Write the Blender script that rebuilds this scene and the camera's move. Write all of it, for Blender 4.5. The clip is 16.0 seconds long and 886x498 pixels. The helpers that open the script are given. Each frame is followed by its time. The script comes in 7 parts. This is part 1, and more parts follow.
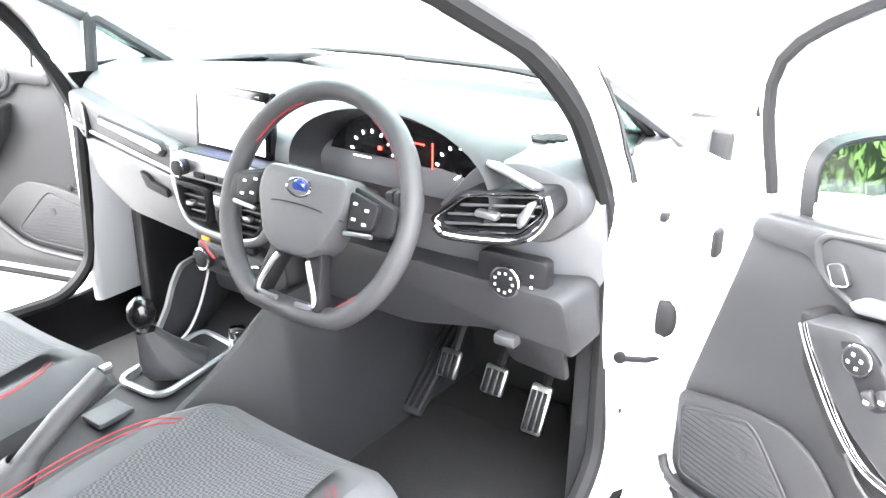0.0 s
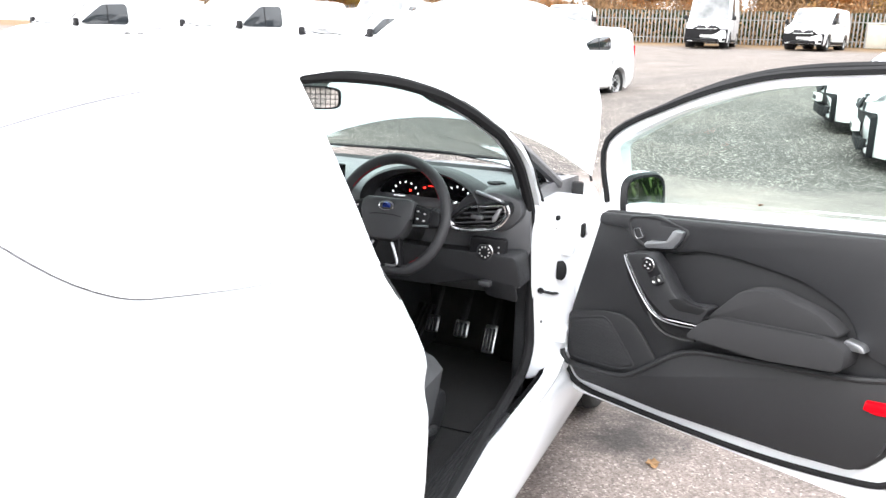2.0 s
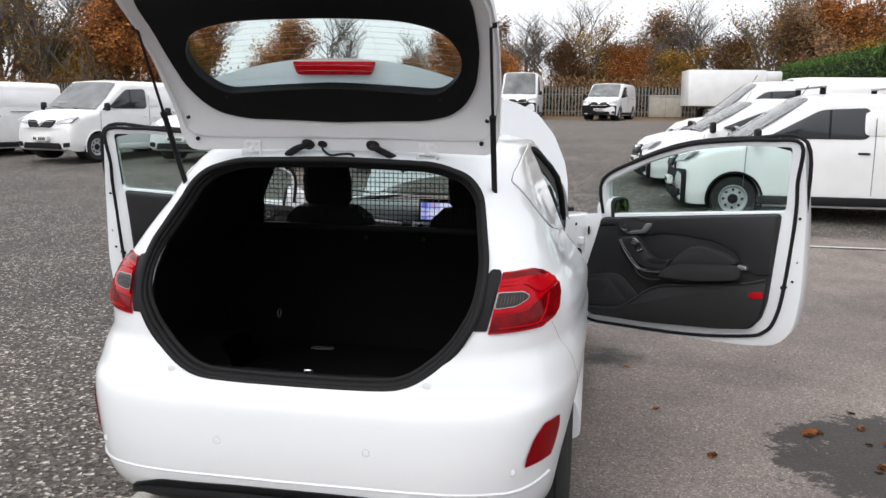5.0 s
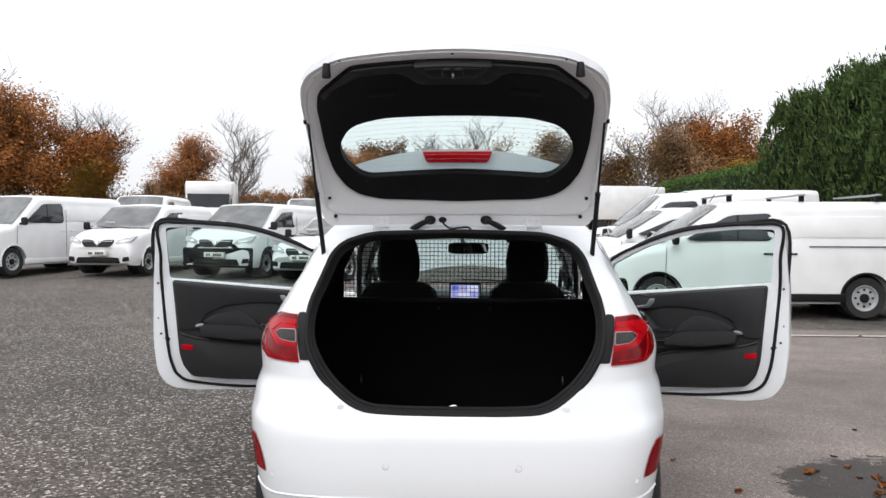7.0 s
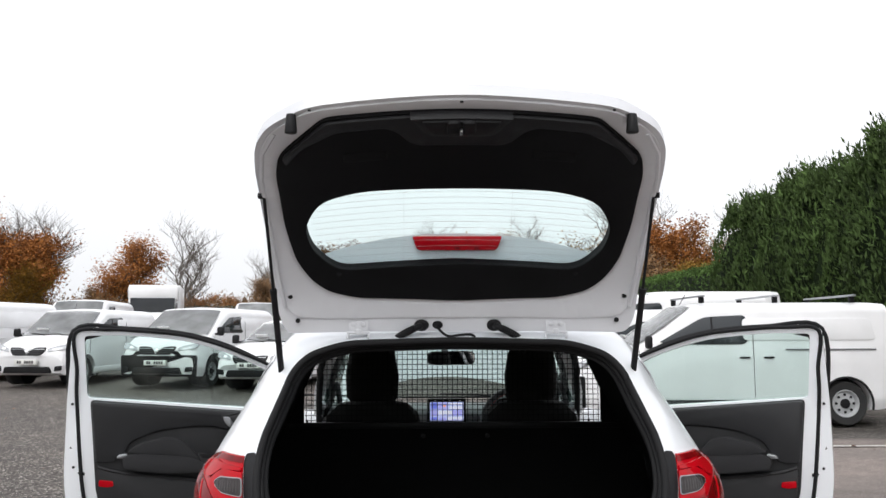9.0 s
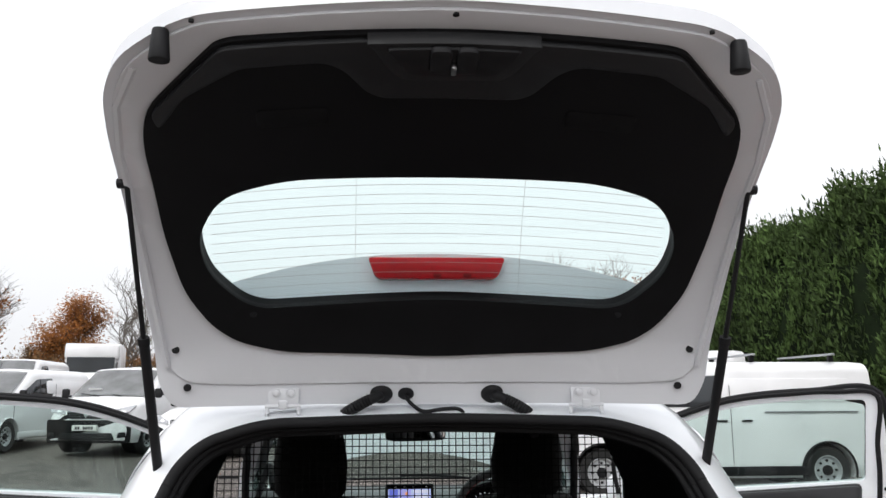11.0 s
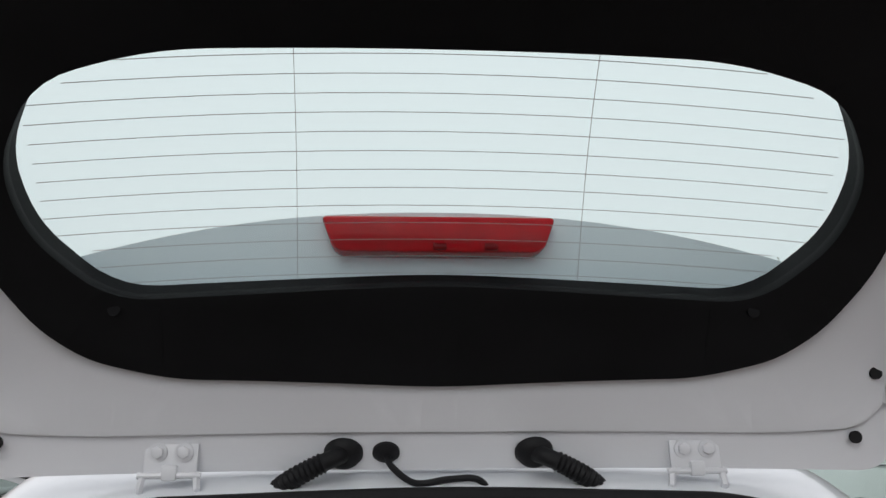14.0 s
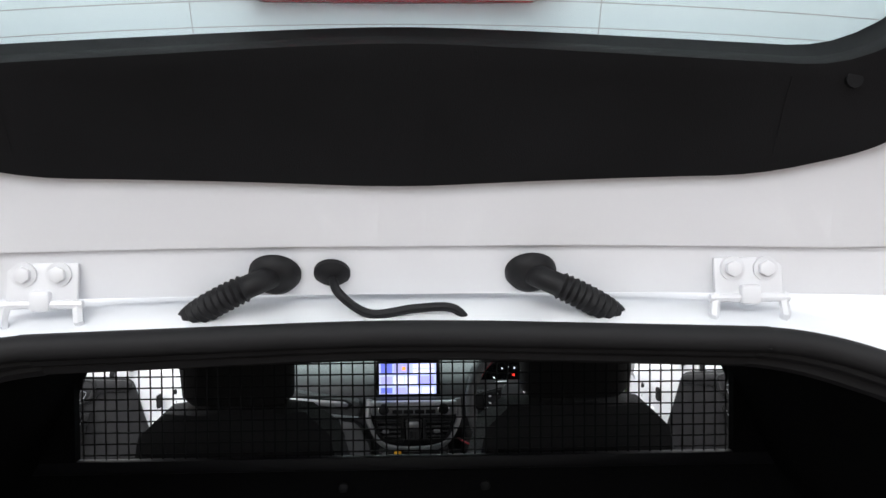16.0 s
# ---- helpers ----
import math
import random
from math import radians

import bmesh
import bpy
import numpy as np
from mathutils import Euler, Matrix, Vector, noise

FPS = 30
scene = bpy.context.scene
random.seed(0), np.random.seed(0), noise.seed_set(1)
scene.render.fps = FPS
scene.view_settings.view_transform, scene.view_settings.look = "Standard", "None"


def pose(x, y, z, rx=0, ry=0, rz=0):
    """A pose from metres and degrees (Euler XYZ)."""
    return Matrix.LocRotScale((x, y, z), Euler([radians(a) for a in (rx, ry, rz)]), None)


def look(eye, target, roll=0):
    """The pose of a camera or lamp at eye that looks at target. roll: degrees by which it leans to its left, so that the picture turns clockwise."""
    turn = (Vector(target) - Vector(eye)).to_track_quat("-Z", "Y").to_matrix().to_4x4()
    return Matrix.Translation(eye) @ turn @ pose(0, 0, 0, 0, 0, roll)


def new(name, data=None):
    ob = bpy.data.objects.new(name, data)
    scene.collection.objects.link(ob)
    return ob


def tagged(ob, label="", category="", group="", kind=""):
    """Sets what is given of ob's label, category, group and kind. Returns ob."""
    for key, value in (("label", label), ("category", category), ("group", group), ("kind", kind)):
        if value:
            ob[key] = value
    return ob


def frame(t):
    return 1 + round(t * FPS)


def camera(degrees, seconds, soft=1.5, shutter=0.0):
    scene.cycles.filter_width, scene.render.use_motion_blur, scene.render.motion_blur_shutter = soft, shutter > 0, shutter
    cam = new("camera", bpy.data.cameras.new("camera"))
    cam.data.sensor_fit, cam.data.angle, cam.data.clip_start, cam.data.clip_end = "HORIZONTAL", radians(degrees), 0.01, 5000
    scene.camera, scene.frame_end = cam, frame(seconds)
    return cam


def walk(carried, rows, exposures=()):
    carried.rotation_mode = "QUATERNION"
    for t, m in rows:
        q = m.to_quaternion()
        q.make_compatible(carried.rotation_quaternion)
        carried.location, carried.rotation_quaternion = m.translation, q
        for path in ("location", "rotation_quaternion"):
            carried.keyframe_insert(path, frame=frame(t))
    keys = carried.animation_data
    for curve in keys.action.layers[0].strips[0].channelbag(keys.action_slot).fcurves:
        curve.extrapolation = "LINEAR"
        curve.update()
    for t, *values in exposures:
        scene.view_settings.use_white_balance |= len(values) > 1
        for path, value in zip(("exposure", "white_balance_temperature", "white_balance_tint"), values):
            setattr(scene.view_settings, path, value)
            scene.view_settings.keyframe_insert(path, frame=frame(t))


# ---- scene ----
cam = camera(55.8, 16.0)
PATH = [
    (0, (1.186, 1.426, 1.321), (0.133, 2.959, 0.586), 0.8),
    (0.5, (1.228, 1.095, 1.376), (0.333, 2.759, 0.721), 1.2),
    (1, (1.358, 0.813, 1.407), (0.467, 2.484, 0.764), 1.1),
    (1.5, (1.456, 0.482, 1.434), (0.605, 2.216, 0.914), 1.1),
    (2, (1.448, 0.112, 1.45), (0.694, 1.896, 0.95), 1.6),
    (2.5, (1.498, -0.261, 1.47), (0.769, 1.531, 0.962), 1.2),
    (3, (1.464, -0.65, 1.49), (0.825, 1.177, 0.985), 1.0),
    (3.5, (1.37, -1.058, 1.51), (0.837, 0.804, 1.011), 0.9),
    (4, (1.278, -1.449, 1.521), (0.816, 0.43, 1.017), 1.1),
    (4.5, (1.079, -1.852, 1.538), (0.691, 0.045, 1.037), 1.2),
    (5, (0.868, -2.17, 1.525), (0.518, -0.228, 1.198), 0.7),
    (5.2, (0.786, -2.303, 1.53), (0.47, -0.343, 1.282), 0.6),
    (7.3, (0.014, -2.846, 1.359), (-0.07, -0.848, 1.33), 0.1),
    (7.5, (-0.034, -2.79, 1.367), (-0.109, -0.791, 1.361), -0.0),
    (8, (-0.049, -2.55, 1.363), (-0.086, -0.553, 1.455), -0.3),
    (8.5, (-0.033, -2.297, 1.384), (-0.044, -0.302, 1.525), -0.4),
    (9, (-0.068, -2.057, 1.381), (-0.05, -0.067, 1.579), -0.2),
    (9.2, (-0.074, -1.967, 1.395), (-0.035, 0.022, 1.599), -0.1),
    (11.3, (-0.097, -1.022, 1.407), (0.037, 0.938, 1.783), -0.3),
    (11.5, (-0.093, -0.940, 1.400), (0.045, 1.011, 1.816), -0.3),
    (12, (-0.072, -0.765, 1.389), (0.053, 1.123, 2.037), -0.6),
    (12.5, (-0.082, -0.667, 1.382), (0.068, 1.203, 2.074), -0.8),
    (13, (-0.066, -0.568, 1.378), (0.052, 1.293, 2.100), -0.8),
    (13.5, (-0.082, -0.483, 1.393), (0.066, 1.389, 2.082), -0.8),
    (14, (-0.060, -0.423, 1.413), (0.068, 1.520, 1.868), -0.4),
    (14.5, (-0.031, -0.331, 1.437), (0.089, 1.657, 1.62), -0.3),
    (15, (-0.012, -0.236, 1.457), (0.097, 1.756, 1.598), -0.3),
    (15.5, (-0.011, -0.182, 1.456), (0.082, 1.816, 1.448), -0.7),
    (16, (0.012, -0.140, 1.450), (0.082, 1.857, 1.384), -0.4),
]
walk(cam, [(t, look(eye, target, roll)) for t, eye, target, roll in PATH],
     ((0,4.4),(0.6,4.15),(1.0,3.65),(1.5,2.9),(2,2.1),(2.5,1.4),(3,0.72),(3.5,0.40),(5,0.28),(9,0.28),(11.5,0.2),(12,0.1),(13,0.1),(14,-0.15),(14.5,-0.4),(15, -0.15),(15.5,0.45),(16,1.0)))

from mathutils.bvhtree import BVHTree

# ---- world and light ----
world = bpy.data.worlds.new("overcast_sky")
scene.world = world
world.use_nodes = True
wn = world.node_tree.nodes
wl = world.node_tree.links
wn.clear()
sky = wn.new("ShaderNodeTexSky")
sky.sky_type = 'NISHITA'
sky.sun_disc = False
sky.sun_elevation = radians(38)
sky.sun_rotation = radians(200)
sky.air_density = 0.7
sky.dust_density = 6.0
sky.ozone_density = 0.3
pale = wn.new("ShaderNodeHueSaturation")
pale.inputs["Saturation"].default_value = 0.12
cloud = wn.new("ShaderNodeMix")
cloud.data_type = 'RGBA'
cloud.inputs["Factor"].default_value = 0.72
cloud.inputs["B"].default_value = (13.0, 13.2, 13.7, 1)
back = wn.new("ShaderNodeBackground")
back.inputs["Strength"].default_value = 0.080
wo = wn.new("ShaderNodeOutputWorld")
wl.new(sky.outputs[0], pale.inputs["Color"])
wl.new(pale.outputs[0], cloud.inputs["A"])
up = wn.new("ShaderNodeTexCoord")
height = wn.new("ShaderNodeSeparateXYZ")
wl.new(up.outputs["Generated"], height.inputs[0])
dome = wn.new("ShaderNodeMapRange")
dome.inputs["From Min"].default_value, dome.inputs["From Max"].default_value = 0.0, 1.0
dome.inputs["To Min"].default_value, dome.inputs["To Max"].default_value = 0.97, 1.5
wl.new(height.outputs["Z"], dome.inputs["Value"])
bright = wn.new("ShaderNodeVectorMath")
bright.operation = 'SCALE'
wl.new(cloud.outputs["Result"], bright.inputs[0])
wl.new(dome.outputs["Result"], bright.inputs["Scale"])
wl.new(bright.outputs[0], back.inputs["Color"])
wl.new(back.outputs[0], wo.inputs[0])
sun = new("sun", bpy.data.lights.new("sun", 'SUN'))
sun.data.energy = 0.7
sun.data.angle = radians(30)
sun.data.color = (1.0, 0.975, 0.94)
sun.matrix_world = look((0, 0, 0), (0.3, 0.8, -0.9))


# ---- materials ----
def mat(name, color, rough=0.5, metal=0.0, vary=0.12, scale=8.0, bump=0.0, bump_scale=200.0, coat=0.0, spec=0.5, fine=0.0):
    m = bpy.data.materials.new(name)
    m.use_nodes = True
    nt = m.node_tree
    b = nt.nodes["Principled BSDF"]
    b.inputs["Roughness"].default_value = rough
    b.inputs["Metallic"].default_value = metal
    b.inputs["Coat Weight"].default_value = coat
    b.inputs["Coat Roughness"].default_value = 0.04
    b.inputs["Specular IOR Level"].default_value = spec
    c = (*color, 1)
    tc = nt.nodes.new("ShaderNodeTexCoord")
    n1 = nt.nodes.new("ShaderNodeTexNoise")
    n1.inputs["Scale"].default_value = scale
    n1.inputs["Detail"].default_value = 6
    nt.links.new(tc.outputs["Object"], n1.inputs["Vector"])
    ramp = nt.nodes.new("ShaderNodeValToRGB")
    ramp.color_ramp.elements[0].position, ramp.color_ramp.elements[1].position = 0.3, 0.7
    ramp.color_ramp.elements[0].color = (*[v * (1 - vary) for v in color], 1)
    ramp.color_ramp.elements[1].color = (*[min(1, v * (1 + vary * 0.6)) for v in color], 1)
    nt.links.new(n1.outputs["Fac"], ramp.inputs["Fac"])
    out = ramp.outputs["Color"]
    if fine:
        n3 = nt.nodes.new("ShaderNodeTexNoise")
        n3.inputs["Scale"].default_value = bump_scale
        n3.inputs["Detail"].default_value = 3
        nt.links.new(tc.outputs["Object"], n3.inputs["Vector"])
        mr = nt.nodes.new("ShaderNodeMapRange")
        mr.inputs["From Min"].default_value, mr.inputs["From Max"].default_value = 0.3, 0.7
        mr.inputs["To Min"].default_value, mr.inputs["To Max"].default_value = 1 - fine, 1 + fine
        nt.links.new(n3.outputs["Fac"], mr.inputs["Value"])
        vm = nt.nodes.new("ShaderNodeVectorMath")
        vm.operation = 'SCALE'
        nt.links.new(out, vm.inputs[0])
        nt.links.new(mr.outputs["Result"], vm.inputs["Scale"])
        out = vm.outputs[0]
    nt.links.new(out, b.inputs["Base Color"])
    if bump:
        n2 = nt.nodes.new("ShaderNodeTexNoise")
        n2.inputs["Scale"].default_value = bump_scale
        n2.inputs["Detail"].default_value = 4
        nt.links.new(tc.outputs["Object"], n2.inputs["Vector"])
        bp = nt.nodes.new("ShaderNodeBump")
        bp.inputs["Strength"].default_value = bump
        bp.inputs["Distance"].default_value = 0.002
        nt.links.new(n2.outputs["Fac"], bp.inputs["Height"])
        nt.links.new(bp.outputs[0], b.inputs["Normal"])
    rr = nt.nodes.new("ShaderNodeMapRange")
    rr.inputs["To Min"].default_value, rr.inputs["To Max"].default_value = max(0.02, rough * 0.85), min(1, rough * 1.15)
    nt.links.new(n1.outputs["Fac"], rr.inputs["Value"])
    nt.links.new(rr.outputs["Result"], b.inputs["Roughness"])
    return m


def glow(name, color, strength):
    m = mat(name, color, 0.3, vary=0.02)
    b = m.node_tree.nodes["Principled BSDF"]
    b.inputs["Emission Color"].default_value = (*color, 1)
    b.inputs["Emission Strength"].default_value = strength
    return m


def glass_mat(name, color, rough=0.0, thin=0.9):
    """A pane: mostly clear, with a mirror sheen that grows at a glancing view."""
    m = bpy.data.materials.new(name)
    m.use_nodes = True
    nt = m.node_tree
    nt.nodes.clear()
    out = nt.nodes.new("ShaderNodeOutputMaterial")
    tr = nt.nodes.new("ShaderNodeBsdfTransparent")
    tr.inputs["Color"].default_value = (*color, 1)
    gl = nt.nodes.new("ShaderNodeBsdfGlossy")
    gl.inputs["Roughness"].default_value = 0.02
    lw = nt.nodes.new("ShaderNodeLayerWeight")
    lw.inputs["Blend"].default_value = 0.5
    pw = nt.nodes.new("ShaderNodeMath")
    pw.operation = 'POWER'
    pw.inputs[1].default_value = 5.0
    nt.links.new(lw.outputs["Facing"], pw.inputs[0])
    fr = nt.nodes.new("ShaderNodeMath")
    fr.operation = 'MULTIPLY_ADD'
    fr.inputs[1].default_value = 0.75
    fr.inputs[2].default_value = 0.03
    nt.links.new(pw.outputs[0], fr.inputs[0])
    mx = nt.nodes.new("ShaderNodeMixShader")
    nt.links.new(fr.outputs[0], mx.inputs[0])
    nt.links.new(tr.outputs[0], mx.inputs[1])
    nt.links.new(gl.outputs[0], mx.inputs[2])
    nt.links.new(mx.outputs[0], out.inputs[0])
    return m


WHITE = mat("white_paint", (0.79, 0.81, 0.84), 0.30, vary=0.004, scale=.7, coat=0.8)
# darker than WHITE: shade on the raised gate's inner side is in the colour
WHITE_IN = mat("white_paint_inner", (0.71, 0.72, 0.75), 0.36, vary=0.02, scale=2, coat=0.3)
VANWHITE = mat("white_van_paint", (0.82, 0.82, 0.83), 0.35, vary=0.06, scale=2, coat=0.5)
BLACK = mat("black_plastic", (0.009, 0.009, 0.0105), 0.55, spec=0.25, vary=0.2, scale=12, bump=0.25, bump_scale=900)
TRIM = mat("dark_grey_trim", (0.020, 0.0205, 0.023), 0.58, vary=0.15, scale=10, bump=0.35, bump_scale=1100)
CARD = mat("door_card_plastic", (0.0115, 0.0118, 0.0135), 0.5, vary=0.12, scale=7, bump=0.4, bump_scale=1300)
SOFT = mat("soft_touch_plastic", (0.050, 0.051, 0.055), 0.45, vary=0.12, scale=9, bump=0.4, bump_scale=1200)
DOORSOFT = mat("door_soft_plastic", (0.0155, 0.016, 0.018), 0.48, vary=0.12, scale=9, bump=0.4, bump_scale=1200)
RUBBER = mat("rubber_seal", (0.009, 0.009, 0.010), 0.7, spec=0.25, vary=0.2, scale=20)
TYRE = mat("tyre_rubber", (0.02, 0.02, 0.02), 0.8, vary=0.3, scale=14, bump=0.5, bump_scale=120)
CHROME = mat("chrome", (0.75, 0.75, 0.77), 0.12, 1.0, vary=0.03)
SATIN = mat("satin_silver", (0.42, 0.43, 0.45), 0.36, 0.9, vary=0.05)
STEEL = mat("brushed_steel", (0.5, 0.5, 0.5), 0.3, 1.0, vary=0.15, scale=40)
ALLOY = mat("silver_alloy", (0.52, 0.53, 0.55), 0.38, 0.25, vary=0.08, scale=20)
CARPET = mat("charcoal_carpet", (0.014, 0.014, 0.015), 0.95, vary=0.35, scale=18, bump=1.0, bump_scale=500, fine=0.4)
CONCRETE = mat("concrete", (0.42, 0.40, 0.36), 0.9, vary=0.2, scale=6, bump=0.6, bump_scale=90, fine=0.15)
GLASS = glass_mat("clear_glass", (0.84, 0.92, 0.90))
REARGLASS = glass_mat("rear_window_glass", (0.93, 0.985, 0.975))
DARKGLASS = mat("dark_window_glass", (0.03, 0.035, 0.04), 0.06, vary=0.1, scale=1.5, spec=0.6)
REDLENS = mat("red_lamp_lens", (0.42, 0.002, 0.008), 0.10, vary=0.12, scale=25, coat=0.0, spec=0.16)
REDDARK = mat("dark_red_lens", (0.17, 0.0015, 0.004), 0.10, vary=0.45, scale=22, coat=0.0, spec=0.16)
CLEARLENS = mat("clear_lamp_lens", (0.030, 0.024, 0.024), 0.12, 0.0, vary=0.4, scale=60, spec=.3)
LENSRIB = mat("lamp_rib", (0.07, 0.065, 0.065), 0.25, vary=0.1)
MIRROR = mat("mirror_glass", (0.85, 0.87, 0.87), 0.01, 1.0, vary=0.01)


# ---- mesh helpers ----
def part(name, bm, material, parent=None, label="", smooth=True, angle=35):
    me = bpy.data.meshes.new(name)
    bm.normal_update()
    bm.to_mesh(me)
    bm.free()
    me.materials.append(material)
    ob = new(name, me)
    if smooth:
        me.polygons.foreach_set("use_smooth", [True] * len(me.polygons))
        me.set_sharp_from_angle(angle=radians(angle))
    if parent:
        ob.parent = parent
    if label:
        ob["label"] = label
    return ob


def thing(name, label, category, group="", m=None, kind=""):
    ob = new(name)
    ob.empty_display_size = 0.1
    if m is not None:
        ob.matrix_world = m
    return tagged(ob, label, category, group, kind)


def bevelled(bm, width, segments=2, angle=30, faces=None):
    edges = [e for e in bm.edges if len(e.link_faces) == 2 and e.calc_face_angle(0) > radians(angle)]
    if edges and width > 0:
        bmesh.ops.bevel(bm, geom=edges, offset=width, segments=segments, affect='EDGES', profile=0.5, clamp_overlap=True)
    return bm


def box(size, at=(0, 0, 0), bevel=0.0, rot=None, bm=None, seg=2):
    b = bmesh.new()
    bmesh.ops.create_cube(b, size=1)
    bmesh.ops.scale(b, vec=size, verts=b.verts)
    if bevel:
        bevelled(b, bevel, seg)
    m = Matrix.Translation(at) @ (rot.to_4x4() if rot else Matrix())
    bmesh.ops.transform(b, matrix=m, verts=b.verts)
    return join(bm, b)


def join(bm, b):
    if bm is None:
        return b
    me = bpy.data.meshes.new("tmp")
    b.to_mesh(me)
    b.free()
    bm.from_mesh(me)
    bpy.data.meshes.remove(me)
    return bm


def cyl(r, depth, at=(0, 0, 0), axis='Z', r2=None, seg=24, bevel=0.0, bm=None):
    b = bmesh.new()
    bmesh.ops.create_cone(b, cap_ends=True, segments=seg, radius1=r, radius2=r if r2 is None else r2, depth=depth)
    if bevel:
        bevelled(b, bevel, 2, 50)
    rot = {'Z': Matrix(), 'X': Matrix.Rotation(radians(90), 4, 'Y'), 'Y': Matrix.Rotation(radians(-90), 4, 'X')}[axis]
    bmesh.ops.transform(b, matrix=Matrix.Translation(at) @ rot, verts=b.verts)
    return join(bm, b)


def outward(b):
    bmesh.ops.recalc_face_normals(b, faces=b.faces)
    if b.calc_volume(signed=True) < 0:
        bmesh.ops.reverse_faces(b, faces=b.faces)
    return b


def rounded(pts, r=0.03, n=4, closed=True):
    """Fillet the corners of a polygon of 2D points; r may be one number or one for each corner."""
    out = []
    k = len(pts)
    for i, p in enumerate(pts):
        p = Vector(p[:2])
        ri = r[i] if isinstance(r, (list, tuple)) else r
        if not closed and i in (0, k - 1):
            out.append(tuple(p))
            continue
        a, b = Vector(pts[i - 1][:2]), Vector(pts[(i + 1) % k][:2])
        la, lb = (a - p).length, (b - p).length
        d = min(ri, la * 0.45, lb * 0.45)
        s, e = p + (a - p) / la * d, p + (b - p) / lb * d
        for j in range(n + 1):
            t = j / n
            out.append(tuple(s * (1 - t) ** 2 + p * 2 * t * (1 - t) + e * t * t))
    return out


def smooth_path(pts, n=6, closed=False):
    """Catmull-Rom through points of any dimension."""
    P = [Vector(p) for p in pts]
    k = len(P)
    out = []
    for i in range(k if closed else k - 1):
        if closed:
            a, b, c, d = P[i - 1], P[i], P[(i + 1) % k], P[(i + 2) % k]
        else:
            a, b, c, d = P[max(i - 1, 0)], P[i], P[i + 1], P[min(i + 2, k - 1)]
        for j in range(n):
            t = j / n
            out.append(0.5 * ((2 * b) + (c - a) * t + (2 * a - 5 * b + 4 * c - d) * t * t + (3 * b - a - 3 * c + d) * t ** 3))
    if not closed:
        out.append(P[-1])
    return [tuple(v) for v in out]


def prism(outline, lo, hi, place=None, bevel=0.0, seg=2, bm=None, holes=()):
    """Extrude a 2D outline from lo to hi; place maps (u, v, w) to a point."""
    b = bmesh.new()
    place = place or (lambda u, v, w: (u, v, w))
    if not holes:
        v0 = [b.verts.new((u, v, lo)) for u, v in outline]
        f = b.faces.new(v0)
        r = bmesh.ops.extrude_face_region(b, geom=[f])
        bmesh.ops.translate(b, vec=(0, 0, hi - lo), verts=[v for v in r["geom"] if isinstance(v, bmesh.types.BMVert)])
    else:
        edges = []
        for loop in (outline, *holes):
            vs = [b.verts.new((u, v, lo)) for u, v in loop]
            edges += [b.edges.new((vs[i - 1], vs[i])) for i in range(len(vs))]
        bmesh.ops.triangle_fill(b, use_beauty=True, use_dissolve=False, edges=edges)
        r = bmesh.ops.extrude_face_region(b, geom=list(b.faces))
        bmesh.ops.translate(b, vec=(0, 0, hi - lo), verts=[v for v in r["geom"] if isinstance(v, bmesh.types.BMVert)])
    bmesh.ops.recalc_face_normals(b, faces=b.faces)
    if bevel:
        bevelled(b, bevel, seg, 50)
    for v in b.verts:
        v.co = place(*v.co)
    return join(bm, outward(b))


def tube(path, r, seg=8, closed=False, bm=None, flat=1.0, cap=True):
    """A round tube along 3D points; r is a number or a function of 0..1."""
    b = bmesh.new()
    P = [Vector(p) for p in path]
    k = len(P)
    rings = []
    up = None
    for i, p in enumerate(P):
        if closed:
            d = (P[(i + 1) % k] - P[i - 1]).normalized()
        else:
            d = (P[min(i + 1, k - 1)] - P[max(i - 1, 0)]).normalized()
        if up is None:
            up = d.orthogonal().normalized()
        up = (up - d * up.dot(d)).normalized()
        side = d.cross(up)
        ri = r(i / max(1, k - 1)) if callable(r) else r
        rings.append([b.verts.new(p + (up * math.cos(a) * flat + side * math.sin(a)) * ri) for a in (2 * math.pi * j / seg for j in range(seg))])
    for i in range(k if closed else k - 1):
        A, B = rings[i], rings[(i + 1) % k]
        shift = 0
        if closed and i == k - 1:
            shift = min(range(seg), key=lambda s: (A[0].co - B[s].co).length)
        for j in range(seg):
            b.faces.new((A[j], A[(j + 1) % seg], B[(j + 1 + shift) % seg], B[(j + shift) % seg]))
    if not closed and cap:
        b.faces.new(rings[0][::-1])
        b.faces.new(rings[-1])
    return join(bm, outward(b))


def loft(rings, closed=True, caps=True, bm=None):
    """Skin a row of rings of 3D points with the same count each."""
    b = bmesh.new()
    R = [[b.verts.new(p) for p in ring] for ring in rings]
    n = len(R[0])
    for A, B in zip(R, R[1:]):
        for j in range(n if closed else n - 1):
            b.faces.new((A[j], A[(j + 1) % n], B[(j + 1) % n], B[j]))
    if caps and closed:
        b.faces.new(R[0][::-1])
        b.faces.new(R[-1])
    return join(bm, outward(b))


def grid(fn, nu, nv, bm=None, thick=0.0):
    """A sheet fn(u, v) over 0..1, thickened inwards along its normals."""
    b = bmesh.new()
    V = [[b.verts.new(fn(i / nu, j / nv)) for j in range(nv + 1)] for i in range(nu + 1)]
    for i in range(nu):
        for j in range(nv):
            b.faces.new((V[i][j], V[i + 1][j], V[i + 1][j + 1], V[i][j + 1]))
    if thick:
        bmesh.ops.solidify(b, geom=list(b.faces), thickness=thick)
    bmesh.ops.recalc_face_normals(b, faces=b.faces)
    return join(bm, b)


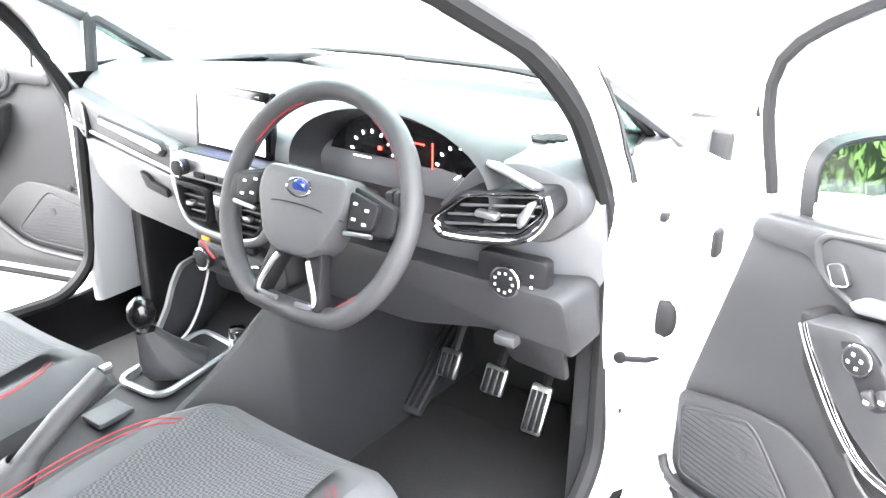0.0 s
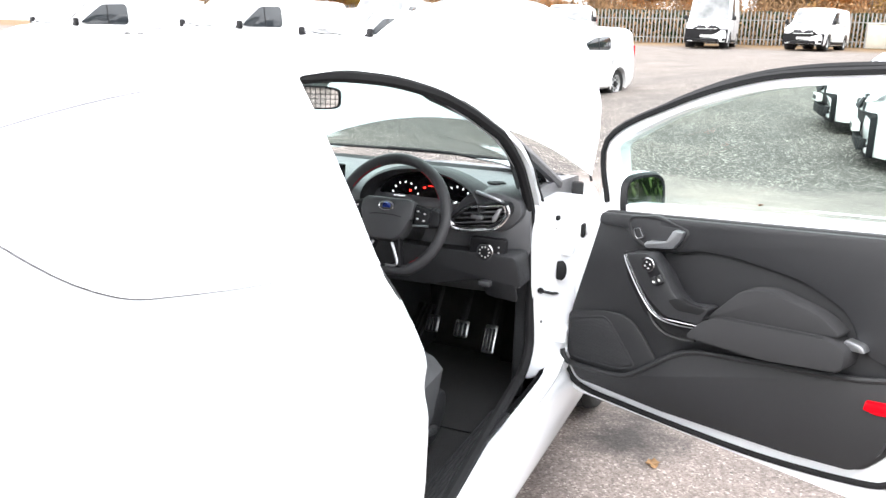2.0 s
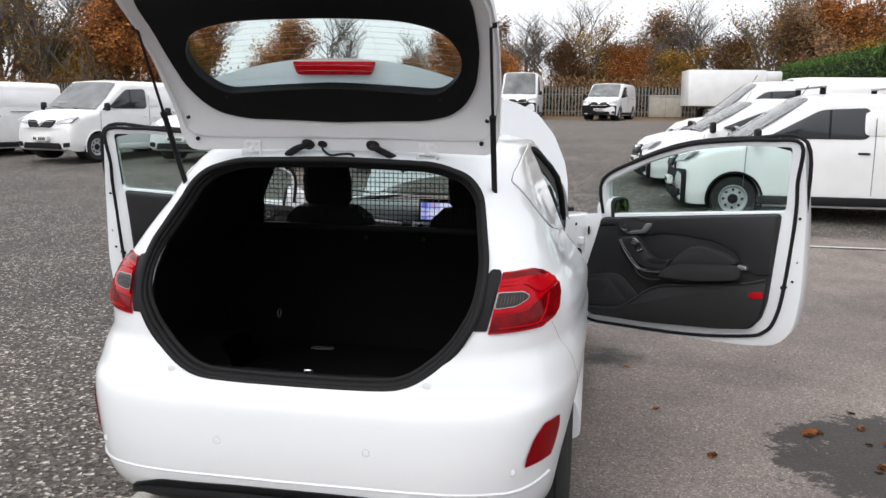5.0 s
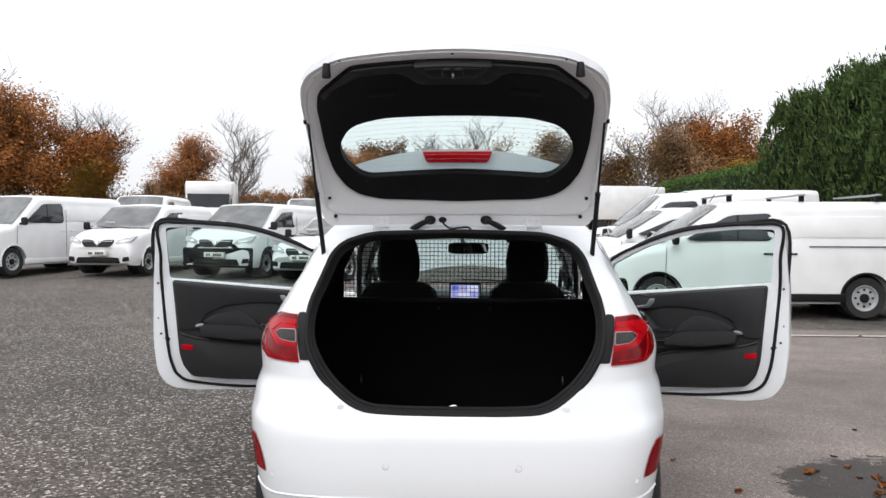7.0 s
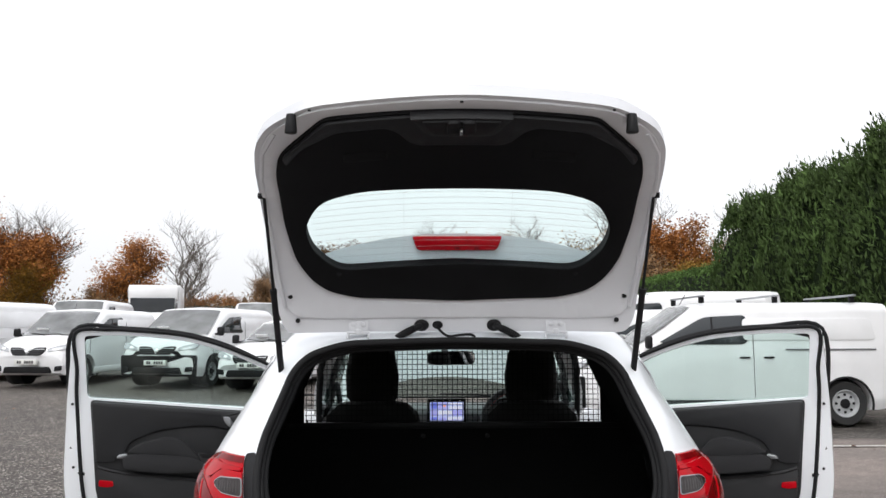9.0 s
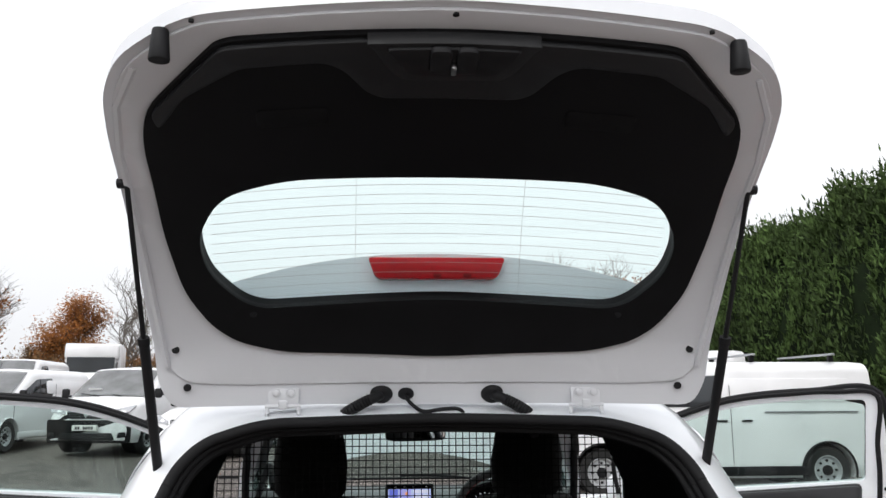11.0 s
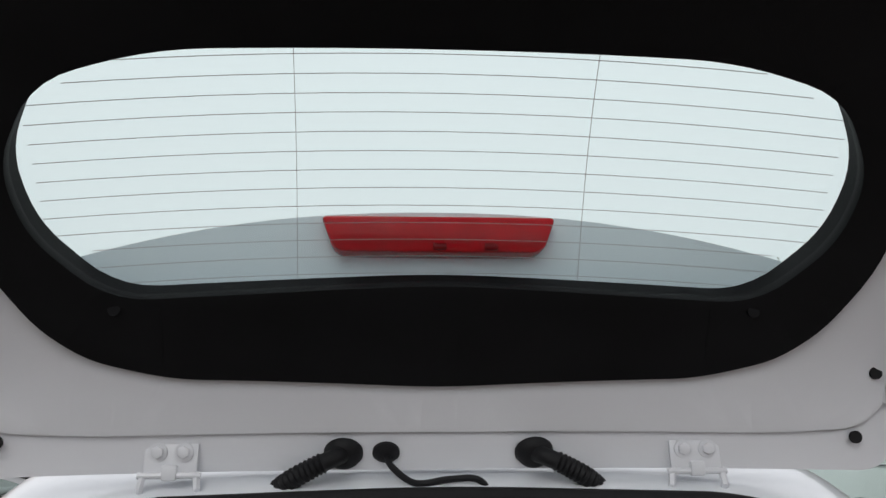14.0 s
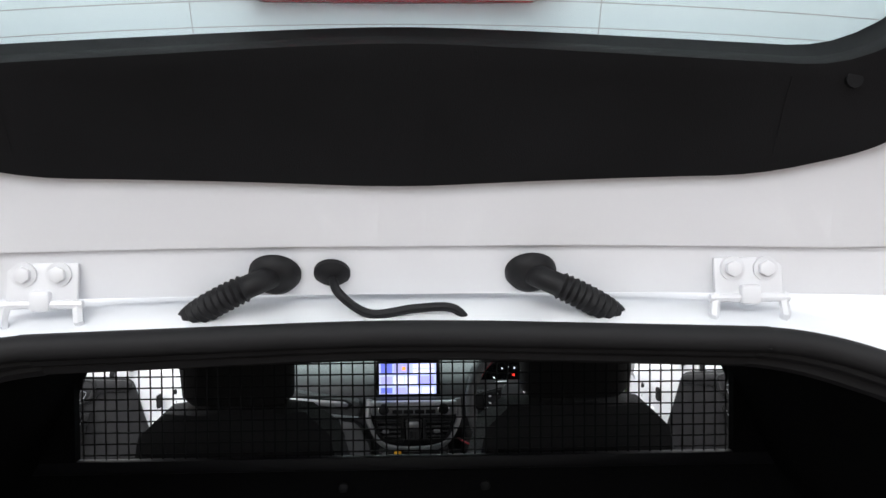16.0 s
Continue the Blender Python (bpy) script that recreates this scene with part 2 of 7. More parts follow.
def cut(bm, tools, op='DIFFERENCE'):
    """Boolean a bmesh by a list of bmeshes, one after the other; returns a new bmesh."""
    def temp(b):
        me = bpy.data.meshes.new("tmp")
        b.to_mesh(me)
        b.free()
        return new("tmp", me)
    for tool in tools:
        kept = bm.copy()
        base, o = temp(bm), temp(tool)
        md = base.modifiers.new("b", 'BOOLEAN')
        md.operation, md.object, md.solver = op, o, 'EXACT'
        ev = base.evaluated_get(bpy.context.evaluated_depsgraph_get())
        bm = bmesh.new()
        bm.from_mesh(ev.to_mesh())
        ev.to_mesh_clear()
        for x in (base, o):
            me = x.data
            bpy.data.objects.remove(x)
            bpy.data.meshes.remove(me)
        bmesh.ops.remove_doubles(bm, verts=bm.verts, dist=0.0001)
        if op == 'DIFFERENCE' and len(bm.faces) < len(kept.faces) * .3:
            bm.free()
            bm = kept
        else:
            kept.free()
    return bm


def mirrored(bm, axis=0):
    b = bm.copy()
    for v in b.verts:
        v.co[axis] *= -1
    bmesh.ops.reverse_faces(b, faces=b.faces)
    return b


def curve_table(rows, x):
    """Smooth monotone interpolation in a table."""
    xs, ys = [r[0] for r in rows], [r[1] for r in rows]
    if x <= xs[0] or x >= xs[-1]:
        return ys[0] if x <= xs[0] else ys[-1]
    i = max(k for k in range(len(xs) - 1) if xs[k] <= x)
    sl = [(ys[k + 1] - ys[k]) / (xs[k + 1] - xs[k]) for k in range(len(xs) - 1)]

    def tangent(k):
        if k == 0 or k == len(xs) - 1:
            return sl[0] if k == 0 else sl[-1]
        a, b = sl[k - 1], sl[k]
        return 0.0 if a * b <= 0 else 2 * a * b / (a + b)
    h = xs[i + 1] - xs[i]
    t = (x - xs[i]) / h
    return ((1 + 2 * t) * (1 - t) ** 2 * ys[i] + t * (1 - t) ** 2 * h * tangent(i) + t * t * (3 - 2 * t) * ys[i + 1] + t * t * (t - 1) * h * tangent(i + 1))


def lerp_table(rows, x):
    return float(np.interp(x, [r[0] for r in rows], [r[1] for r in rows]))


# ---- ground ----
RISE = [(-900, 0), (6, 0), (8, .02), (10, .07), (12, .15), (14, .26), (17, .41), (21, .54), (26, .66), (34, .85), (43, 1.05), (50, 1.22), (70, 1.5), (120, 1.7), (900, 2.0)]


def ground_z(x, y):
    """The yard rises gently away from the car."""
    dip = min(1, max(0, (y - 8) / 2.5)) * min(1, max(0, (26 - y) / 10)) * min(1, max(0, (x - 1) / 3.5))
    low = min(1, max(0, (y - 8) / 6)) * min(1, max(0, (40 - y) / 15)) * min(1, max(0, (-1 - x) / 2.5))
    return lerp_table(RISE, y) - .20 * dip - .27 * low


# ---- the car's outer skin ----
WID = [(.17, .70), (.20, .775), (.28, .815), (.38, .825), (.50, .842), (.62, .858), (.74, .862), (.80, .852), (.86, .858), (.90, .862), (.95, .85), (1.0, .822),
       (1.05, .795), (1.12, .757), (1.2, .714), (1.28, .668), (1.34, .628), (1.37, .602), (1.39, .575), (1.402, .53), (1.412, .46), (1.42, .36), (1.426, .2)]
REAR = [(.17, .50), (.20, .37), (.24, .255), (.28, .175), (.31, .142), (.34, .121), (.40, .10), (.50, .092), (.60, .098), (.655, .112), (.685, .135), (.75, .15), (.87, .172), (.99, .21), (1.1, .285),
        (1.2, .385), (1.28, .475), (1.34, .555), (1.37, .61), (1.39, .68), (1.402, .76), (1.412, .87), (1.42, 1.02), (1.426, 1.2)]
FRONT = [(.17, 3.95), (.25, 4.08), (.5, 4.14), (.7, 4.08), (.80, 4.0), (.86, 3.86), (.90, 3.62), (.93, 3.38), (.95, 3.30), (1.15, 2.85), (1.29, 2.52), (1.36, 2.32), (1.39, 2.20), (1.402, 2.1), (1.412, 2.02), (1.42, 1.95), (1.426, 1.87)]
LEVEL_KEYS = [.17, .20, .24, .28, .34, .40, .46, .52, .58, .62, .655, .685, .72, .76, .80, .83, .86, .88, .90, .93, .95, .98, 1.02, 1.07, 1.12, 1.17, 1.22, 1.27, 1.31, 1.34, 1.36, 1.375, 1.39, 1.402, 1.412, 1.42, 1.426]
LEVEL_KEYS = sorted(set(LEVEL_KEYS + [round(.895 + .0125 * i, 4) for i in range(13)]))
LEVELS = sorted(set(LEVEL_KEYS + [round(a + (b - a) / 2, 4) for a, b in zip(LEVEL_KEYS, LEVEL_KEYS[1:]) if b - a > .012]))


def crease(y, z):
    """The pressed shoulder line that falls from the tail lamp to the door."""
    d = z - (.995 - .098 * (y - .53))
    fade = min(1, max(0, (y - .42) / .18))
    step = 1 / (1 + math.exp(-d / .0060))
    return fade * (-.0075 * step * math.exp(-max(d, 0) / .09) + .003 * (1 - step) * math.exp(min(d, 0) / .06))


TUCK = [(.85, 0), (.88, .013), (.91, .030), (.94, .042), (.97, .055), (1.0, .064), (1.03, .067), (1.06, .064), (1.12, .055), (1.2, .046), (1.28, .036), (1.34, .024), (1.37, .014), (1.395, 0)]


def ease(t):
    t = min(1, max(0, t))
    return t * t * (3 - 2 * t)


TUCK_FRONT = [(.872, 0), (.905, .090), (.95, .086), (1.0, .062), (1.05, .034), (1.1, .012), (1.13, 0)]


def tuck(y, z):
    """How far the cabin sides stand in from the haunches, above the shoulder."""
    return lerp_table(TUCK, z) * ease((y - .45) / .75) * (1 - ease((y - 1.75) / .6)) + lerp_table(TUCK_FRONT, z) * ease((y - 2.3) / .25) * (1 - ease((y - 2.95) / .3))


def skin_half(z, off=0.0, n=30):
    """Half of the plan outline at height z, from the rear middle round to the front middle."""
    w, yr, yf = curve_table(WID, z) + off, curve_table(REAR, z) - off, lerp_table(FRONT, z) + off
    ym = 1.65
    ex = lerp_table([(.66, 5.5), (.80, 4.5), (1.0, 4.5), (1.2, 4.5), (1.34, 5.5), (1.42, 5.5)], z)
    nf = 3.4
    out = []
    for i in range(n + 1):
        a = math.pi / 2 * (i / n)
        s, c = math.sin(a), math.cos(a)
        y = ym - (ym - yr) * max(c, 0) ** (2 / ex)
        out.append((w * s ** (2 / ex) + (crease(y, z) if .88 < z < 1.2 else 0) - tuck(y, z), y, z))
    for i in range(1, n + 1):
        a = math.pi / 2 * (1 - i / n)
        s, c = math.sin(a), math.cos(a)
        y = ym + (yf - ym) * c ** (2 / nf)
        out.append((w * max(s, 0) ** (2 / nf) - tuck(y, z), y, z))
    return out


def skin(off=0.0, levels=LEVELS):
    """The closed skin, grown or shrunk by off on all sides."""
    rings = []
    lo, hi = levels[0], levels[-1]
    for z in levels:
        h = skin_half(z, off)
        q = (lo - off) + (z - lo) * ((hi - lo + 2 * off) / (hi - lo))
        rings.append([(x, y, q) for x, y, _ in h] + [(-x, y, q) for x, y, _ in h[-2:0:-1]])
    return loft(rings)


def skin_patch(outline, axis, lo, hi, off=0.004, thick=0.02):
    """A plate that follows the skin, cut to an outline: axis X gives (y, z), axis Y gives (x, z)."""
    b = skin(off)
    inner = skin(off - thick)
    pl = (lambda u, v, w: (w, u, v)) if axis == 'X' else (lambda u, v, w: (u, w, v))
    b = cut(b, [prism(outline, lo, hi, pl)], 'INTERSECT')
    return cut(b, [inner])


BOOT = [(0, 1.350), (.355, 1.340), (.465, 1.305), (.515, 1.253), (.553, 1.05), (.543, .93), (.477, .80), (.350, .703), (.2, .695), (0, .694)]
BOOT = BOOT + [(-x, z) for x, z in BOOT[-2:0:-1]]
BOOT_LOOP = rounded(BOOT, .10, 4)
REAR_EDGE = [(1.425, 1.366), (1.432, 1.25), (1.455, 1.13), (1.474, 1.022), (1.472, .965), (1.452, .90), (1.45, .75), (1.455, .60), (1.48, .48), (1.56, .40)]
REAR_FILLET = [.03, .05, .05, .02, .03, .03, .05, .05, .05, .05]
DOORWAY = rounded([(2.60, .38), (2.70, .46), (2.70, .885), (2.60, .905), (2.55, .965), (2.47, 1.10), (2.40, 1.162), (2.12, 1.300), (1.86, 1.352), (1.62, 1.374)] + REAR_EDGE, [.06, .06, .03, .03, .06, .06, .08, .1, .1, .06] + REAR_FILLET, 3)

car = thing("car", "white three-door hatchback van with both doors, tailgate and bonnet open", "car")


def side_x(y, z, off=0.0):
    h = skin_half(z, off)
    for (x0, y0, _), (x1, y1, _) in zip(h, h[1:]):
        if y0 <= y <= y1 and y1 > y0:
            return x0 + (x1 - x0) * (y - y0) / (y1 - y0)
    return h[len(h) // 2][0]


def rear_y(x, z, off=0.0):
    h = skin_half(z, off)
    for (x0, y0, _), (x1, y1, _) in zip(h, h[1:]):
        if x0 <= abs(x) <= x1 and x1 > x0:
            return y0 + (y1 - y0) * (abs(x) - x0) / (x1 - x0)
    return 1.65


AXLES = (.80, 3.29)


def skin_shaded(ob, off):
    """Give the faces that lie on the skin the skin's own smooth normals."""
    b = skin(off)
    b.normal_update()
    tree = BVHTree.FromBMesh(b)
    b.faces.ensure_lookup_table()
    me = ob.data
    out = []
    for p in me.polygons:
        for li in p.loop_indices:
            co = me.vertices[me.loops[li].vertex_index].co
            hit, nrm, idx, dist = tree.find_nearest(co)
            if dist is not None and dist < .0015:
                f = b.faces[idx]
                n = Vector((0, 0, 0))
                for v in f.verts:
                    n += v.normal / ((v.co - co).length + .002)
                n.normalize()
                out.append(tuple(n) if n.dot(p.normal) > .8 else tuple(p.normal))
            else:
                out.append(tuple(p.normal))
    b.free()
    me.normals_split_custom_set(out)
    return ob


def build_shell():
    b = skin()
    inner = skin(-.045)
    tools = [inner]
    bay = rounded([(-.623, 3.907), (-.697, 3.211), (-.553, 3.127), (.557, 3.129), (.693, 3.207), (.617, 3.903)], .06)
    tools.append(prism(bay, .637, 1.213))
    tools.append(prism(BOOT_LOOP, -.5, .95, lambda u, v, w: (u, w, v)))
    tools.append(prism(DOORWAY, .35, 1.2, lambda u, v, w: (w, u, v)))
    tools.append(prism(DOORWAY, -1.2, -.35, lambda u, v, w: (w, u, v)))
    for y in AXLES:
        for s in (-1, 1):
            tools.append(cyl(.352, .5, (s * .86, y, .30), 'X', seg=40))
    wind = [(-.70, .985), (.70, .985), (.61, 1.20), (.50, 1.345), (-.50, 1.345), (-.61, 1.20)]
    tools.append(prism(rounded(wind, .06), 1.9, 3.6, lambda u, v, w: (u, w, v)))
    tri = rounded([(2.598, 1.098), (2.885, .925), (2.632, .928)], .015)
    for lo, hi in ((.4, 1.2), (-1.2, -.4)):
        tools.append(prism(tri, lo, hi, lambda u, v, w: (w, u, v)))
    b = cut(b, tools)
    return skin_shaded(part("body_shell", b, WHITE, car, "glossy white painted body shell", angle=28), 0.0)


build_shell()

GAPLINE = mat("shadow_gap", (0.16, 0.16, 0.17), 0.7, vary=0.1)


def both(name, bm, material, parent, label=""):
    """A part on the right-hand side and its mirror image on the left."""
    m = mirrored(bm)
    return part(name, bm, material, parent, label), part(name, m, material, parent, label)


def grow(pts, d):
    c = Vector((sum(p[0] for p in pts) / len(pts), sum(p[1] for p in pts) / len(pts)))
    return [tuple(Vector(p) + (Vector(p) - c).normalized() * d) for p in pts]


def on_skin(pts, off=0.001):
    return [(side_x(y, z, off), y, z) for y, z in pts]


# seals round the boot and the doors
SEAL_LOOP = rounded(BOOT, .10, 9)
seal = [(x, rear_y(x, z) + .014, z) for x, z in SEAL_LOOP]
seal = [(x * .985, y - .011 * ease((z - 1.18) / .12), z + .006 * ease((z - 1.18) / .12)) for x, y, z in seal]
swell = lambda z: math.exp(-((z - 1.0) / .19) ** 4)
seal = [(x * (1 + .022 * swell(z)), y - .022 * swell(z), z) for x, y, z in seal]
lift = lambda z, d: d * (1 - 2 * ease((z - .85) / .35))
seal = smooth_path(seal, 2, True)
part("boot_seal", tube(seal, .0115, 12, True), RUBBER, car, "thick black rubber boot seal")
part("boot_seal", tube([(x * .984, y + .012, z + lift(z, .009)) for x, y, z in seal], .009, 10, True), RUBBER, car)
part("seal_flange", tube([(x * .972, y + .030, z + lift(z, .018)) for x, y, z in seal], .010, 8, True), RUBBER, car)
SEALWAY = rounded([(2.49, .40), (2.575, .47), (2.588, .87), (2.545, .965), (2.47, 1.08), (2.39, 1.155), (2.12, 1.290), (1.86, 1.342), (1.62, 1.364)] + REAR_EDGE, [.06, .06, .06, .08, .1, .1, .1, .1, .06] + REAR_FILLET, 3)


PILLAR_X = [(.40, .725), (.47, .722), (.55, .715), (.85, .705), (.95, .700), (1.07, .690), (1.155, .672)]


def seal_x(y, z):
    """The seal follows the skin, and runs on the inset hinge pillar in front."""
    k = ease((y - 2.15) / .25)
    return (side_x(y, z) - .020) * (1 - k) + lerp_table(PILLAR_X, z) * k


ring = [(seal_x(y, z), y, z) for y, z in SEALWAY]
both("door_seal", tube(ring, .0165, 8, True), RUBBER, car, "black rubber door seal")

# frames of the fixed front quarter lights
QUARTERLIGHT = rounded([(2.590, 1.104), (2.897, .921), (2.624, .922)], .018, 4)
both("quarter_light_frame", tube([(side_x(y, z) - .002, y, z) for y, z in QUARTERLIGHT], .0075, 8, True), RUBBER, car, "black rubber frame of the front quarter light")

# blanked rear side windows
QUARTER = rounded([(.668, 1.289), (.734, 1.317), (.86, 1.339), (.992, 1.355), (1.428, 1.385), (1.474, 1.022), (1.06, 1.082), (.862, 1.121), (.79, 1.160), (.728, 1.222)], [.012, .03, .1, .1, .005, .005, .08, .06, .05, .05], 3)
both("window_gap", skin_patch(grow(QUARTER, .0022), 'X', .3, 1.1, .0012, .008), GAPLINE, car)
qs = both("blanked_side_window", skin_patch(QUARTER, 'X', .3, 1.1, .0035, .010), WHITE, car, "white blanking panel over the rear side window")
for q in qs:
    skin_shaded(q, .0035)

# tail lamps
LAMP_OUT = [(.868, .345), (.873, .365), (.880, .402), (.908, .446), (.95, .489), (.986, .527), (1.0, .519), (1.012, .507), (1.030, .472), (1.040, .43)]
LAMP_IN = [(.868, .574), (.95, .590), (1.040, .604)]


def lamp_point(u, v, off):
    """A point of the tail lamp: u runs round the corner from the boot to the wing, v upwards."""
    z = .870 + .169 * v
    row = skin_half(z, off, 60)
    xin, yout = lerp_table(LAMP_IN, z), lerp_table(LAMP_OUT, z)
    pts = [p for p in row if p[0] >= xin and p[1] <= yout]
    pts = [(xin, rear_y(xin, z, off), z)] + pts + [(side_x(yout, z, off), yout, z)]
    cum = [0.0]
    for p, q in zip(pts, pts[1:]):
        cum.append(cum[-1] + math.hypot(q[0] - p[0], q[1] - p[1]))
    a = u * cum[-1]
    return (float(np.interp(a, cum, [p[0] for p in pts])), float(np.interp(a, cum, [p[1] for p in pts])), z)


def lamp_slab(outline, lo, hi, bevel=0.0):
    """A piece of the lamp: an outline in (u, v), from lo to hi above the skin."""
    b = prism(outline, lo, hi, None, bevel, 2)
    for k, n in ((0, 16), (1, 8)):
        for i in range(1, n):
            at = i / n + .0007
            bmesh.ops.bisect_plane(b, geom=list(b.verts) + list(b.edges) + list(b.faces), dist=1e-5, plane_co=(at, 0, 0) if k == 0 else (0, at, 0), plane_no=(1, 0, 0) if k == 0 else (0, 1, 0))
    for v in b.verts:
        v.co = lamp_point(min(1, max(0, v.co.x)), min(1, max(0, v.co.y)), v.co.z)
    return outward(b)


for side in (1, -1):
    def made(name, bm, material, parent, label=""):
        if side < 0:
            bm2 = mirrored(bm)
            bm.free()
            bm = bm2
        return part(name, bm, material, parent, label)
    lamp = made("tail_lamp", lamp_slab(rounded([(0, 0), (1, 0), (1, 1), (0, 1)], .012, 2), -.02, .006), REDLENS, car, "red wrap-around tail lamp")
    made("top_band", lamp_slab(rounded([(.01, .90), (.5, .91), (.93, .86), (.985, .93), (.95, .985), (.5, .985), (.01, .985)], .02, 2), .004, .0075), REDDARK, lamp, "dark red band along the top edge")
    made("blade_lens", lamp_slab(rounded([(.02, .84), (.30, .86), (.60, .88), (.92, .84), (.985, .78), (.74, .68), (.57, .62), (.47, .66), (.36, .78), (.02, .80)], .02, 3), .004, .0115), REDLENS, lamp, "bright red blade of the lamp")
    made("lower_lens", lamp_slab(rounded([(.012, .035), (.50, .04), (.80, .05), (.965, .20), (.985, .50), (.985, .68), (.74, .60), (.60, .53), (.50, .44), (.42, .34), (.012, .30)], .03, 3), .004, .0078), REDDARK, lamp, "dark red lower lens")
    made("lower_divider", lamp_slab(rounded([(.66, .06), (.685, .06), (.72, .56), (.695, .55)], .005, 2), .006, .0095), REDLENS, lamp)
    made("lower_line", lamp_slab(rounded([(.12, .085), (.55, .085), (.80, .11), (.80, .13), (.55, .105), (.12, .105)], .005, 2), .006, .0092), REDLENS, lamp)
    made("lens_ridge", lamp_slab(rounded([(.0, .36), (.30, .38), (.42, .48), (.47, .60), (.40, .72), (.30, .79), (.0, .78)], .04, 4), .004, .013), REDLENS, lamp)
    made("lens_bezel", lamp_slab(rounded([(.0, .432), (.237, .452), (.362, .552), (.378, .608), (.296, .683), (.0, .707)], .04, 4), .010, .0145), SATIN, lamp, "thin chrome bezel of the reversing lens")
    clear = made("reversing_lens", lamp_slab(rounded([(.012, .445), (.235, .465), (.355, .56), (.368, .605), (.29, .672), (.012, .695)], .035, 4), .012, .0155), CLEARLENS, lamp, "clear ribbed reversing lens")
    for k in range(9):
        made("lens_rib", lamp_slab([(.02 + k * .034, .50), (.026 + k * .034, .50), (.026 + k * .034, .65), (.02 + k * .034, .65)], .015, .0163), LENSRIB, clear)
    made("lamp_trim", skin_patch(rounded([(.530, .88), (.571, .878), (.588, .953), (.601, 1.030), (.598, 1.046), (.572, 1.050), (.557, 1.03)], .006, 2), 'Y', -.3, .6, .003, .02), BLACK, car, "black plastic trim beside the tail lamp")
    ZR = (.468, .50, .555, .594)

    def reflector(u, v):
        z = .468 + .126 * v
        ya, yb = rear_y(float(np.interp(z, ZR, (.690, .695, .715, .745))), z), float(np.interp(z, ZR, (.335, .352, .366, .352)))
        y = ya + (yb - ya) * u
        return (side_x(y, z, .004), y, z)
    made("bumper_reflector", grid(reflector, 12, 8, thick=.010), REDLENS, car, "red triangular bumper reflector")
    made("body_seam", tube(on_skin(smooth_path([(.416, .872), (.486, .792), (.53, .73), (.562, .677), (.605, .615)], 10), -.0002), .0007, 5), GAPLINE, car)
    for sx, sz in ((.235, .523), (.66, .462)):
        y = rear_y(sx, sz)
        made("parking_sensor", cyl(.0105, .006, (sx, y + .0022, sz), 'Y', seg=24, bevel=.0006), WHITE, car)
        made("sensor_ring", tube([(sx + .0115 * math.cos(a), y - .0002, sz + .0115 * math.sin(a)) for a in np.linspace(0, 2 * math.pi, 20, False)], .0004, 4, True), GAPLINE, car)
    for axle in AXLES:
        def liner(u, v):
            a = math.pi * (1.12 * u - .06)
            y, z = axle + .351 * math.cos(a), .30 + .351 * math.sin(a)
            out = side_x(y, z, -.006)
            return (out + (.50 - out) * v, y, z)
        made("wheel_arch_liner", grid(liner, 24, 2, thick=.004), RUBBER, car)
    made("side_skirt", prism(rounded([(.80, .385), (.832, .36), (.853, .285), (.851, .215), (.79, .185), (.74, .20)], .02, 3), 1.13, 2.93, lambda u, v, w: (u, w, v), .012), WHITE, car, "flared white side skirt")
    made("bumper_stop", cyl(.014, .008, (.405, rear_y(.405, .725) + .001, .722), 'Y', seg=20, bevel=.003), WHITE, car)
    made("bumper_lip", tube([(x, rear_y(x, z) + .0045, z) for x, z in smooth_path([(0, .404), (.29, .405), (.55, .402), (.68, .392), (.76, .40)], 5)], .0075, 8), WHITE, car)

DIFF = [(0, .378), (.20, .377), (.44, .370), (.56, .328), (.61, .255), (.63, .165)]
DIFF = rounded(DIFF + [(-x, z) for x, z in DIFF[:0:-1]], .03, 3)
part("rear_diffuser", skin_patch(DIFF, 'Y', -.3, .5, .006, .03), BLACK, car, "black plastic lower bumper diffuser")
part("exhaust_pipe", cut(cyl(.034, .16, (.335, .13, .296), 'Y', seg=24), [cyl(.029, .2, (.335, .09, .296), 'Y', seg=24)]), STEEL, car, "dark steel exhaust tailpipe")
part("diffuser_lip", tube(smooth_path([(-.60, .235, .265), (-.5, .135, .322), (-.25, .108, .338), (0, .102, .340), (.25, .108, .338), (.5, .135, .322), (.60, .235, .265)], 5), .012, 6), BLACK, car)


# ---- wheels ----
def lathe(profile, seg=40, axis_at=(0, 0, 0), ring=False):
    """Spin (radius, x) points round the x axis; a ring has a hole through it."""
    if ring:
        profile = list(profile) + [profile[0]]
    rings = []
    for r, x in profile:
        rings.append([(x + axis_at[0], axis_at[1] + r * math.cos(a), axis_at[2] + r * math.sin(a)) for a in np.linspace(0, 2 * math.pi, seg, False)])
    b = loft(rings, True, not ring)
    if ring:
        bmesh.ops.remove_doubles(b, verts=b.verts, dist=1e-5)
        bmesh.ops.recalc_face_normals(b, faces=b.faces)
    return b


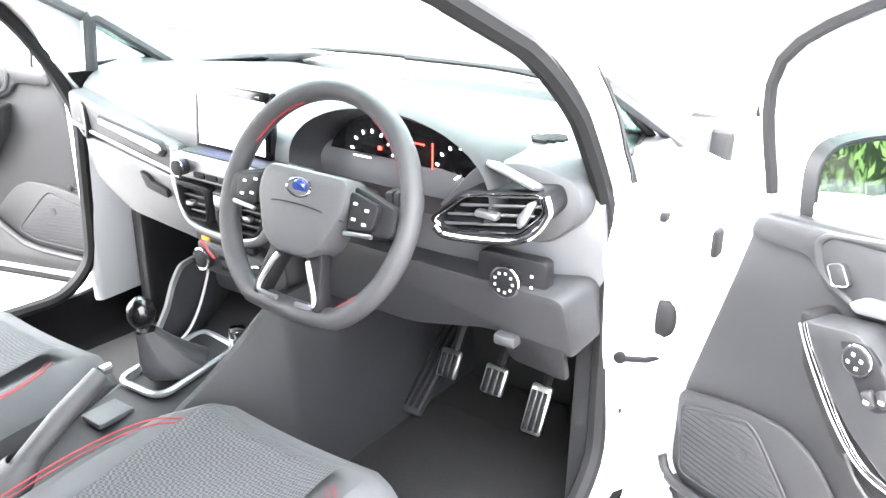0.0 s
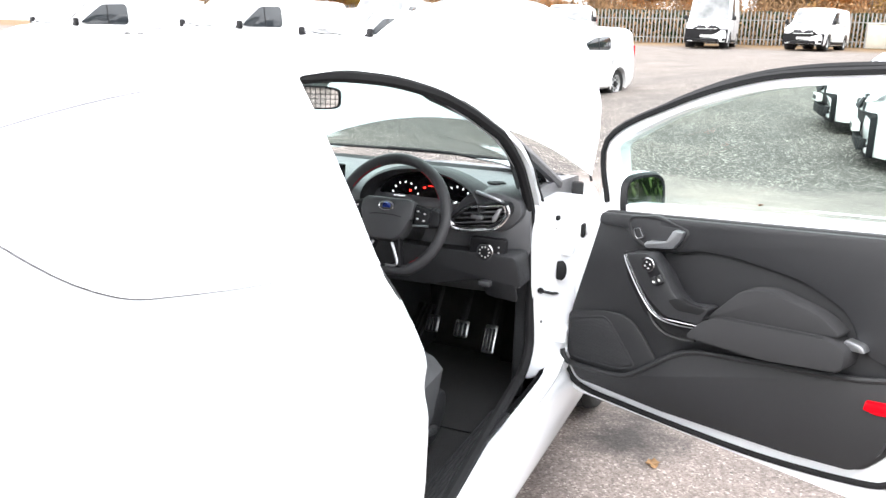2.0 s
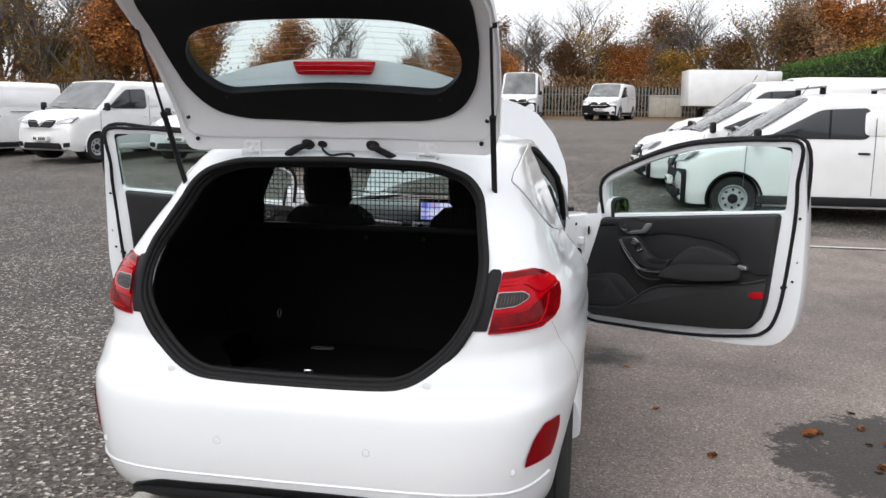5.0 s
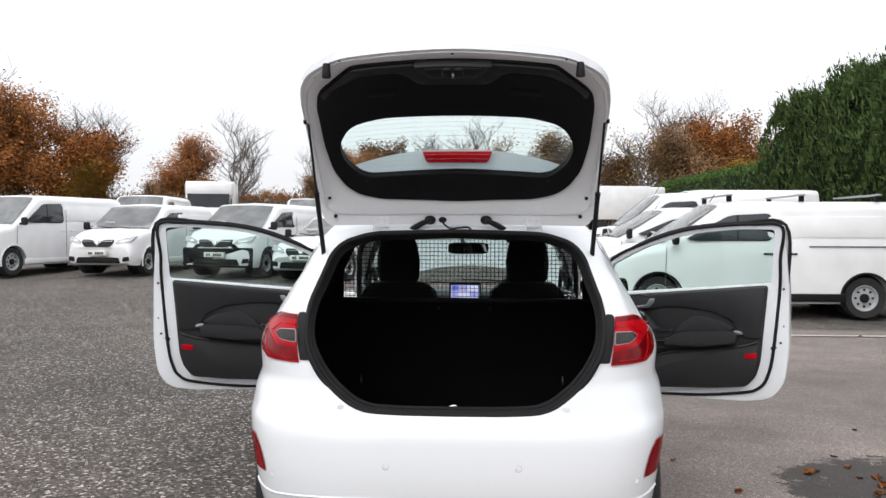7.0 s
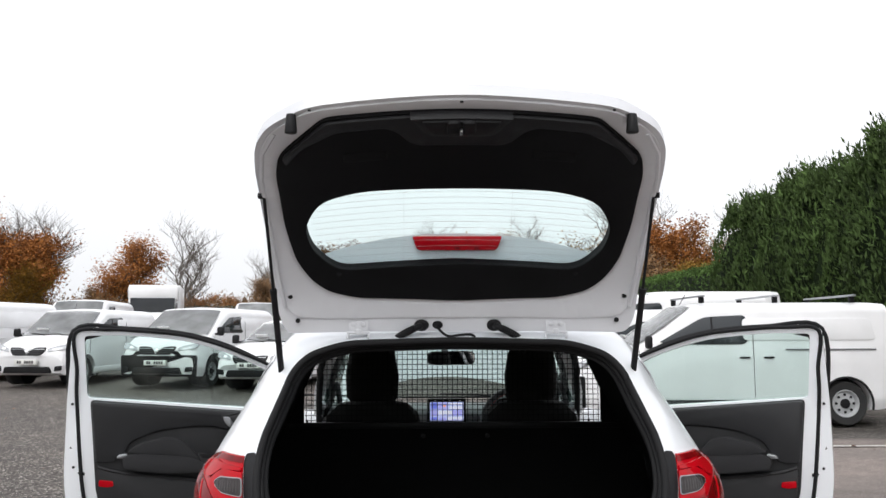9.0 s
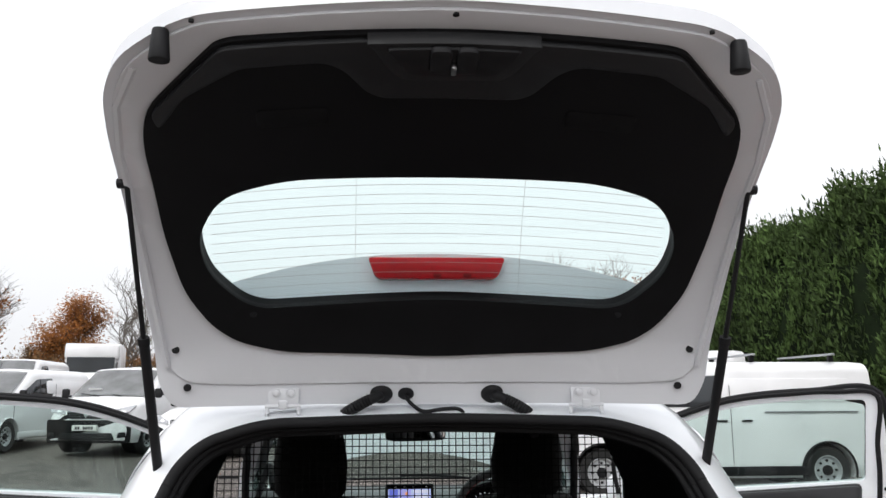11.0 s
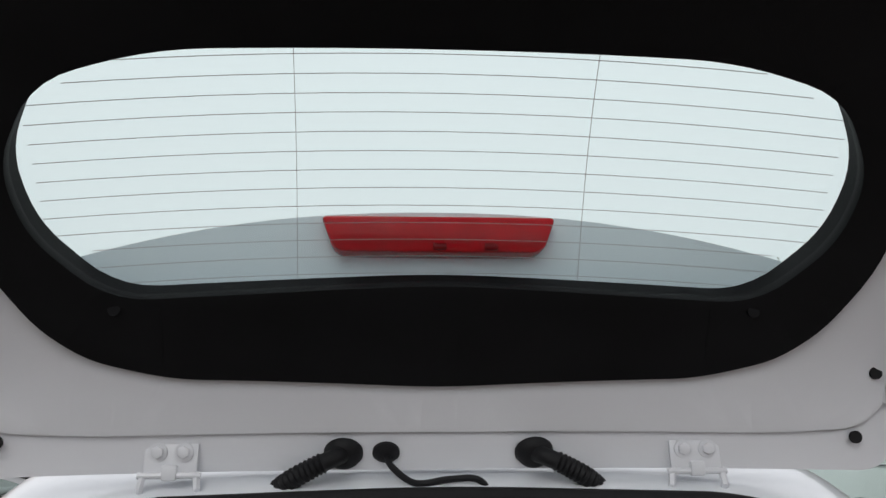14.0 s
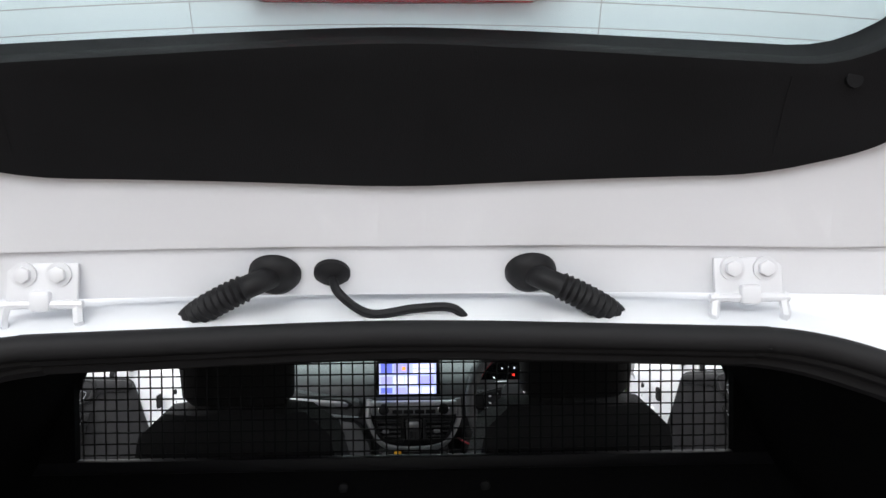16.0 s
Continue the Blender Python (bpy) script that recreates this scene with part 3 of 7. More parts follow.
def build_wheel(parent, at, side, r=.31, wide=.195, rim=.205, spokes=5, steel=False, tread=True):
    """A wheel with its tyre; the outer face looks to side * x."""
    s = side
    x0, h = at[0], wide / 2
    w = part("wheel", lathe([(rim * .55, x0 - s * h * .2), (rim * .98, x0 - s * h * .6), (rim, x0 + s * h * .75), (rim * .97, x0 + s * h * .86), (rim * .93, x0 + s * h * .80), (rim * .9, x0 + s * h * .1), (rim * .5, x0 + s * h * .05)], 40, (0, at[1], at[2])), ALLOY if not steel else SATIN, parent, "silver wheel")
    part("tyre", lathe([(rim * .99, x0 - h * .8), (r * .90, x0 - h * 1.02), (r * .97, x0 - h * .92), (r, x0 - h * .7), (r, x0 + h * .7), (r * .97, x0 + h * .92), (r * .90, x0 + h * 1.02), (rim * .99, x0 + h * .8)], 48, (0, at[1], at[2]), True), TYRE, w, "black tyre")
    if tread:
        for k in (-.45, -.15, .15, .45):
            b = tube([(x0 + k * h * 1.3, at[1] + (r + .0005) * math.cos(a), at[2] + (r + .0005) * math.sin(a)) for a in np.linspace(0, 2 * math.pi, 48, False)], .0035, 4, True)
            part("tread_groove", b, RUBBER, w)
    for i in range(spokes):
        a = 2 * math.pi * i / spokes + .3
        ca, sa = math.cos(a), math.sin(a)

        def spin(u, v, q):
            return (x0 + s * (h * .72 + q - .03 * (1 - u / rim) * .5), at[1] + u * ca - v * sa, at[2] + u * sa + v * ca)
        if steel:
            b = prism(rounded([(rim * .3, -.05), (rim * .93, -.085), (rim * .93, .085), (rim * .3, .05)], .02, 2), -.02, .0, spin)
        else:
            b = prism([(rim * .12, -.018), (rim * .55, -.014), (rim * .96, -.042), (rim * .96, -.022), (rim * .62, -.001), (rim * .96, .022), (rim * .96, .042), (rim * .55, .014), (rim * .12, .018)], -.022, .0, spin, .003)
        part("spoke", b, ALLOY if not steel else SATIN, w)
    part("hub_cap", cyl(rim * .17, .02, (x0 + s * h * .74, at[1], at[2]), 'X', seg=24, bevel=.004), ALLOY if not steel else BLACK, w)
    part("brake_disc", cyl(rim * .72, .012, (x0 + s * h * .1, at[1], at[2]), 'X', seg=32), STEEL, w)
    return w


for y in AXLES:
    for s in (1, -1):
        build_wheel(car, (s * (.722 if y < 2 else .740), y, .308), s)


# ---- tailgate, standing open ----
GATE = smooth_path([(.572, 1.366), (.560, 1.43), (.540, 1.50), (.475, 1.60), (.39, 1.70), (.285, 1.785), (.16, 1.853), (.03, 1.905), (-.10, 1.945)], 8)
GS = [0.0]
for p, q in zip(GATE, GATE[1:]):
    GS.append(GS[-1] + math.hypot(q[0] - p[0], q[1] - p[1]))
GY, GZ = [p[0] for p in GATE], [p[1] for p in GATE]


def gate(x, s, lift=0.0):
    """A point on the tailgate's inner face: x across, s along it from the hinge, lift outwards."""
    s = s + .004
    y, z = np.interp(s, GS, GY), np.interp(s, GS, GZ)
    dy, dz = np.interp(s + .01, GS, GY) - np.interp(s - .01, GS, GY), np.interp(s + .01, GS, GZ) - np.interp(s - .01, GS, GZ)
    k = math.hypot(dy, dz) or 1
    up = lift + .012 + .045 * (1 - (x / .5) ** 2)
    return Vector((x, y + dz / k * up, z - dy / k * up))


def gate_slab(outline, lo, hi, holes=(), bevel=0.0):
    b = prism(outline, lo, hi, None, bevel, 2, None, holes)
    lo_x, hi_x = min(v.co.x for v in b.verts), max(v.co.x for v in b.verts)
    lo_y, hi_y = min(v.co.y for v in b.verts), max(v.co.y for v in b.verts)
    for k, (a, c) in enumerate(((lo_x, hi_x), (lo_y, hi_y))):
        n = int((c - a) / .045)
        for i in range(1, n + 1):
            at = a + (c - a) * i / (n + 1) + .0007
            bmesh.ops.bisect_plane(b, geom=list(b.verts) + list(b.edges) + list(b.faces), dist=1e-5, plane_co=(at, 0, 0) if k == 0 else (0, at, 0), plane_no=(1, 0, 0) if k == 0 else (0, 1, 0))
    for v in b.verts:
        v.co = gate(v.co.x, v.co.y, v.co.z)
    return outward(b)


def sym(pts):
    return pts + [(-x, y) for x, y in pts[::-1] if x > 1e-6]


GATE_OUT = rounded(sym([(0, .004), (.53, .008), (.555, .06), (.568, .25), (.571, .45), (.565, .60), (.548, .70), (.508, .772), (.40, .840), (0, .855)]), .05, 4)
GATE_CARD = rounded(sym([(0, .101), (.315, .113), (.40, .136), (.447, .175), (.49, .25), (.512, .38), (.510, .58), (.492, .66), (.360, .792), (.335, .798), (0, .803)]), .05, 4)
GATE_GLASS = rounded(sym([(0, .206), (.25, .203), (.38, .202), (.452, .285), (.465, .365), (.415, .456), (.30, .486), (0, .491)]), .06, 5)
CARD_HOLE = grow(GATE_GLASS, -.009)
GATE_TRIM = mat("tailgate_trim_plastic", (0.0072, 0.0073, 0.0082), 0.6, spec=0.12, vary=0.2, scale=12, bump=0.25, bump_scale=900)
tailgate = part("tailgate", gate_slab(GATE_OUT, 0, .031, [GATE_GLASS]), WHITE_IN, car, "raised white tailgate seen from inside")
part("tailgate_card", gate_slab(GATE_CARD, -.016, -.001, [CARD_HOLE], .006), GATE_TRIM, tailgate, "black plastic inner tailgate trim")
rear_glass = part("rear_window", gate_slab(rounded(sym([(0, .192), (.40, .188), (.47, .28), (.482, .38), (.425, .470), (.30, .50), (0, .505)]), .06, 5), .026, .030), REARGLASS, tailgate, "heated rear window glass")
rear_glass.visible_shadow = False
part("window_rebate", gate_slab(GATE_GLASS, .0, .026, [grow(GATE_GLASS, -.006)]), GATE_TRIM, tailgate)
WIRE = mat("heater_wire", (0.34, 0.35, 0.35), 0.6, vary=0.1)
for i in range(13):
    s = .214 + i * .0204
    half = .44 if .27 < s < .42 else (.395 if s < .44 else .34)
    part("heater_wire", tube([tuple(gate(x, s - .006 * (x / .4) ** 2, .0255)) for x in np.linspace(-half, half, 15)], .00045, 4), WIRE, rear_glass)
for x in (-.160, .160):
    part("heater_busbar", tube([tuple(gate(x * (1 + .2 * (.484 - s)), s, .0255)) for s in np.linspace(.206, .484, 8)], .0004, 4), WIRE, rear_glass)
# lower trim seams, clips, moulding round the latch and grip pockets
for x in (-.318, .318):
    part("trim_seam", tube([tuple(gate(x, s, -.0162)) for s in np.linspace(.128, .195, 6)], .0009, 4), GATE_TRIM, tailgate)
    part("trim_clip", cyl(.007, .004, tuple(gate(x * 1.15, .195, -.0165)), 'Y', seg=12), GATE_TRIM, tailgate)


def gate_box(x0, x1, s0, s1, lo, hi, r=.012, bevel=.004):
    return gate_slab(rounded([(x0, s0), (x1, s0), (x1, s1), (x0, s1)], r, 3), lo, hi, (), bevel)


# lighter copy of GATE_TRIM: light on the sloped mouldings put into the colour
LIT_TRIM = mat("raised_trim_plastic", (0.0150, 0.0154, 0.0172), 0.5, spec=0.28, vary=0.15, scale=12, bump=0.25, bump_scale=900)
latch = part("latch_cover", gate_slab(rounded(sym([(0, .722), (.078, .725), (.098, .742), (.124, .792), (.136, .803), (0, .805)]), .008, 3), -.038, -.014, (), .006), LIT_TRIM, tailgate, "moulded latch housing")
part("latch_step", gate_slab(rounded(sym([(0, .735), (.066, .738), (.084, .758), (.104, .796), (0, .798)]), .008, 3), -.044, -.03, (), .004), BLACK, latch)
for sx in (-1, 1):
    part("latch", gate_box(*sorted((sx * .003, sx * .038)), .748, .802, -.052, -.036, .012, .007), BLACK, latch, "rounded latch lobe")
part("latch_claw", gate_box(-.004, .004, .752, .770, -.055, -.042, .002, .001), STEEL, latch)
part("moulded_ridge", gate_slab(rounded(sym([(0, .668), (.110, .669), (.136, .682), (.172, .733), (.200, .750), (.33, .746), (.425, .690), (.474, .625), (.482, .660), (.352, .790), (0, .797)]), .016, 4), -.026, -.012, (), .010), LIT_TRIM, tailgate, "raised moulding along the tailgate trim")
for sx in (-1, 1):
    part("grip_pocket", gate_box(*sorted((sx * .20, sx * .32)), .605, .645, -.0185, -.012, .01, .002), GATE_TRIM, tailgate)
    part("rubber_buffer", cyl(.016, .05, tuple(gate(sx * .434, .806, -.02)), 'Z', r2=.012, seg=18, bevel=.003), BLACK, tailgate, "black rubber tailgate buffer")
    for s in (.048, .125):
        part("panel_hole", cyl(.0075, .004, tuple(gate(sx * (.498 if s < .1 else .519), s, -.0065)), 'Y', seg=16), RUBBER, tailgate)
    part("panel_hole", cyl(.004, .004, tuple(gate(sx * .385, .835, -.0065)), 'Z', seg=12), RUBBER, tailgate)
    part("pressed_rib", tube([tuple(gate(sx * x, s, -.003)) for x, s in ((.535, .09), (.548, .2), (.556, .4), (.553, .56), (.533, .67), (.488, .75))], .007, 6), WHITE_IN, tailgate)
part("panel_hole", cyl(.005, .004, tuple(gate(0, .832, -.0065)), 'Z', seg=12), RUBBER, tailgate)
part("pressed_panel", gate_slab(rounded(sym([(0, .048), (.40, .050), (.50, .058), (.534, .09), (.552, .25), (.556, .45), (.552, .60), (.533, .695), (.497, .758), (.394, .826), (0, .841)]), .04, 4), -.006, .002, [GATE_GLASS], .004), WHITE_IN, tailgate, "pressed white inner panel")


# roof spoiler, upright above the roof while the gate is open
def spoiler(u, v):
    x = (u - .5) * .96
    top = 1.692 - .085 * (abs(x) / .46) ** 2.2
    z = 1.43 + (top - 1.43) * v
    return (x, .640 - .068 * v - .05 * (x / .48) ** 2 * min(1, .2 + v), z)


part("spoiler", grid(spoiler, 24, 8, thick=.03), WHITE, tailgate, "white roof spoiler")
brk = part("brake_lamp", prism(rounded([(-.142, 1.681), (.142, 1.681), (.128, 1.644), (.118, 1.637), (-.118, 1.637), (-.128, 1.644)], .008, 3), .548, .60, lambda u, v, w: (u, w, v), .003), REDLENS, tailgate, "red high-level brake lamp")
for x in (.0, .062):
    part("lamp_clip", box((.016, .006, .008), (x, .546, 1.643), .001), REDDARK, brk)

# gas struts
for s in (1, -1):
    a, b = Vector((s * .545, .572, 1.240)), Vector((s * .555, .300, 1.765))
    mid = a + (b - a) * .50
    strut = part("gas_strut", tube([a, a + (b - a) * .03, mid], lambda t: .0095, 12), BLACK, tailgate, "black gas strut")
    part("strut_rod", tube([mid, b], .0048, 8), BLACK, strut)
    part("strut_collar", tube([mid - (b - a) * .012, mid + (b - a) * .012], .0108, 12), RUBBER, strut)
    for p, o in ((a, (s * .02, .0, .0)), (b, (s * .015, .01, .01))):
        part("ball_joint", cyl(.0095, .022, tuple(p + Vector(o) * .5), 'X', seg=16, bevel=.003), BLACK, strut)

# hinges, wiring sleeves and washer hose
for s in (1, -1):
    c = gate(s * .312, .020, -.002)
    hinge = part("hinge", box((.062, .005, .034), tuple(c + Vector((0, -.003, .003))), .002, Matrix.Rotation(radians(-7), 3, 'X')), WHITE_IN, tailgate, "white bolted tailgate hinge")
    for dx in (-.015, .015):
        part("hinge_bolt", cyl(.0075, .008, tuple(c + Vector((dx, -.008, .010))), 'Y', seg=6, bevel=.001), WHITE_IN, hinge)
        part("bolt_washer", cyl(.011, .003, tuple(c + Vector((dx, -.006, .010))), 'Y', seg=18), WHITE_IN, hinge)
    for dx in (-.03, .03):
        part("hinge_arm", tube([tuple(c + Vector((dx, -.006, -.012))), tuple(c + Vector((dx * 1.08, -.010, -.030))), tuple(c + Vector((dx * 1.12, .012, -.058)))], .0045, 6), WHITE_IN, hinge)
    part("hinge_pin", tube([tuple(c + Vector((-.036, -.008, -.016))), tuple(c + Vector((.036, -.008, -.016)))], .004, 8), WHITE_IN, hinge)
    part("hinge_knuckle", box((.018, .012, .018), tuple(c + Vector((0, -.008, -.013))), .003), WHITE_IN, hinge)


def wiring(x, s, dx, r=.0105):
    c = gate(x, s, -.003)
    way = smooth_path([tuple(c), tuple(c + Vector((dx * .12, -.022, -.004))), tuple(c + Vector((dx * .45, -.026, -.016))), tuple(c + Vector((dx * .85, -.012, -.034))), tuple(c + Vector((dx * 1.12, .02, -.056))), tuple(c + Vector((dx * 1.2, .05, -.085)))], 12)
    n = len(way)
    sl = part("wiring_sleeve", tube(way, lambda t: r * (1.0 + (.22 if .3 < t < .85 and int(t * n) % 2 else 0)), 12), BLACK, tailgate, "ribbed black wiring sleeve")
    part("grommet", lathe_y(c + Vector((0, -.002, 0)), [(.0, -.010), (.012, -.011), (.019, -.007), (.0235, .0), (.0235, .004), (.0, .004)]), BLACK, sl)


def lathe_y(c, profile, seg=28):
    rings = [[(c[0] + r * math.cos(a), c[1] + y * .70 + r * math.sin(a) * -.70, c[2] + r * math.sin(a) * .70 + y * .70) for a in np.linspace(0, 2 * math.pi, seg, False)] for r, y in profile if r > 0]
    return loft(rings, True, True)


wiring(-.113, .024, -.08)
wiring(.118, .024, .08)
c = gate(-.062, .024, -.003)
hose = part("washer_hose", tube(smooth_path([tuple(c), tuple(c + Vector((.008, -.02, -.016))), tuple(c + Vector((.035, -.02, -.034))), tuple(c + Vector((.075, -.018, -.03))), tuple(c + Vector((.108, -.017, -.030))), tuple(c + Vector((.122, -.015, -.046))), tuple(c + Vector((.126, -.004, -.075)))], 10), .0042, 10), BLACK, tailgate, "thin black washer hose")
part("grommet", lathe_y(c + Vector((0, -.002, 0)), [(.008, -.006), (.013, -.003), (.0165, .0), (.0165, .004)]), BLACK, hose)

# ---- doors ----
def spans(poly, z):
    """Where a level line enters and leaves an outline."""
    xs = []
    for (x0, z0), (x1, z1) in zip(poly, poly[1:] + poly[:1]):
        if (z0 - z) * (z1 - z) < 0:
            xs.append(x0 + (x1 - x0) * (z - z0) / (z1 - z0))
    return (min(xs), max(xs)) if len(xs) > 1 else None


DOOR_OUT = rounded([(0.0, .35), (.05, .302), (1.0, .335), (1.14, .362), (1.21, .45), (1.235, .64), (1.232, 1.04), (1.212, 1.398), (.95, 1.405), (.64, 1.372), (.375, 1.285), (.139, 1.155), (.132, .955), (-.03, .935), (-.03, .60)],
                   [.03, .05, .1, .05, .06, .08, .06, .025, .1, .1, .1, .03, .02, .03, .1], 3)
DOOR_WIN = rounded([(.155, .955), (.155, 1.135), (.38, 1.255), (.64, 1.338), (.95, 1.372), (1.158, 1.368), (1.135, 1.05)], [.01, .02, .1, .1, .08, .02, .02], 3)
FABRIC = mat("door_fabric", (0.017, 0.017, 0.019), 0.9, vary=0.2, scale=30, bump=0.8, bump_scale=700)
BLUEMARK = mat("dark_blue_badge", (0.01, 0.03, 0.18), 0.25, vary=0.1, coat=1.0)
MARK = mat("white_marking", (0.7, 0.7, 0.7), 0.5, vary=0.05)


def door_place(u, v, w):
    lean = -max(0, v - .95) * .15
    bulge = .025 * math.sin(min(1, max(0, (v - .3) / .9)) * math.pi) if w > .05 else 0
    return (u, w + lean + bulge, v)


def build_door(side):
    """A front door in its own frame: u along it from the hinge, v outwards; the card faces minus v."""
    ang = radians(63 if side > 0 else 71)
    d, n = Vector((math.sin(ang), -math.cos(ang), 0)), Vector((math.cos(ang), math.sin(ang), 0))
    base = Vector((.794, 2.704, 0))
    if side < 0:
        d.x, n.x, base.x = -d.x, -n.x, -base.x
    m = Matrix.Translation(base) @ Matrix((d, n, (0, 0, 1))).transposed().to_4x4()

    def put(name, bm, material, parent, label=""):
        bmesh.ops.transform(bm, matrix=m, verts=bm.verts)
        if m.determinant() < 0:
            bmesh.ops.reverse_faces(bm, faces=bm.faces)
        return part(name, bm, material, parent, label)

    def slab(pts, lo, hi, r=.015, bevel=.006, n=3, holes=()):
        return prism(rounded(pts, r, n), lo, hi, door_place, bevel, 2, None, holes)
    door = put("front_door", prism(DOOR_OUT, .014, .10, door_place, .012, 2, None, [DOOR_WIN]), WHITE, car, "open white front door")
    pane = put("window_pane", prism(rounded([(.145, .94), (.145, 1.145), (.38, 1.265), (.64, 1.348), (.95, 1.382), (1.168, 1.378), (1.145, 1.04)], .02, 2), .05, .054, door_place), GLASS, door, "clear door glass")
    pane.visible_shadow = False
    # black weather strip: at the rim round the window, inside the lip below
    strip = smooth_path([(.0, .60), (.012, .42), (.07, .335), (.27, .328), (.69, .345), (.99, .388), (1.075, .425), (1.118, .49), (1.150, .64), (1.185, 1.04), (1.188, 1.20), (1.20, 1.385), (1.05, 1.400), (.90, 1.394), (.64, 1.364), (.375, 1.277), (.146, 1.152), (.141, .96)], 5)
    rim = put("weather_strip", tube([door_place(u, z, .008) for u, z in strip], .0095, 6, False, None), RUBBER, door, "black rubber weather strip")
    outer = [door_place(u, z, .05) for u, z in smooth_path([(1.222, 1.05), (1.214, 1.394), (.95, 1.406), (.64, 1.374), (.375, 1.287), (.139, 1.158)], 6)]
    put("frame_strip", tube(outer, .011, 6), RUBBER, door)
    put("frame_strip", prism([(1.135, 1.052), (1.158, 1.368), (1.17, 1.375), (1.15, 1.04)], .02, .06, door_place, .003), RUBBER, door)
    put("frame_strip", prism([(1.08, 1.366), (1.16, 1.372), (1.157, 1.33), (1.148, 1.35)], .018, .05, door_place, .003), RUBBER, door)
    # card: base, upper roll, lower pocket, speaker
    card = put("door_card", slab([(.047, .425), (.10, .364), (.43, .370), (.82, .400), (1.0, .425), (1.055, .49), (1.08, .577), (1.105, .865), (1.121, 1.041), (.137, .936), (.105, .82), (.035, .585)], -.006, .016, .025, .008), CARD, door, "black moulded door card")
    put("upper_roll", slab([(.140, .932), (.132, .895), (.24, .90), (.262, .868), (.325, .846), (.43, .862), (.50, .884), (.60, .888), (.79, .871), (.914, .822), (.962, .742), (1.0, .716), (1.086, .72), (1.116, 1.034)], -.022, -.004, .025, .012, 4), DOORSOFT, card, "soft black upper panel")
    put("lower_panel", slab([(.05, .428), (.105, .372), (.43, .378), (.82, .408), (.99, .432), (1.042, .49), (1.066, .577), (1.075, .70), (.955, .664), (.674, .620), (.49, .584), (.34, .475), (.262, .432), (.07, .412)], -.030, -.004, .02, .012), CARD, card, "lower map pocket panel")
    put("pocket_lip", tube([door_place(u, z, -.027) for u, z in smooth_path([(.028, .45), (.045, .42), (.10, .414), (.262, .434), (.335, .472), (.488, .582), (.674, .620), (.955, .664), (1.072, .70)], 6)], .009, 8), CARD, card)
    put("speaker_surround", slab([(.035, .584), (.17, .620), (.25, .628), (.30, .61), (.335, .578), (.39, .515), (.34, .475), (.262, .432), (.06, .415), (.038, .44)], -.016, -.004, .02, .006), CARD, card)
    put("speaker_rim", tube([door_place(u, z, -.0165) for u, z in rounded([(.045, .562), (.185, .604), (.21, .59), (.315, .478), (.26, .452), (.062, .432)], .018, 4)], .0022, 6, True), TRIM, card)
    grille = put("speaker_grille", slab([(.052, .557), (.183, .597), (.205, .585), (.305, .480), (.258, .458), (.066, .438)], -.0185, -.012, .018, .002), TRIM, card, "fine speaker grille")
    for i in range(15):
        z = .447 + i * .0098
        sp = spans([(.056, .553), (.183, .593), (.203, .582), (.300, .480), (.256, .461), (.068, .442)], z)
        if sp:
            put("grille_rib", tube([door_place(sp[0], z, -.0187), door_place(sp[1], z, -.0187)], .0016, 4), CARD, grille)
    put("speaker_dimple", cyl(.012, .002, door_place(.185, .545, -.0195), 'Y', seg=16, bevel=.0006), CARD, grille)
    # armrest console with its switches, chrome strip and open bins
    put("pull_pocket", slab([(.268, .842), (.292, .842), (.318, .795), (.375, .722), (.44, .676), (.53, .668), (.535, .640), (.43, .638), (.36, .672), (.288, .765)], -.060, -.004, .012, .006), RUBBER, card, "dark door pull recess")
    console_part = put("switch_panel", slab([(.290, .842), (.376, .860), (.431, .814), (.468, .765), (.505, .738), (.585, .752), (.562, .700), (.449, .692), (.391, .728), (.318, .800)], -.086, -.03, .014, .006), DOORSOFT, card, "window switch panel")
    put("cup_bin", slab([(.455, .742), (.488, .757), (.519, .748), (.578, .748), (.560, .727), (.487, .721)], -.0885, -.07, .008, .002), RUBBER, console_part, "open bin behind the switches")
    put("lower_bin", slab([(.392, .676), (.44, .664), (.50, .664), (.492, .635), (.438, .636)], -.062, -.03, .008, .003), RUBBER, card)
    put("bin_edge", tube([door_place(u, z, -.064) for u, z in smooth_path([(.378, .684), (.40, .655), (.438, .634), (.495, .632), (.54, .642)], 6)], .004, 6), CARD, card)
    put("chrome_strip", tube([door_place(u, z, -.084) for u, z in smooth_path([(.300, .842), (.312, .818), (.336, .784), (.370, .738), (.408, .701), (.442, .688), (.49, .688), (.556, .694)], 6)], .0032, 8), CHROME, card, "curved chrome grip strip")
    put("chrome_strip", tube([door_place(u, z, -.080) for u, z in smooth_path([(.288, .835), (.302, .808), (.326, .772), (.362, .726), (.402, .690), (.44, .677), (.49, .677), (.552, .684)], 6)], .0016, 6), SATIN, card)
    kn = put("mirror_switch", cyl(.018, .010, door_place(.383, .829, -.090), 'Y', seg=24, bevel=.002), BLACK, console_part)
    put("switch_ring", tube([(.383 + .019 * math.cos(a), -.0915, .829 + .019 * math.sin(a)) for a in np.linspace(0, 2 * math.pi, 24, False)], .0018, 6, True), CHROME, kn)
    for i in range(4):
        a = i * math.pi / 2 + .4
        put("switch_mark", box((.004, .001, .004), (.383 + .009 * math.cos(a), -.0958, .829 + .009 * math.sin(a))), MARK, kn)
    put("switch_plate", slab([(.352, .842), (.385, .852), (.405, .838), (.440, .788), (.418, .772), (.40, .775)], -.0875, -.08, .006, .001), BLACK, console_part)
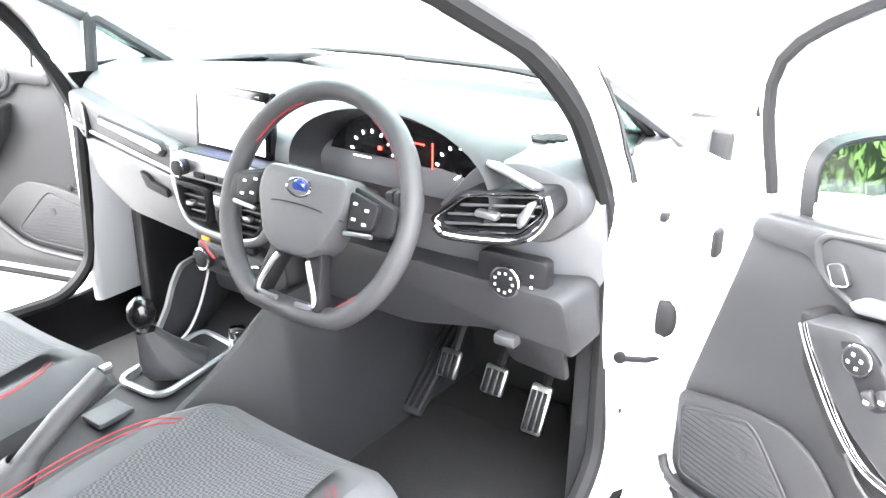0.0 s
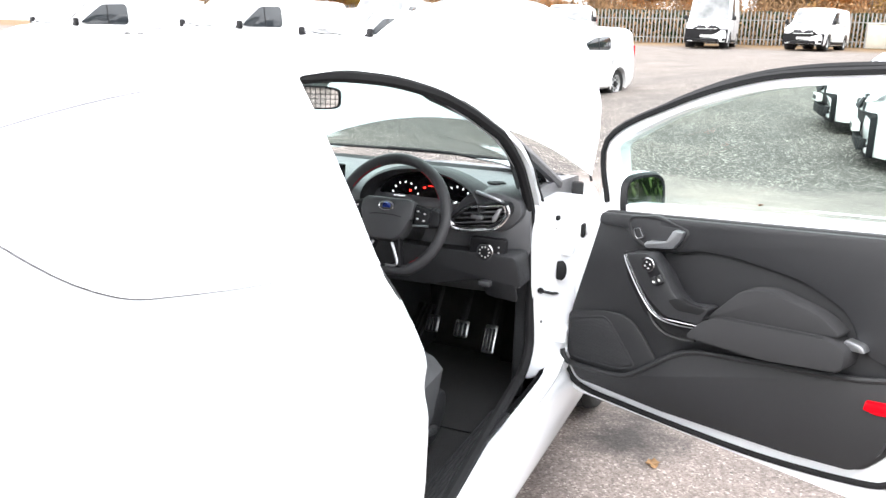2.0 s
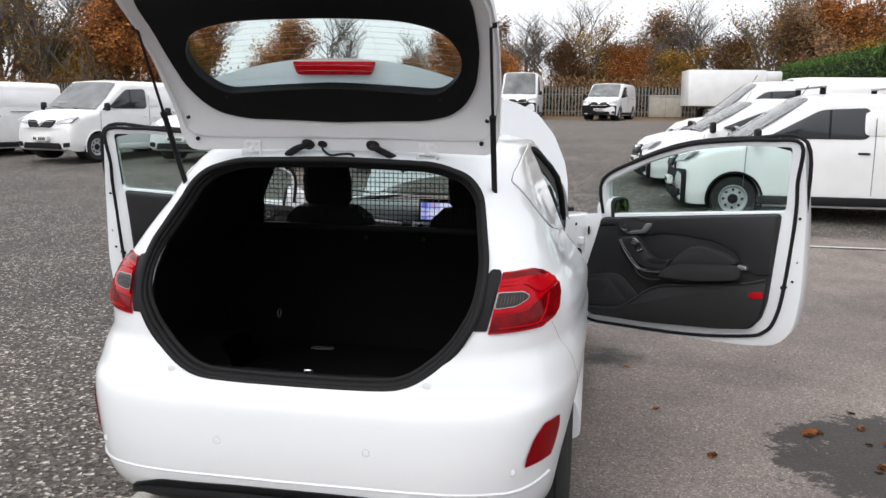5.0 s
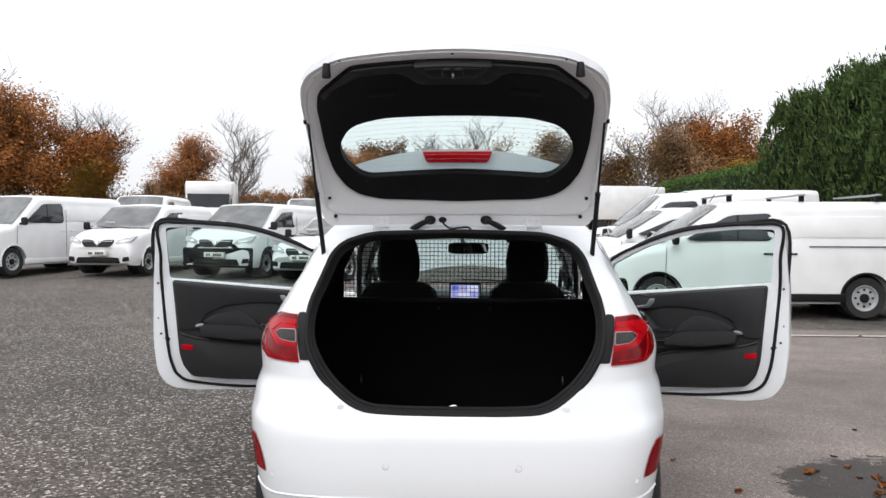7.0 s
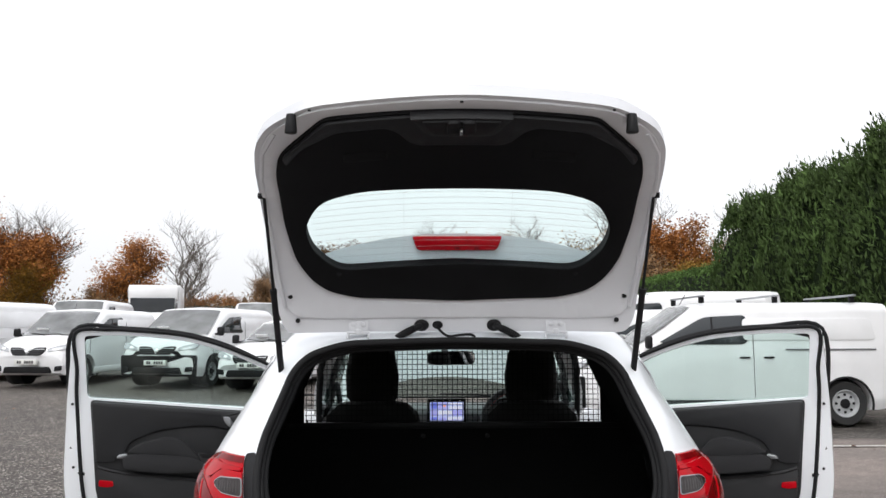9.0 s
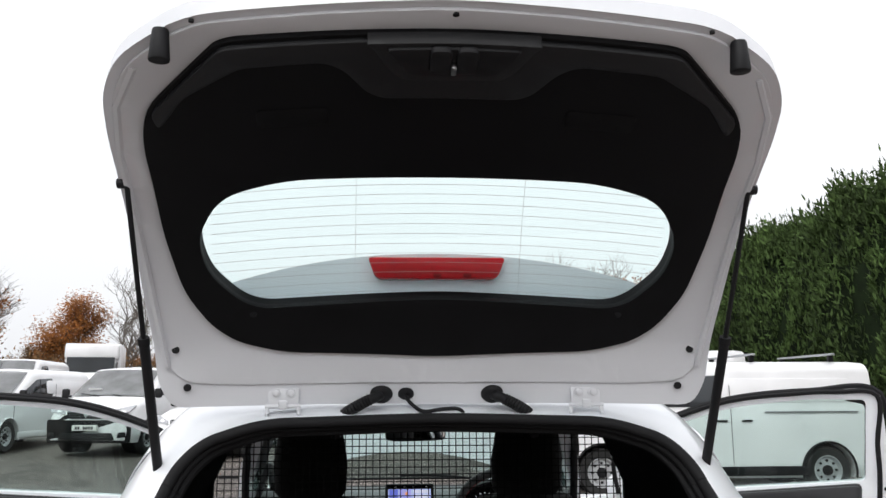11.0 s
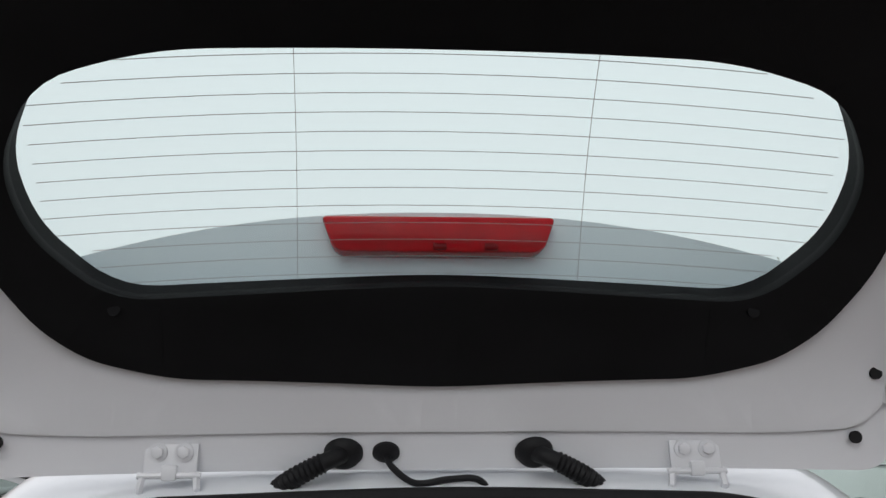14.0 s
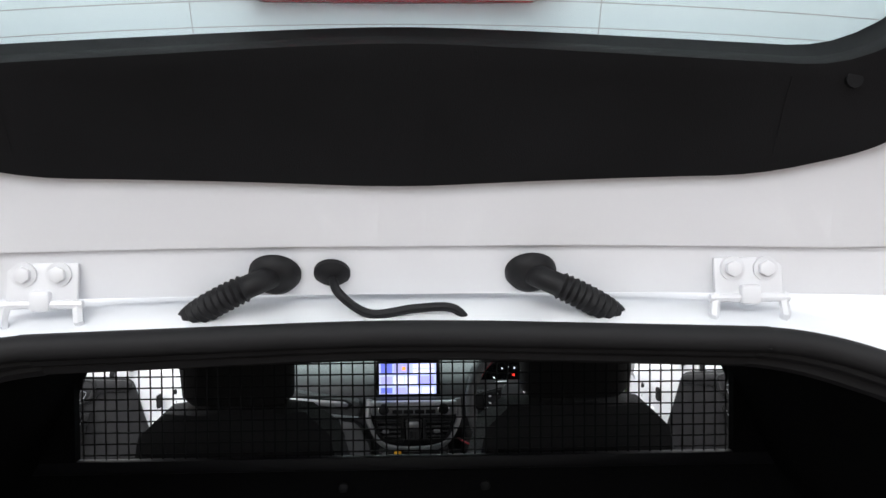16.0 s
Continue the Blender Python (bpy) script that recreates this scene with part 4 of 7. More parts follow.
    for u, z in ((.409, .789), (.427, .798)):
        put("window_switch", box((.015, .012, .022), door_place(u, z, -.090), .003, Matrix.Rotation(radians(-35), 3, 'Y')), DOORSOFT, console_part)
        put("switch_mark", box((.007, .001, .004), door_place(u, z - .003, -.0968)), MARK, console_part)
    put("armrest", slab([(.516, .652), (.560, .708), (.61, .735), (.90, .765), (.955, .748), (.952, .690), (.75, .658)], -.088, -.004, .022, .016, 4), FABRIC, card, "padded black armrest")
    put("arm_pad", slab([(.56, .712), (.610, .765), (.662, .822), (.735, .838), (.87, .812), (.94, .768), (.72, .742)], -.066, -.004, .028, .014, 4), FABRIC, card, "padded fabric elbow panel")
    put("pad_seam", tube([door_place(u, z, -.088) for u, z in smooth_path([(.562, .712), (.61, .737), (.75, .752), (.90, .767)], 6)], .0012, 4), RUBBER, card)
    put("armrest_end", slab([(.925, .738), (.985, .742), (.975, .758), (.935, .764)], -.05, -.02, .006, .003), SATIN, card)
    # door handle in its bowl
    bowl = [(.255, .926), (.27, .940), (.356, .950), (.449, .934), (.455, .920), (.425, .874), (.326, .861), (.268, .886)]
    put("handle_bowl", prism(rounded(grow(bowl, .010), .016, 4), -.028, -.010, door_place, .005, 2, None, [rounded(grow(bowl, -.004), .014, 4)]), DOORSOFT, card, "rimmed door handle bowl")
    put("bowl_floor", slab(bowl, -.0245, -.020, .015, .001), TRIM, card)
    put("lock_button", slab([(.278, .906), (.299, .914), (.315, .888), (.292, .880)], -.034, -.022, .006, .002), DOORSOFT, card)
    put("lock_ring", tube([door_place(u, z, -.034) for u, z in rounded([(.278, .906), (.299, .914), (.315, .888), (.292, .880)], .006, 3)], .0012, 4, True), SATIN, card)
    put("door_handle", slab([(.325, .872), (.34, .884), (.400, .893), (.423, .932), (.455, .932), (.447, .905), (.425, .877), (.335, .862)], -.046, -.026, .008, .006), SATIN, card, "satin silver door handle")
    put("door_reflector", slab([(.993, .600), (1.025, .596), (1.066, .604), (1.064, .636), (.997, .626)], -.036, -.026, .005, .002), REDLENS, card, "red door reflector")
    put("trim_line", tube([door_place(u, z, -.014) for u, z in smooth_path([(.44, .863), (.50, .882), (.60, .886), (.79, .869), (.912, .820), (.960, .742)], 6)], .003, 5), RUBBER, card)
    # shut face: lock, screws, striker hole
    put("door_latch", box((.018, .03, .07), door_place(1.178, .66, .035), .004), STEEL, door)
    put("latch_slot", slab([(1.135, .655), (1.168, .665), (1.168, .675), (1.135, .672)], .008, .016, .003, .001), RUBBER, door)
    for u, z in ((1.198, .90), (1.203, .80), (1.19, .70), (1.205, 1.02)):
        put("grommet", cyl(.007, .005, door_place(u, z, .013), 'Y', seg=12), RUBBER, door)
    # check strap and wiring boot at the hinge end
    put("wiring_sleeve", tube(smooth_path([door_place(.02, .86, .03), door_place(-.03, .83, .03), door_place(-.06, .76, .05), door_place(-.03, .70, .05), door_place(.01, .66, .03)], 6), .011, 8), RUBBER, door)
    for z in (.50, .83):
        put("door_hinge", box((.06, .03, .05), door_place(-.035, z, .045), .006), WHITE, door)
    # mirror
    def oval(u, dv, dz, tilt=.16, v0=.112, z0=.975):
        pts = []
        for a in np.linspace(.001, 2 * math.pi + .001, 32, False):
            z = dz * math.sin(a) * max(abs(math.sin(a)), 1e-6) ** -.4
            pts.append((u - tilt * z, v0 + dv * math.cos(a) * max(abs(math.cos(a)), 1e-6) ** -.4 + .10 * z, z0 + z))
        return pts
    head = put("door_mirror", loft([oval(u, dv, dz, tl) for u, dv, dz, tl in ((.193, .100, .066, .16), (.183, .107, .072, .16), (.14, .103, .070, .08), (.10, .085, .060, 0), (.075, .05, .036, 0))]), WHITE, door, "white door mirror with a black surround")
    put("mirror_surround", loft([oval(.190, .1075, .0725), oval(.206, .098, .066), oval(.200, .090, .060)]), BLACK, head)
    put("mirror_glass", loft([oval(.199, .088, .058), oval(.2035, .088, .058)]), MIRROR, head, "mirror glass")
    put("mirror_arm", loft([[(.13 + .05 * math.cos(a) * (1 - .3 * k), v, .93 + .022 * math.sin(a)) for a in np.linspace(0, 2 * math.pi, 16, False)] for k, v in ((0, .03), (.5, .06), (1, .10))]), BLACK, head)
    return door


for s in (1, -1):
    build_door(s)

# hinge pillars: strap, gaps and grommets
for s in (1, -1):
    strap = part("check_strap", tube([(s * .752, 2.566, .668), (s * .775, 2.62, .648), (s * .80, 2.69, .640)], .0055, 6, flat=.6), BLACK, car, "black door check strap")
    part("strap_knob", cyl(.010, .012, (s * .750, 2.566, .669), 'Y', seg=12, bevel=.003), RUBBER, strap)
    part("pillar_plug", box((.012, .05, .046), (s * .846, 2.690, .853), .006), RUBBER, car, "black blanking plug on the hinge pillar")
    part("pillar_boot", loft([[(s * (.786 + q), 2.632 + r * .55 * math.cos(a), .725 + r * 1.5 * math.sin(a)) for a in np.linspace(0, 2 * math.pi, 18, False)] for r, q in ((.020, -.004), (.022, .012), (.016, .022), (.008, .026))]), RUBBER, car, "black rubber pillar boot")
    part("pillar_hole", cyl(.010, .004, (s * .772, 2.636, .862), 'X', seg=14), RUBBER, car)
    part("pillar_hole", cyl(.004, .004, (s * .752, 2.586, .560), 'X', seg=10), RUBBER, car)
    for z in (.795, .50):
        part("hinge_leaf", box((.045, .05, .045), (s * .80, 2.665, z), .006), WHITE, car, "white door hinge")
    part("hinge_pillar", prism(rounded([(.700, 2.575), (.722, 2.565), (.80, 2.66), (.835, 2.71), (.835, 2.80), (.71, 2.82)], .012, 3), .36, .945, lambda u, v, w: (s * u, v, w), .010), WHITE, car, "white hinge pillar")
    part("scuttle_strip", box((.012, .20, .016), (s * .775, 2.72, .896), .004), BLACK, car)
    sill = part("sill_plate", box((.055, .56, .008), (s * .755, 1.93, .404), .003), BLACK, car, "black ribbed sill plate")
    for i in range(5):
        part("sill_rib", box((.004, .52, .004), (s * (.737 + i * .009), 1.93, .409), .001), RUBBER, sill)
    tri = rounded([(2.578, 1.132), (2.935, .905), (2.615, .910)], .012, 3)
    frame_bm = skin_patch(tri, 'X', .3, 1.1, .003, .012)
    hole = prism(grow(tri, -.024), .3, 1.1, lambda u, v, w: (w, u, v))
    frame_bm = cut(frame_bm, [hole])
    pane_bm = skin_patch(grow(tri, -.01), 'X', .3, 1.1, -.002, .004)
    if s < 0:
        frame_bm, pane_bm = mirrored(frame_bm), mirrored(pane_bm)
    part("quarter_light", frame_bm, RUBBER, car, "black frame of the small front quarter window")
    part("quarter_pane", pane_bm, GLASS, car).visible_shadow = False

# ---- bonnet, propped up ----
BON = [(0, .70), (.2, .69), (.36, .665), (.6, .58), (.8, .45), (.9, .30), (.955, .02)]


def bonnet_point(u, v):
    k = (u - .5) * 2
    start = .20 * (1 - k * k)
    s = start + v * (.95 - start)
    x = k * (lerp_table(BON, v * .95))
    return (x, 3.40 + s * math.cos(radians(48)) - .02 * k * k, .94 + s * math.sin(radians(48)) - .025 * abs(k) ** 3)


part("bonnet", grid(bonnet_point, 24, 20, thick=.03), WHITE, car, "raised white bonnet")
part("bonnet_prop", tube([(.60, 3.82, .82), (.50, 3.78, 1.22)], .006, 8), BLACK, car)
part("scuttle_panel", prism(rounded([(2.98, .93), (3.14, .955), (3.38, .90), (3.38, .86), (3.0, .86)], .01, 2), -.64, .64, lambda u, v, w: (w, u, v), .005), BLACK, car, "black scuttle panel below the windscreen")
eng = part("engine_cover", box((.62, .5, .22), (.02, 3.62, .69), .04), BLACK, car, "dark engine under the open bonnet")
part("engine_bay_tray", box((1.3, .82, .02), (0, 3.52, .52), .005), RUBBER, car)
for x in (-.45, .42):
    part("wiper", tube(smooth_path([(x, 3.16, .965), (x - .22, 3.10, 1.0), (x - .46, 3.04, 1.01)], 5), .006, 6), BLACK, car, "wiper arm")

# windscreen
WIND = rounded([(-.715, .975), (.715, .975), (.622, 1.20), (.512, 1.355), (-.512, 1.355), (-.622, 1.20)], .06, 3)
part("windscreen", skin_patch(WIND, 'Y', 1.9, 3.6, -.004, .005), GLASS, car, "clear windscreen").visible_shadow = False
part("windscreen_edge", tube([(x, y - .01, .978) for x, y, _ in skin_half(.975, -.004)[-22:]] + [(-x, y - .01, .978) for x, y, _ in skin_half(.975, -.004)[-22:][::-1][1:]], .006, 6), RUBBER, car)


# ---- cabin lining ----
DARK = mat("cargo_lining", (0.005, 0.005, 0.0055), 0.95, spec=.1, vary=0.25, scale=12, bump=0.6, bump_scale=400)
HEADLINER = mat("grey_headliner", (0.10, 0.10, 0.105), 0.95, vary=0.08, scale=20, bump=0.4, bump_scale=800)


def lining():
    b = cut(skin(-.050), [skin(-.062)])
    return cut(b, [prism(grow(BOOT_LOOP, .008), -.5, .95, lambda u, v, w: (u, w, v)),
                   prism(grow(DOORWAY, .006), .3, 1.2, lambda u, v, w: (w, u, v)),
                   prism(grow(DOORWAY, .006), -1.2, -.3, lambda u, v, w: (w, u, v)),
                   prism(grow(WIND, .012), 1.9, 3.62, lambda u, v, w: (u, w, v)),
                   prism(rounded([(2.598, 1.098), (2.885, .925), (2.632, .928)], .012, 3), -1.2, 1.2, lambda u, v, w: (w, u, v)),
                   box((1.9, 1.3, 1.4), (0, 3.66, .75))])


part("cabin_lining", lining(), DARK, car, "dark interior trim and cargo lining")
part("headliner", prism(rounded([(.80, 1.345), (.9, 1.355), (1.6, 1.362), (2.15, 1.335), (2.15, 1.325), (1.6, 1.352), (.9, 1.345)], .004, 2), -.46, .46, lambda u, v, w: (w, u, v)), HEADLINER, car, "grey headliner")
for s in (1, -1):
    part("pillar_trim", tube(smooth_path([(s * .70, 2.86, .97), (s * .645, 2.58, 1.12), (s * .585, 2.34, 1.23), (s * .53, 2.15, 1.30)], 6), .030, 8, flat=.6), SOFT, car, "grey windscreen pillar trim")
    ql = rounded([(2.594, 1.108), (2.895, .920), (2.620, .918)], .02, 4)
    part("quarter_light_trim", tube([(s * (side_x(y, z) - .058), y, z) for y, z in ql], .015, 8, True), SOFT, car, "dark trim round the front quarter light")
for s in (1, -1):
    y = 2.60 if s > 0 else 2.69
    part("kick_panel", prism(rounded([(y, .27), (3.02, .27), (3.02, .93), (y, .90)], .03, 3), .655, .698, lambda u, v, w: (s * w, u, v), .010), TRIM, car, "dark footwell side panel")
part("cabin_floor", box((1.42, 1.66, .03), (0, 2.18, .235), .01), CARPET, car, "worn charcoal carpet")
part("bulkhead_front", box((1.5, .03, .75), (0, 3.05, .57), .01), CARPET, car)
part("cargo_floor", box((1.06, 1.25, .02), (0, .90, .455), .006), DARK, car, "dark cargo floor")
part("mat_patch", box((.42, .5, .006), (.42, 2.58, .254), .003), CARPET, car)

# boot lip
lip = part("boot_lip", prism(rounded([(.175, .668), (.30, .688), (.335, .672), (.335, .46), (.315, .46), (.30, .66), (.18, .648)], .006, 2), -.42, .42, lambda u, v, w: (w, u, v), .003), BLACK, car, "black plastic boot sill trim")
for i in range(26):
    for s in (-1, 1):
        part("lip_rib", box((.004, .05, .003), (s * (.12 + i * .0105), .285, .6885), 0), RUBBER, lip)
part("striker_bowl", box((.10, .05, .012), (-.01, .25, .684), .004), TRIM, lip)
part("striker", tube(smooth_path([(-.012, .285, .685), (-.012, .27, .705), (.012, .27, .705), (.012, .285, .685)], 4), .004, 6), CHROME, lip, "chrome latch striker")
for s in (-1, 1):
    part("load_ring", tube([(s * .50, 1.30 + .02 * math.cos(a), .62 + .02 * math.sin(a)) for a in np.linspace(0, 2 * math.pi, 14, False)], .003, 6, True), STEEL, car)
part("floor_clip", box((.10, .035, .006), (-.30, 1.30, .469), .002), HEADLINER, car)

# mesh bulkhead behind the seats
BULK = [(side_x(1.40, z) - .066, z) for z in (.30, .45, .6, .75, .9, 1.005)]
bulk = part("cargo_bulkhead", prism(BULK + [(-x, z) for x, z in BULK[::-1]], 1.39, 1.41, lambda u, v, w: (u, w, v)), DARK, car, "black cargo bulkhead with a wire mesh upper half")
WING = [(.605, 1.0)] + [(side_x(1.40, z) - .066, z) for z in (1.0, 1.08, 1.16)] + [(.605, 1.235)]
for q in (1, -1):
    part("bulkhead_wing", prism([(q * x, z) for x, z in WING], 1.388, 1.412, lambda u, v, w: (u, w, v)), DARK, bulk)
part("bulkhead_rail", box((1.38, .022, .025), (0, 1.398, 1.005), .004), BLACK, bulk)
for x in (-.12, .14):
    part("bulkhead_bolt", cyl(.009, .008, (x, 1.378, .965), 'Y', seg=12, bevel=.002), BLACK, bulk)
wire_v = bpy.data.meshes.new("mesh_wire")
b = tube([(0, 0, 0), (0, 0, .335)], .0016, 5)
b.to_mesh(wire_v)
b.free()
wire_v.materials.append(RUBBER)
wire_h = bpy.data.meshes.new("mesh_wire")
b = tube([(-.60, 0, 0), (.60, 0, 0)], .0016, 5)
b.to_mesh(wire_h)
b.free()
wire_h.materials.append(RUBBER)
for i in range(59):
    o = new("mesh_wire", wire_v)
    o.location, o.parent = ((i - 29) * .0205, 1.40, 1.01), bulk
for i in range(16):
    o = new("mesh_wire", wire_h)
    o.location, o.parent = (0, 1.4032, 1.025 + i * .0205), bulk

# ---- dashboard ----
BLACKGLOSS = mat("instrument_glass", (0.006, 0.006, 0.007), 0.15, vary=0.1)
DASH = mat("dashboard_soft", (0.105, 0.107, 0.113), 0.36, vary=0.1, scale=10, bump=0.35, bump_scale=1000)
dash = part("dashboard", loft([[(x, y + dy, z) for y, z in rounded([(3.12, .955), (2.66, .985), (2.575, .972), (2.535, .94), (2.53, .87), (2.55, .80), (2.60, .68), (2.72, .60), (3.12, .60)], .03, 3)] for x, dy in ((-.70, .13), (-.62, .07), (-.45, .035), (-.2, .0), (0, -.01), (.2, 0), (.45, 0), (.62, .02), (.71, .07))]), DASH, car, "dark dashboard with a soft upper pad")


def dash_y(x):
    return float(np.interp(x, (-.7, -.62, -.45, -.2, 0, .45, .62, .71), (2.66, 2.60, 2.565, 2.53, 2.52, 2.53, 2.55, 2.60)))


part("dash_wing", prism(rounded([(-.625, .862), (-.40, .852), (-.16, .840), (-.155, .895), (-.30, .915), (-.50, .940), (-.625, .945)], .02, 4), -.030, .04, lambda u, v, w: (u, dash_y(u) + w, v), .014), SOFT, dash, "padded passenger side of the dashboard")
part("trim_recess", prism(rounded([(-.46, .893), (-.195, .868), (-.178, .885), (-.20, .900), (-.46, .912)], .008, 3), -.034, -.02, lambda u, v, w: (u, dash_y(u) + w, v), .003), BLACK, dash)
part("trim_strip", prism(rounded([(-.45, .8955), (-.205, .874), (-.192, .885), (-.205, .894), (-.45, .909)], .006, 3), -.038, -.025, lambda u, v, w: (u, dash_y(u) + w, v), .003), SATIN, dash, "satin silver dashboard strip")
part("trim_edge", tube(smooth_path([(x, dash_y(x) - .030, z) for x, z in ((-.625, .868), (-.50, .866), (-.35, .858), (-.165, .843))], 6), .0045, 6), SATIN, dash)
glove = part("glovebox", prism(rounded([(-.59, .848), (-.165, .828), (-.125, .74), (-.13, .69), (-.42, .69), (-.56, .74)], .03, 3), -.018, .10, lambda u, v, w: (u, dash_y(u) + w + .30 * max(0, .80 - v) ** 1.2, v), .012), DASH, dash, "closed glovebox lid")
part("glovebox_latch", prism(rounded([(-.315, .816), (-.285, .812), (-.265, .800), (-.21, .795), (-.205, .778), (-.29, .783)], .006, 2), -.024, -.012, lambda u, v, w: (u, dash_y(u) + w, v), .002), BLACK, glove)


def vent(pts, y, turn=0.0, slats=4, ring=SATIN, r=.012, slope=0.0, tab=True, shell=BLACK):
    """An air vent: surround, bowl, slats and a thumb tab; turn swings it about its middle, slope tips the slats."""
    cx = sum(p[0] for p in pts) / len(pts)
    o = rounded(pts, r, 4)

    def place(u, v, w):
        return (u, y + (u - cx) * turn + w, v)
    fr = part("air_vent", prism(grow(o, .008), -.014, .05, place, .005, 2, None, [grow(o, -.004)]), shell, dash, "dashboard air vent")
    part("vent_bowl", prism(o, .034, .042, place), RUBBER, fr)
    part("vent_ring", tube([place(u, v, -.014) for u, v in grow(o, -.001)], .0026, 6, True), ring, fr)
    zs = [p[1] for p in o]
    lo, hi = min(zs), max(zs)
    for i in range(slats):
        z = lo + (hi - lo) * (i + .7) / (slats + .4)
        sp = spans(grow(o, -.004), z)
        if not sp or sp[1] - sp[0] < .02:
            continue
        a, b = place(sp[0], z - slope * (sp[1] - sp[0]) / 2, .004), place(sp[1], z + slope * (sp[1] - sp[0]) / 2, .004)
        d = Vector(b) - Vector(a)
        rot = d.normalized().to_track_quat('X', 'Z').to_matrix() @ Matrix.Rotation(radians(-20), 3, 'X')
        part("vent_slat", box((d.length, .020, .0045), tuple((Vector(a) + Vector(b)) / 2), .0015, rot), SOFT, fr)
    if tab:
        part("vent_tab", box(((max(p[0] for p in o) - min(p[0] for p in o)) * .24, .016, (hi - lo) * .16), place(cx - .008, (lo + hi) / 2 - .004, -.008), .004), SATIN, fr)
    return fr


vent([(-.607, .855), (-.53, .850), (-.515, .872), (-.525, .922), (-.60, .925)], 2.572, -.45, 4)
big = vent([(.498, .900), (.548, .945), (.66, .958), (.668, .930), (.632, .893), (.525, .884)], 2.487, .25, 4, CHROME, .012, .10)
part("vent_blade", prism(rounded([(.625, .898), (.635, .906), (.652, .946), (.640, .944), (.622, .915)], .004, 2), -.010, .0, lambda u, v, w: (u, 2.49 + (u - .59) * .25 + w, v), .002), SATIN, big)
part("vent_lip", tube(smooth_path([(x, 2.470 + (x - .59) * .25, z) for x, z in ((.505, .890), (.53, .877), (.632, .885), (.672, .926), (.668, .958))], 6), .0055, 8), CHROME, big, "chrome vent lip")
part("pod", prism(rounded([(.455, .885), (.53, .975), (.60, .990), (.69, .968), (.70, .91), (.65, .862), (.50, .850)], .025, 4), 2.530, 2.64, lambda u, v, w: (u, w + (u - .59) * .22, v), .014, 2, None, []), SOFT, dash, "vent pod")
part("pod_lid", box((.088, .035, .010), (.612, 2.497, .977), .004, Matrix.Rotation(radians(-18), 3, 'X') @ Matrix.Rotation(radians(15), 3, 'Y')), SATIN, dash)
# centre stack: audio strip, vents, hazard strip, climate panel
stack = part("centre_console_fascia", prism(rounded([(-.142, .905), (.118, .905), (.122, .84), (.108, .80), (.085, .765), (.05, .752), (-.075, .752), (-.11, .765), (-.132, .80), (-.146, .84)], .02, 3), 2.478, 2.56, lambda u, v, w: (u, w, v), .008), BLACK, dash, "centre fascia with air vents")
part("fascia_surround", tube(smooth_path([(-.148, 2.476, .905), (-.152, 2.473, .850), (-.140, 2.470, .815), (-.115, 2.466, .775), (-.075, 2.464, .757), (-.012, 2.463, .753), (.051, 2.464, .757), (.091, 2.466, .775), (.116, 2.470, .815), (.128, 2.473, .850), (.124, 2.476, .905)], 6), .010, 10, flat=.7), SATIN, stack, "satin silver fascia surround")
part("audio_panel", prism(rounded([(-.142, .856), (.118, .856), (.122, .90), (-.146, .90)], .008, 3), 2.462, 2.49, lambda u, v, w: (u, w, v), .004), SATIN, stack, "satin silver audio panel")
for x in (-.103, .079):
    k = part("audio_knob", cyl(.0155, .024, (x, 2.452, .879), 'Y', seg=20, bevel=.003), BLACK, stack)
    part("knob_ring", tube([(x + .016 * math.cos(a), 2.444, .879 + .016 * math.sin(a)) for a in np.linspace(0, 2 * math.pi, 20, False)], .0014, 5, True), CHROME, k)
for i in range(4):
    part("audio_button", box((.030, .008, .012), (-.062 + i * .034, 2.462, .868), .002), BLACK, stack)
bridge_vent_l = vent([(-.130, .842), (-.048, .842), (-.048, .778), (-.104, .778), (-.122, .80)], 2.474, 0, 4, RUBBER, .008)
bridge_vent_r = vent([(.024, .842), (.106, .842), (.098, .80), (.080, .778), (.024, .778)], 2.474, 0, 4, RUBBER, .008)
part("vent_bridge", prism(rounded([(-.038, .842), (.014, .842), (.010, .778), (-.034, .778)], .006, 2), 2.466, 2.49, lambda u, v, w: (u, w, v), .004), SOFT, stack)
part("bridge_cap", box((.030, .010, .024), (-.012, 2.462, .826), .005), SATIN, stack)
for x in (-.020, -.004):
    part("vent_wheel", box((.010, .008, .030), (x, 2.464, .793), .003), BLACK, stack)
part("hazard_strip", box((.16, .014, .014), (-.012, 2.470, .742), .003), BLACK, stack)
part("hazard_lamp", box((.022, .004, .009), (-.062, 2.462, .742), .001), mat("amber_marking", (.7, .35, .02), .4), stack)
stack_base = part("stack_base", prism(rounded([(-.122, .748), (.098, .748), (.10, .60), (-.124, .60)], .02, 3), 2.51, 2.62, lambda u, v, w: (u, w + .1 * (.74 - v), v), .012), TRIM, dash)
climate = part("climate_panel", box((.205, .05, .076), (-.012, 2.508, .692), .012, Matrix.Rotation(radians(14), 3, 'X')), SOFT, dash, "climate control panel")
for x in (-.090, .068):
    k = part("climate_dial", cyl(.0215, .026, (x, 2.480, .690), 'Y', seg=24, bevel=.004), BLACK, climate)
    part("dial_ring", tube([(x + .0215 * math.cos(a), 2.468, .690 + .0215 * math.sin(a)) for a in np.linspace(0, 2 * math.pi, 24, False)], .0024, 5, True), CHROME, k)
for i in range(3):
    for z in (.703, .678):
        part("climate_button", box((.026, .008, .016), (-.041 + i * .030, 2.484 + (.7 - z) * .25, z), .002), BLACK, climate)
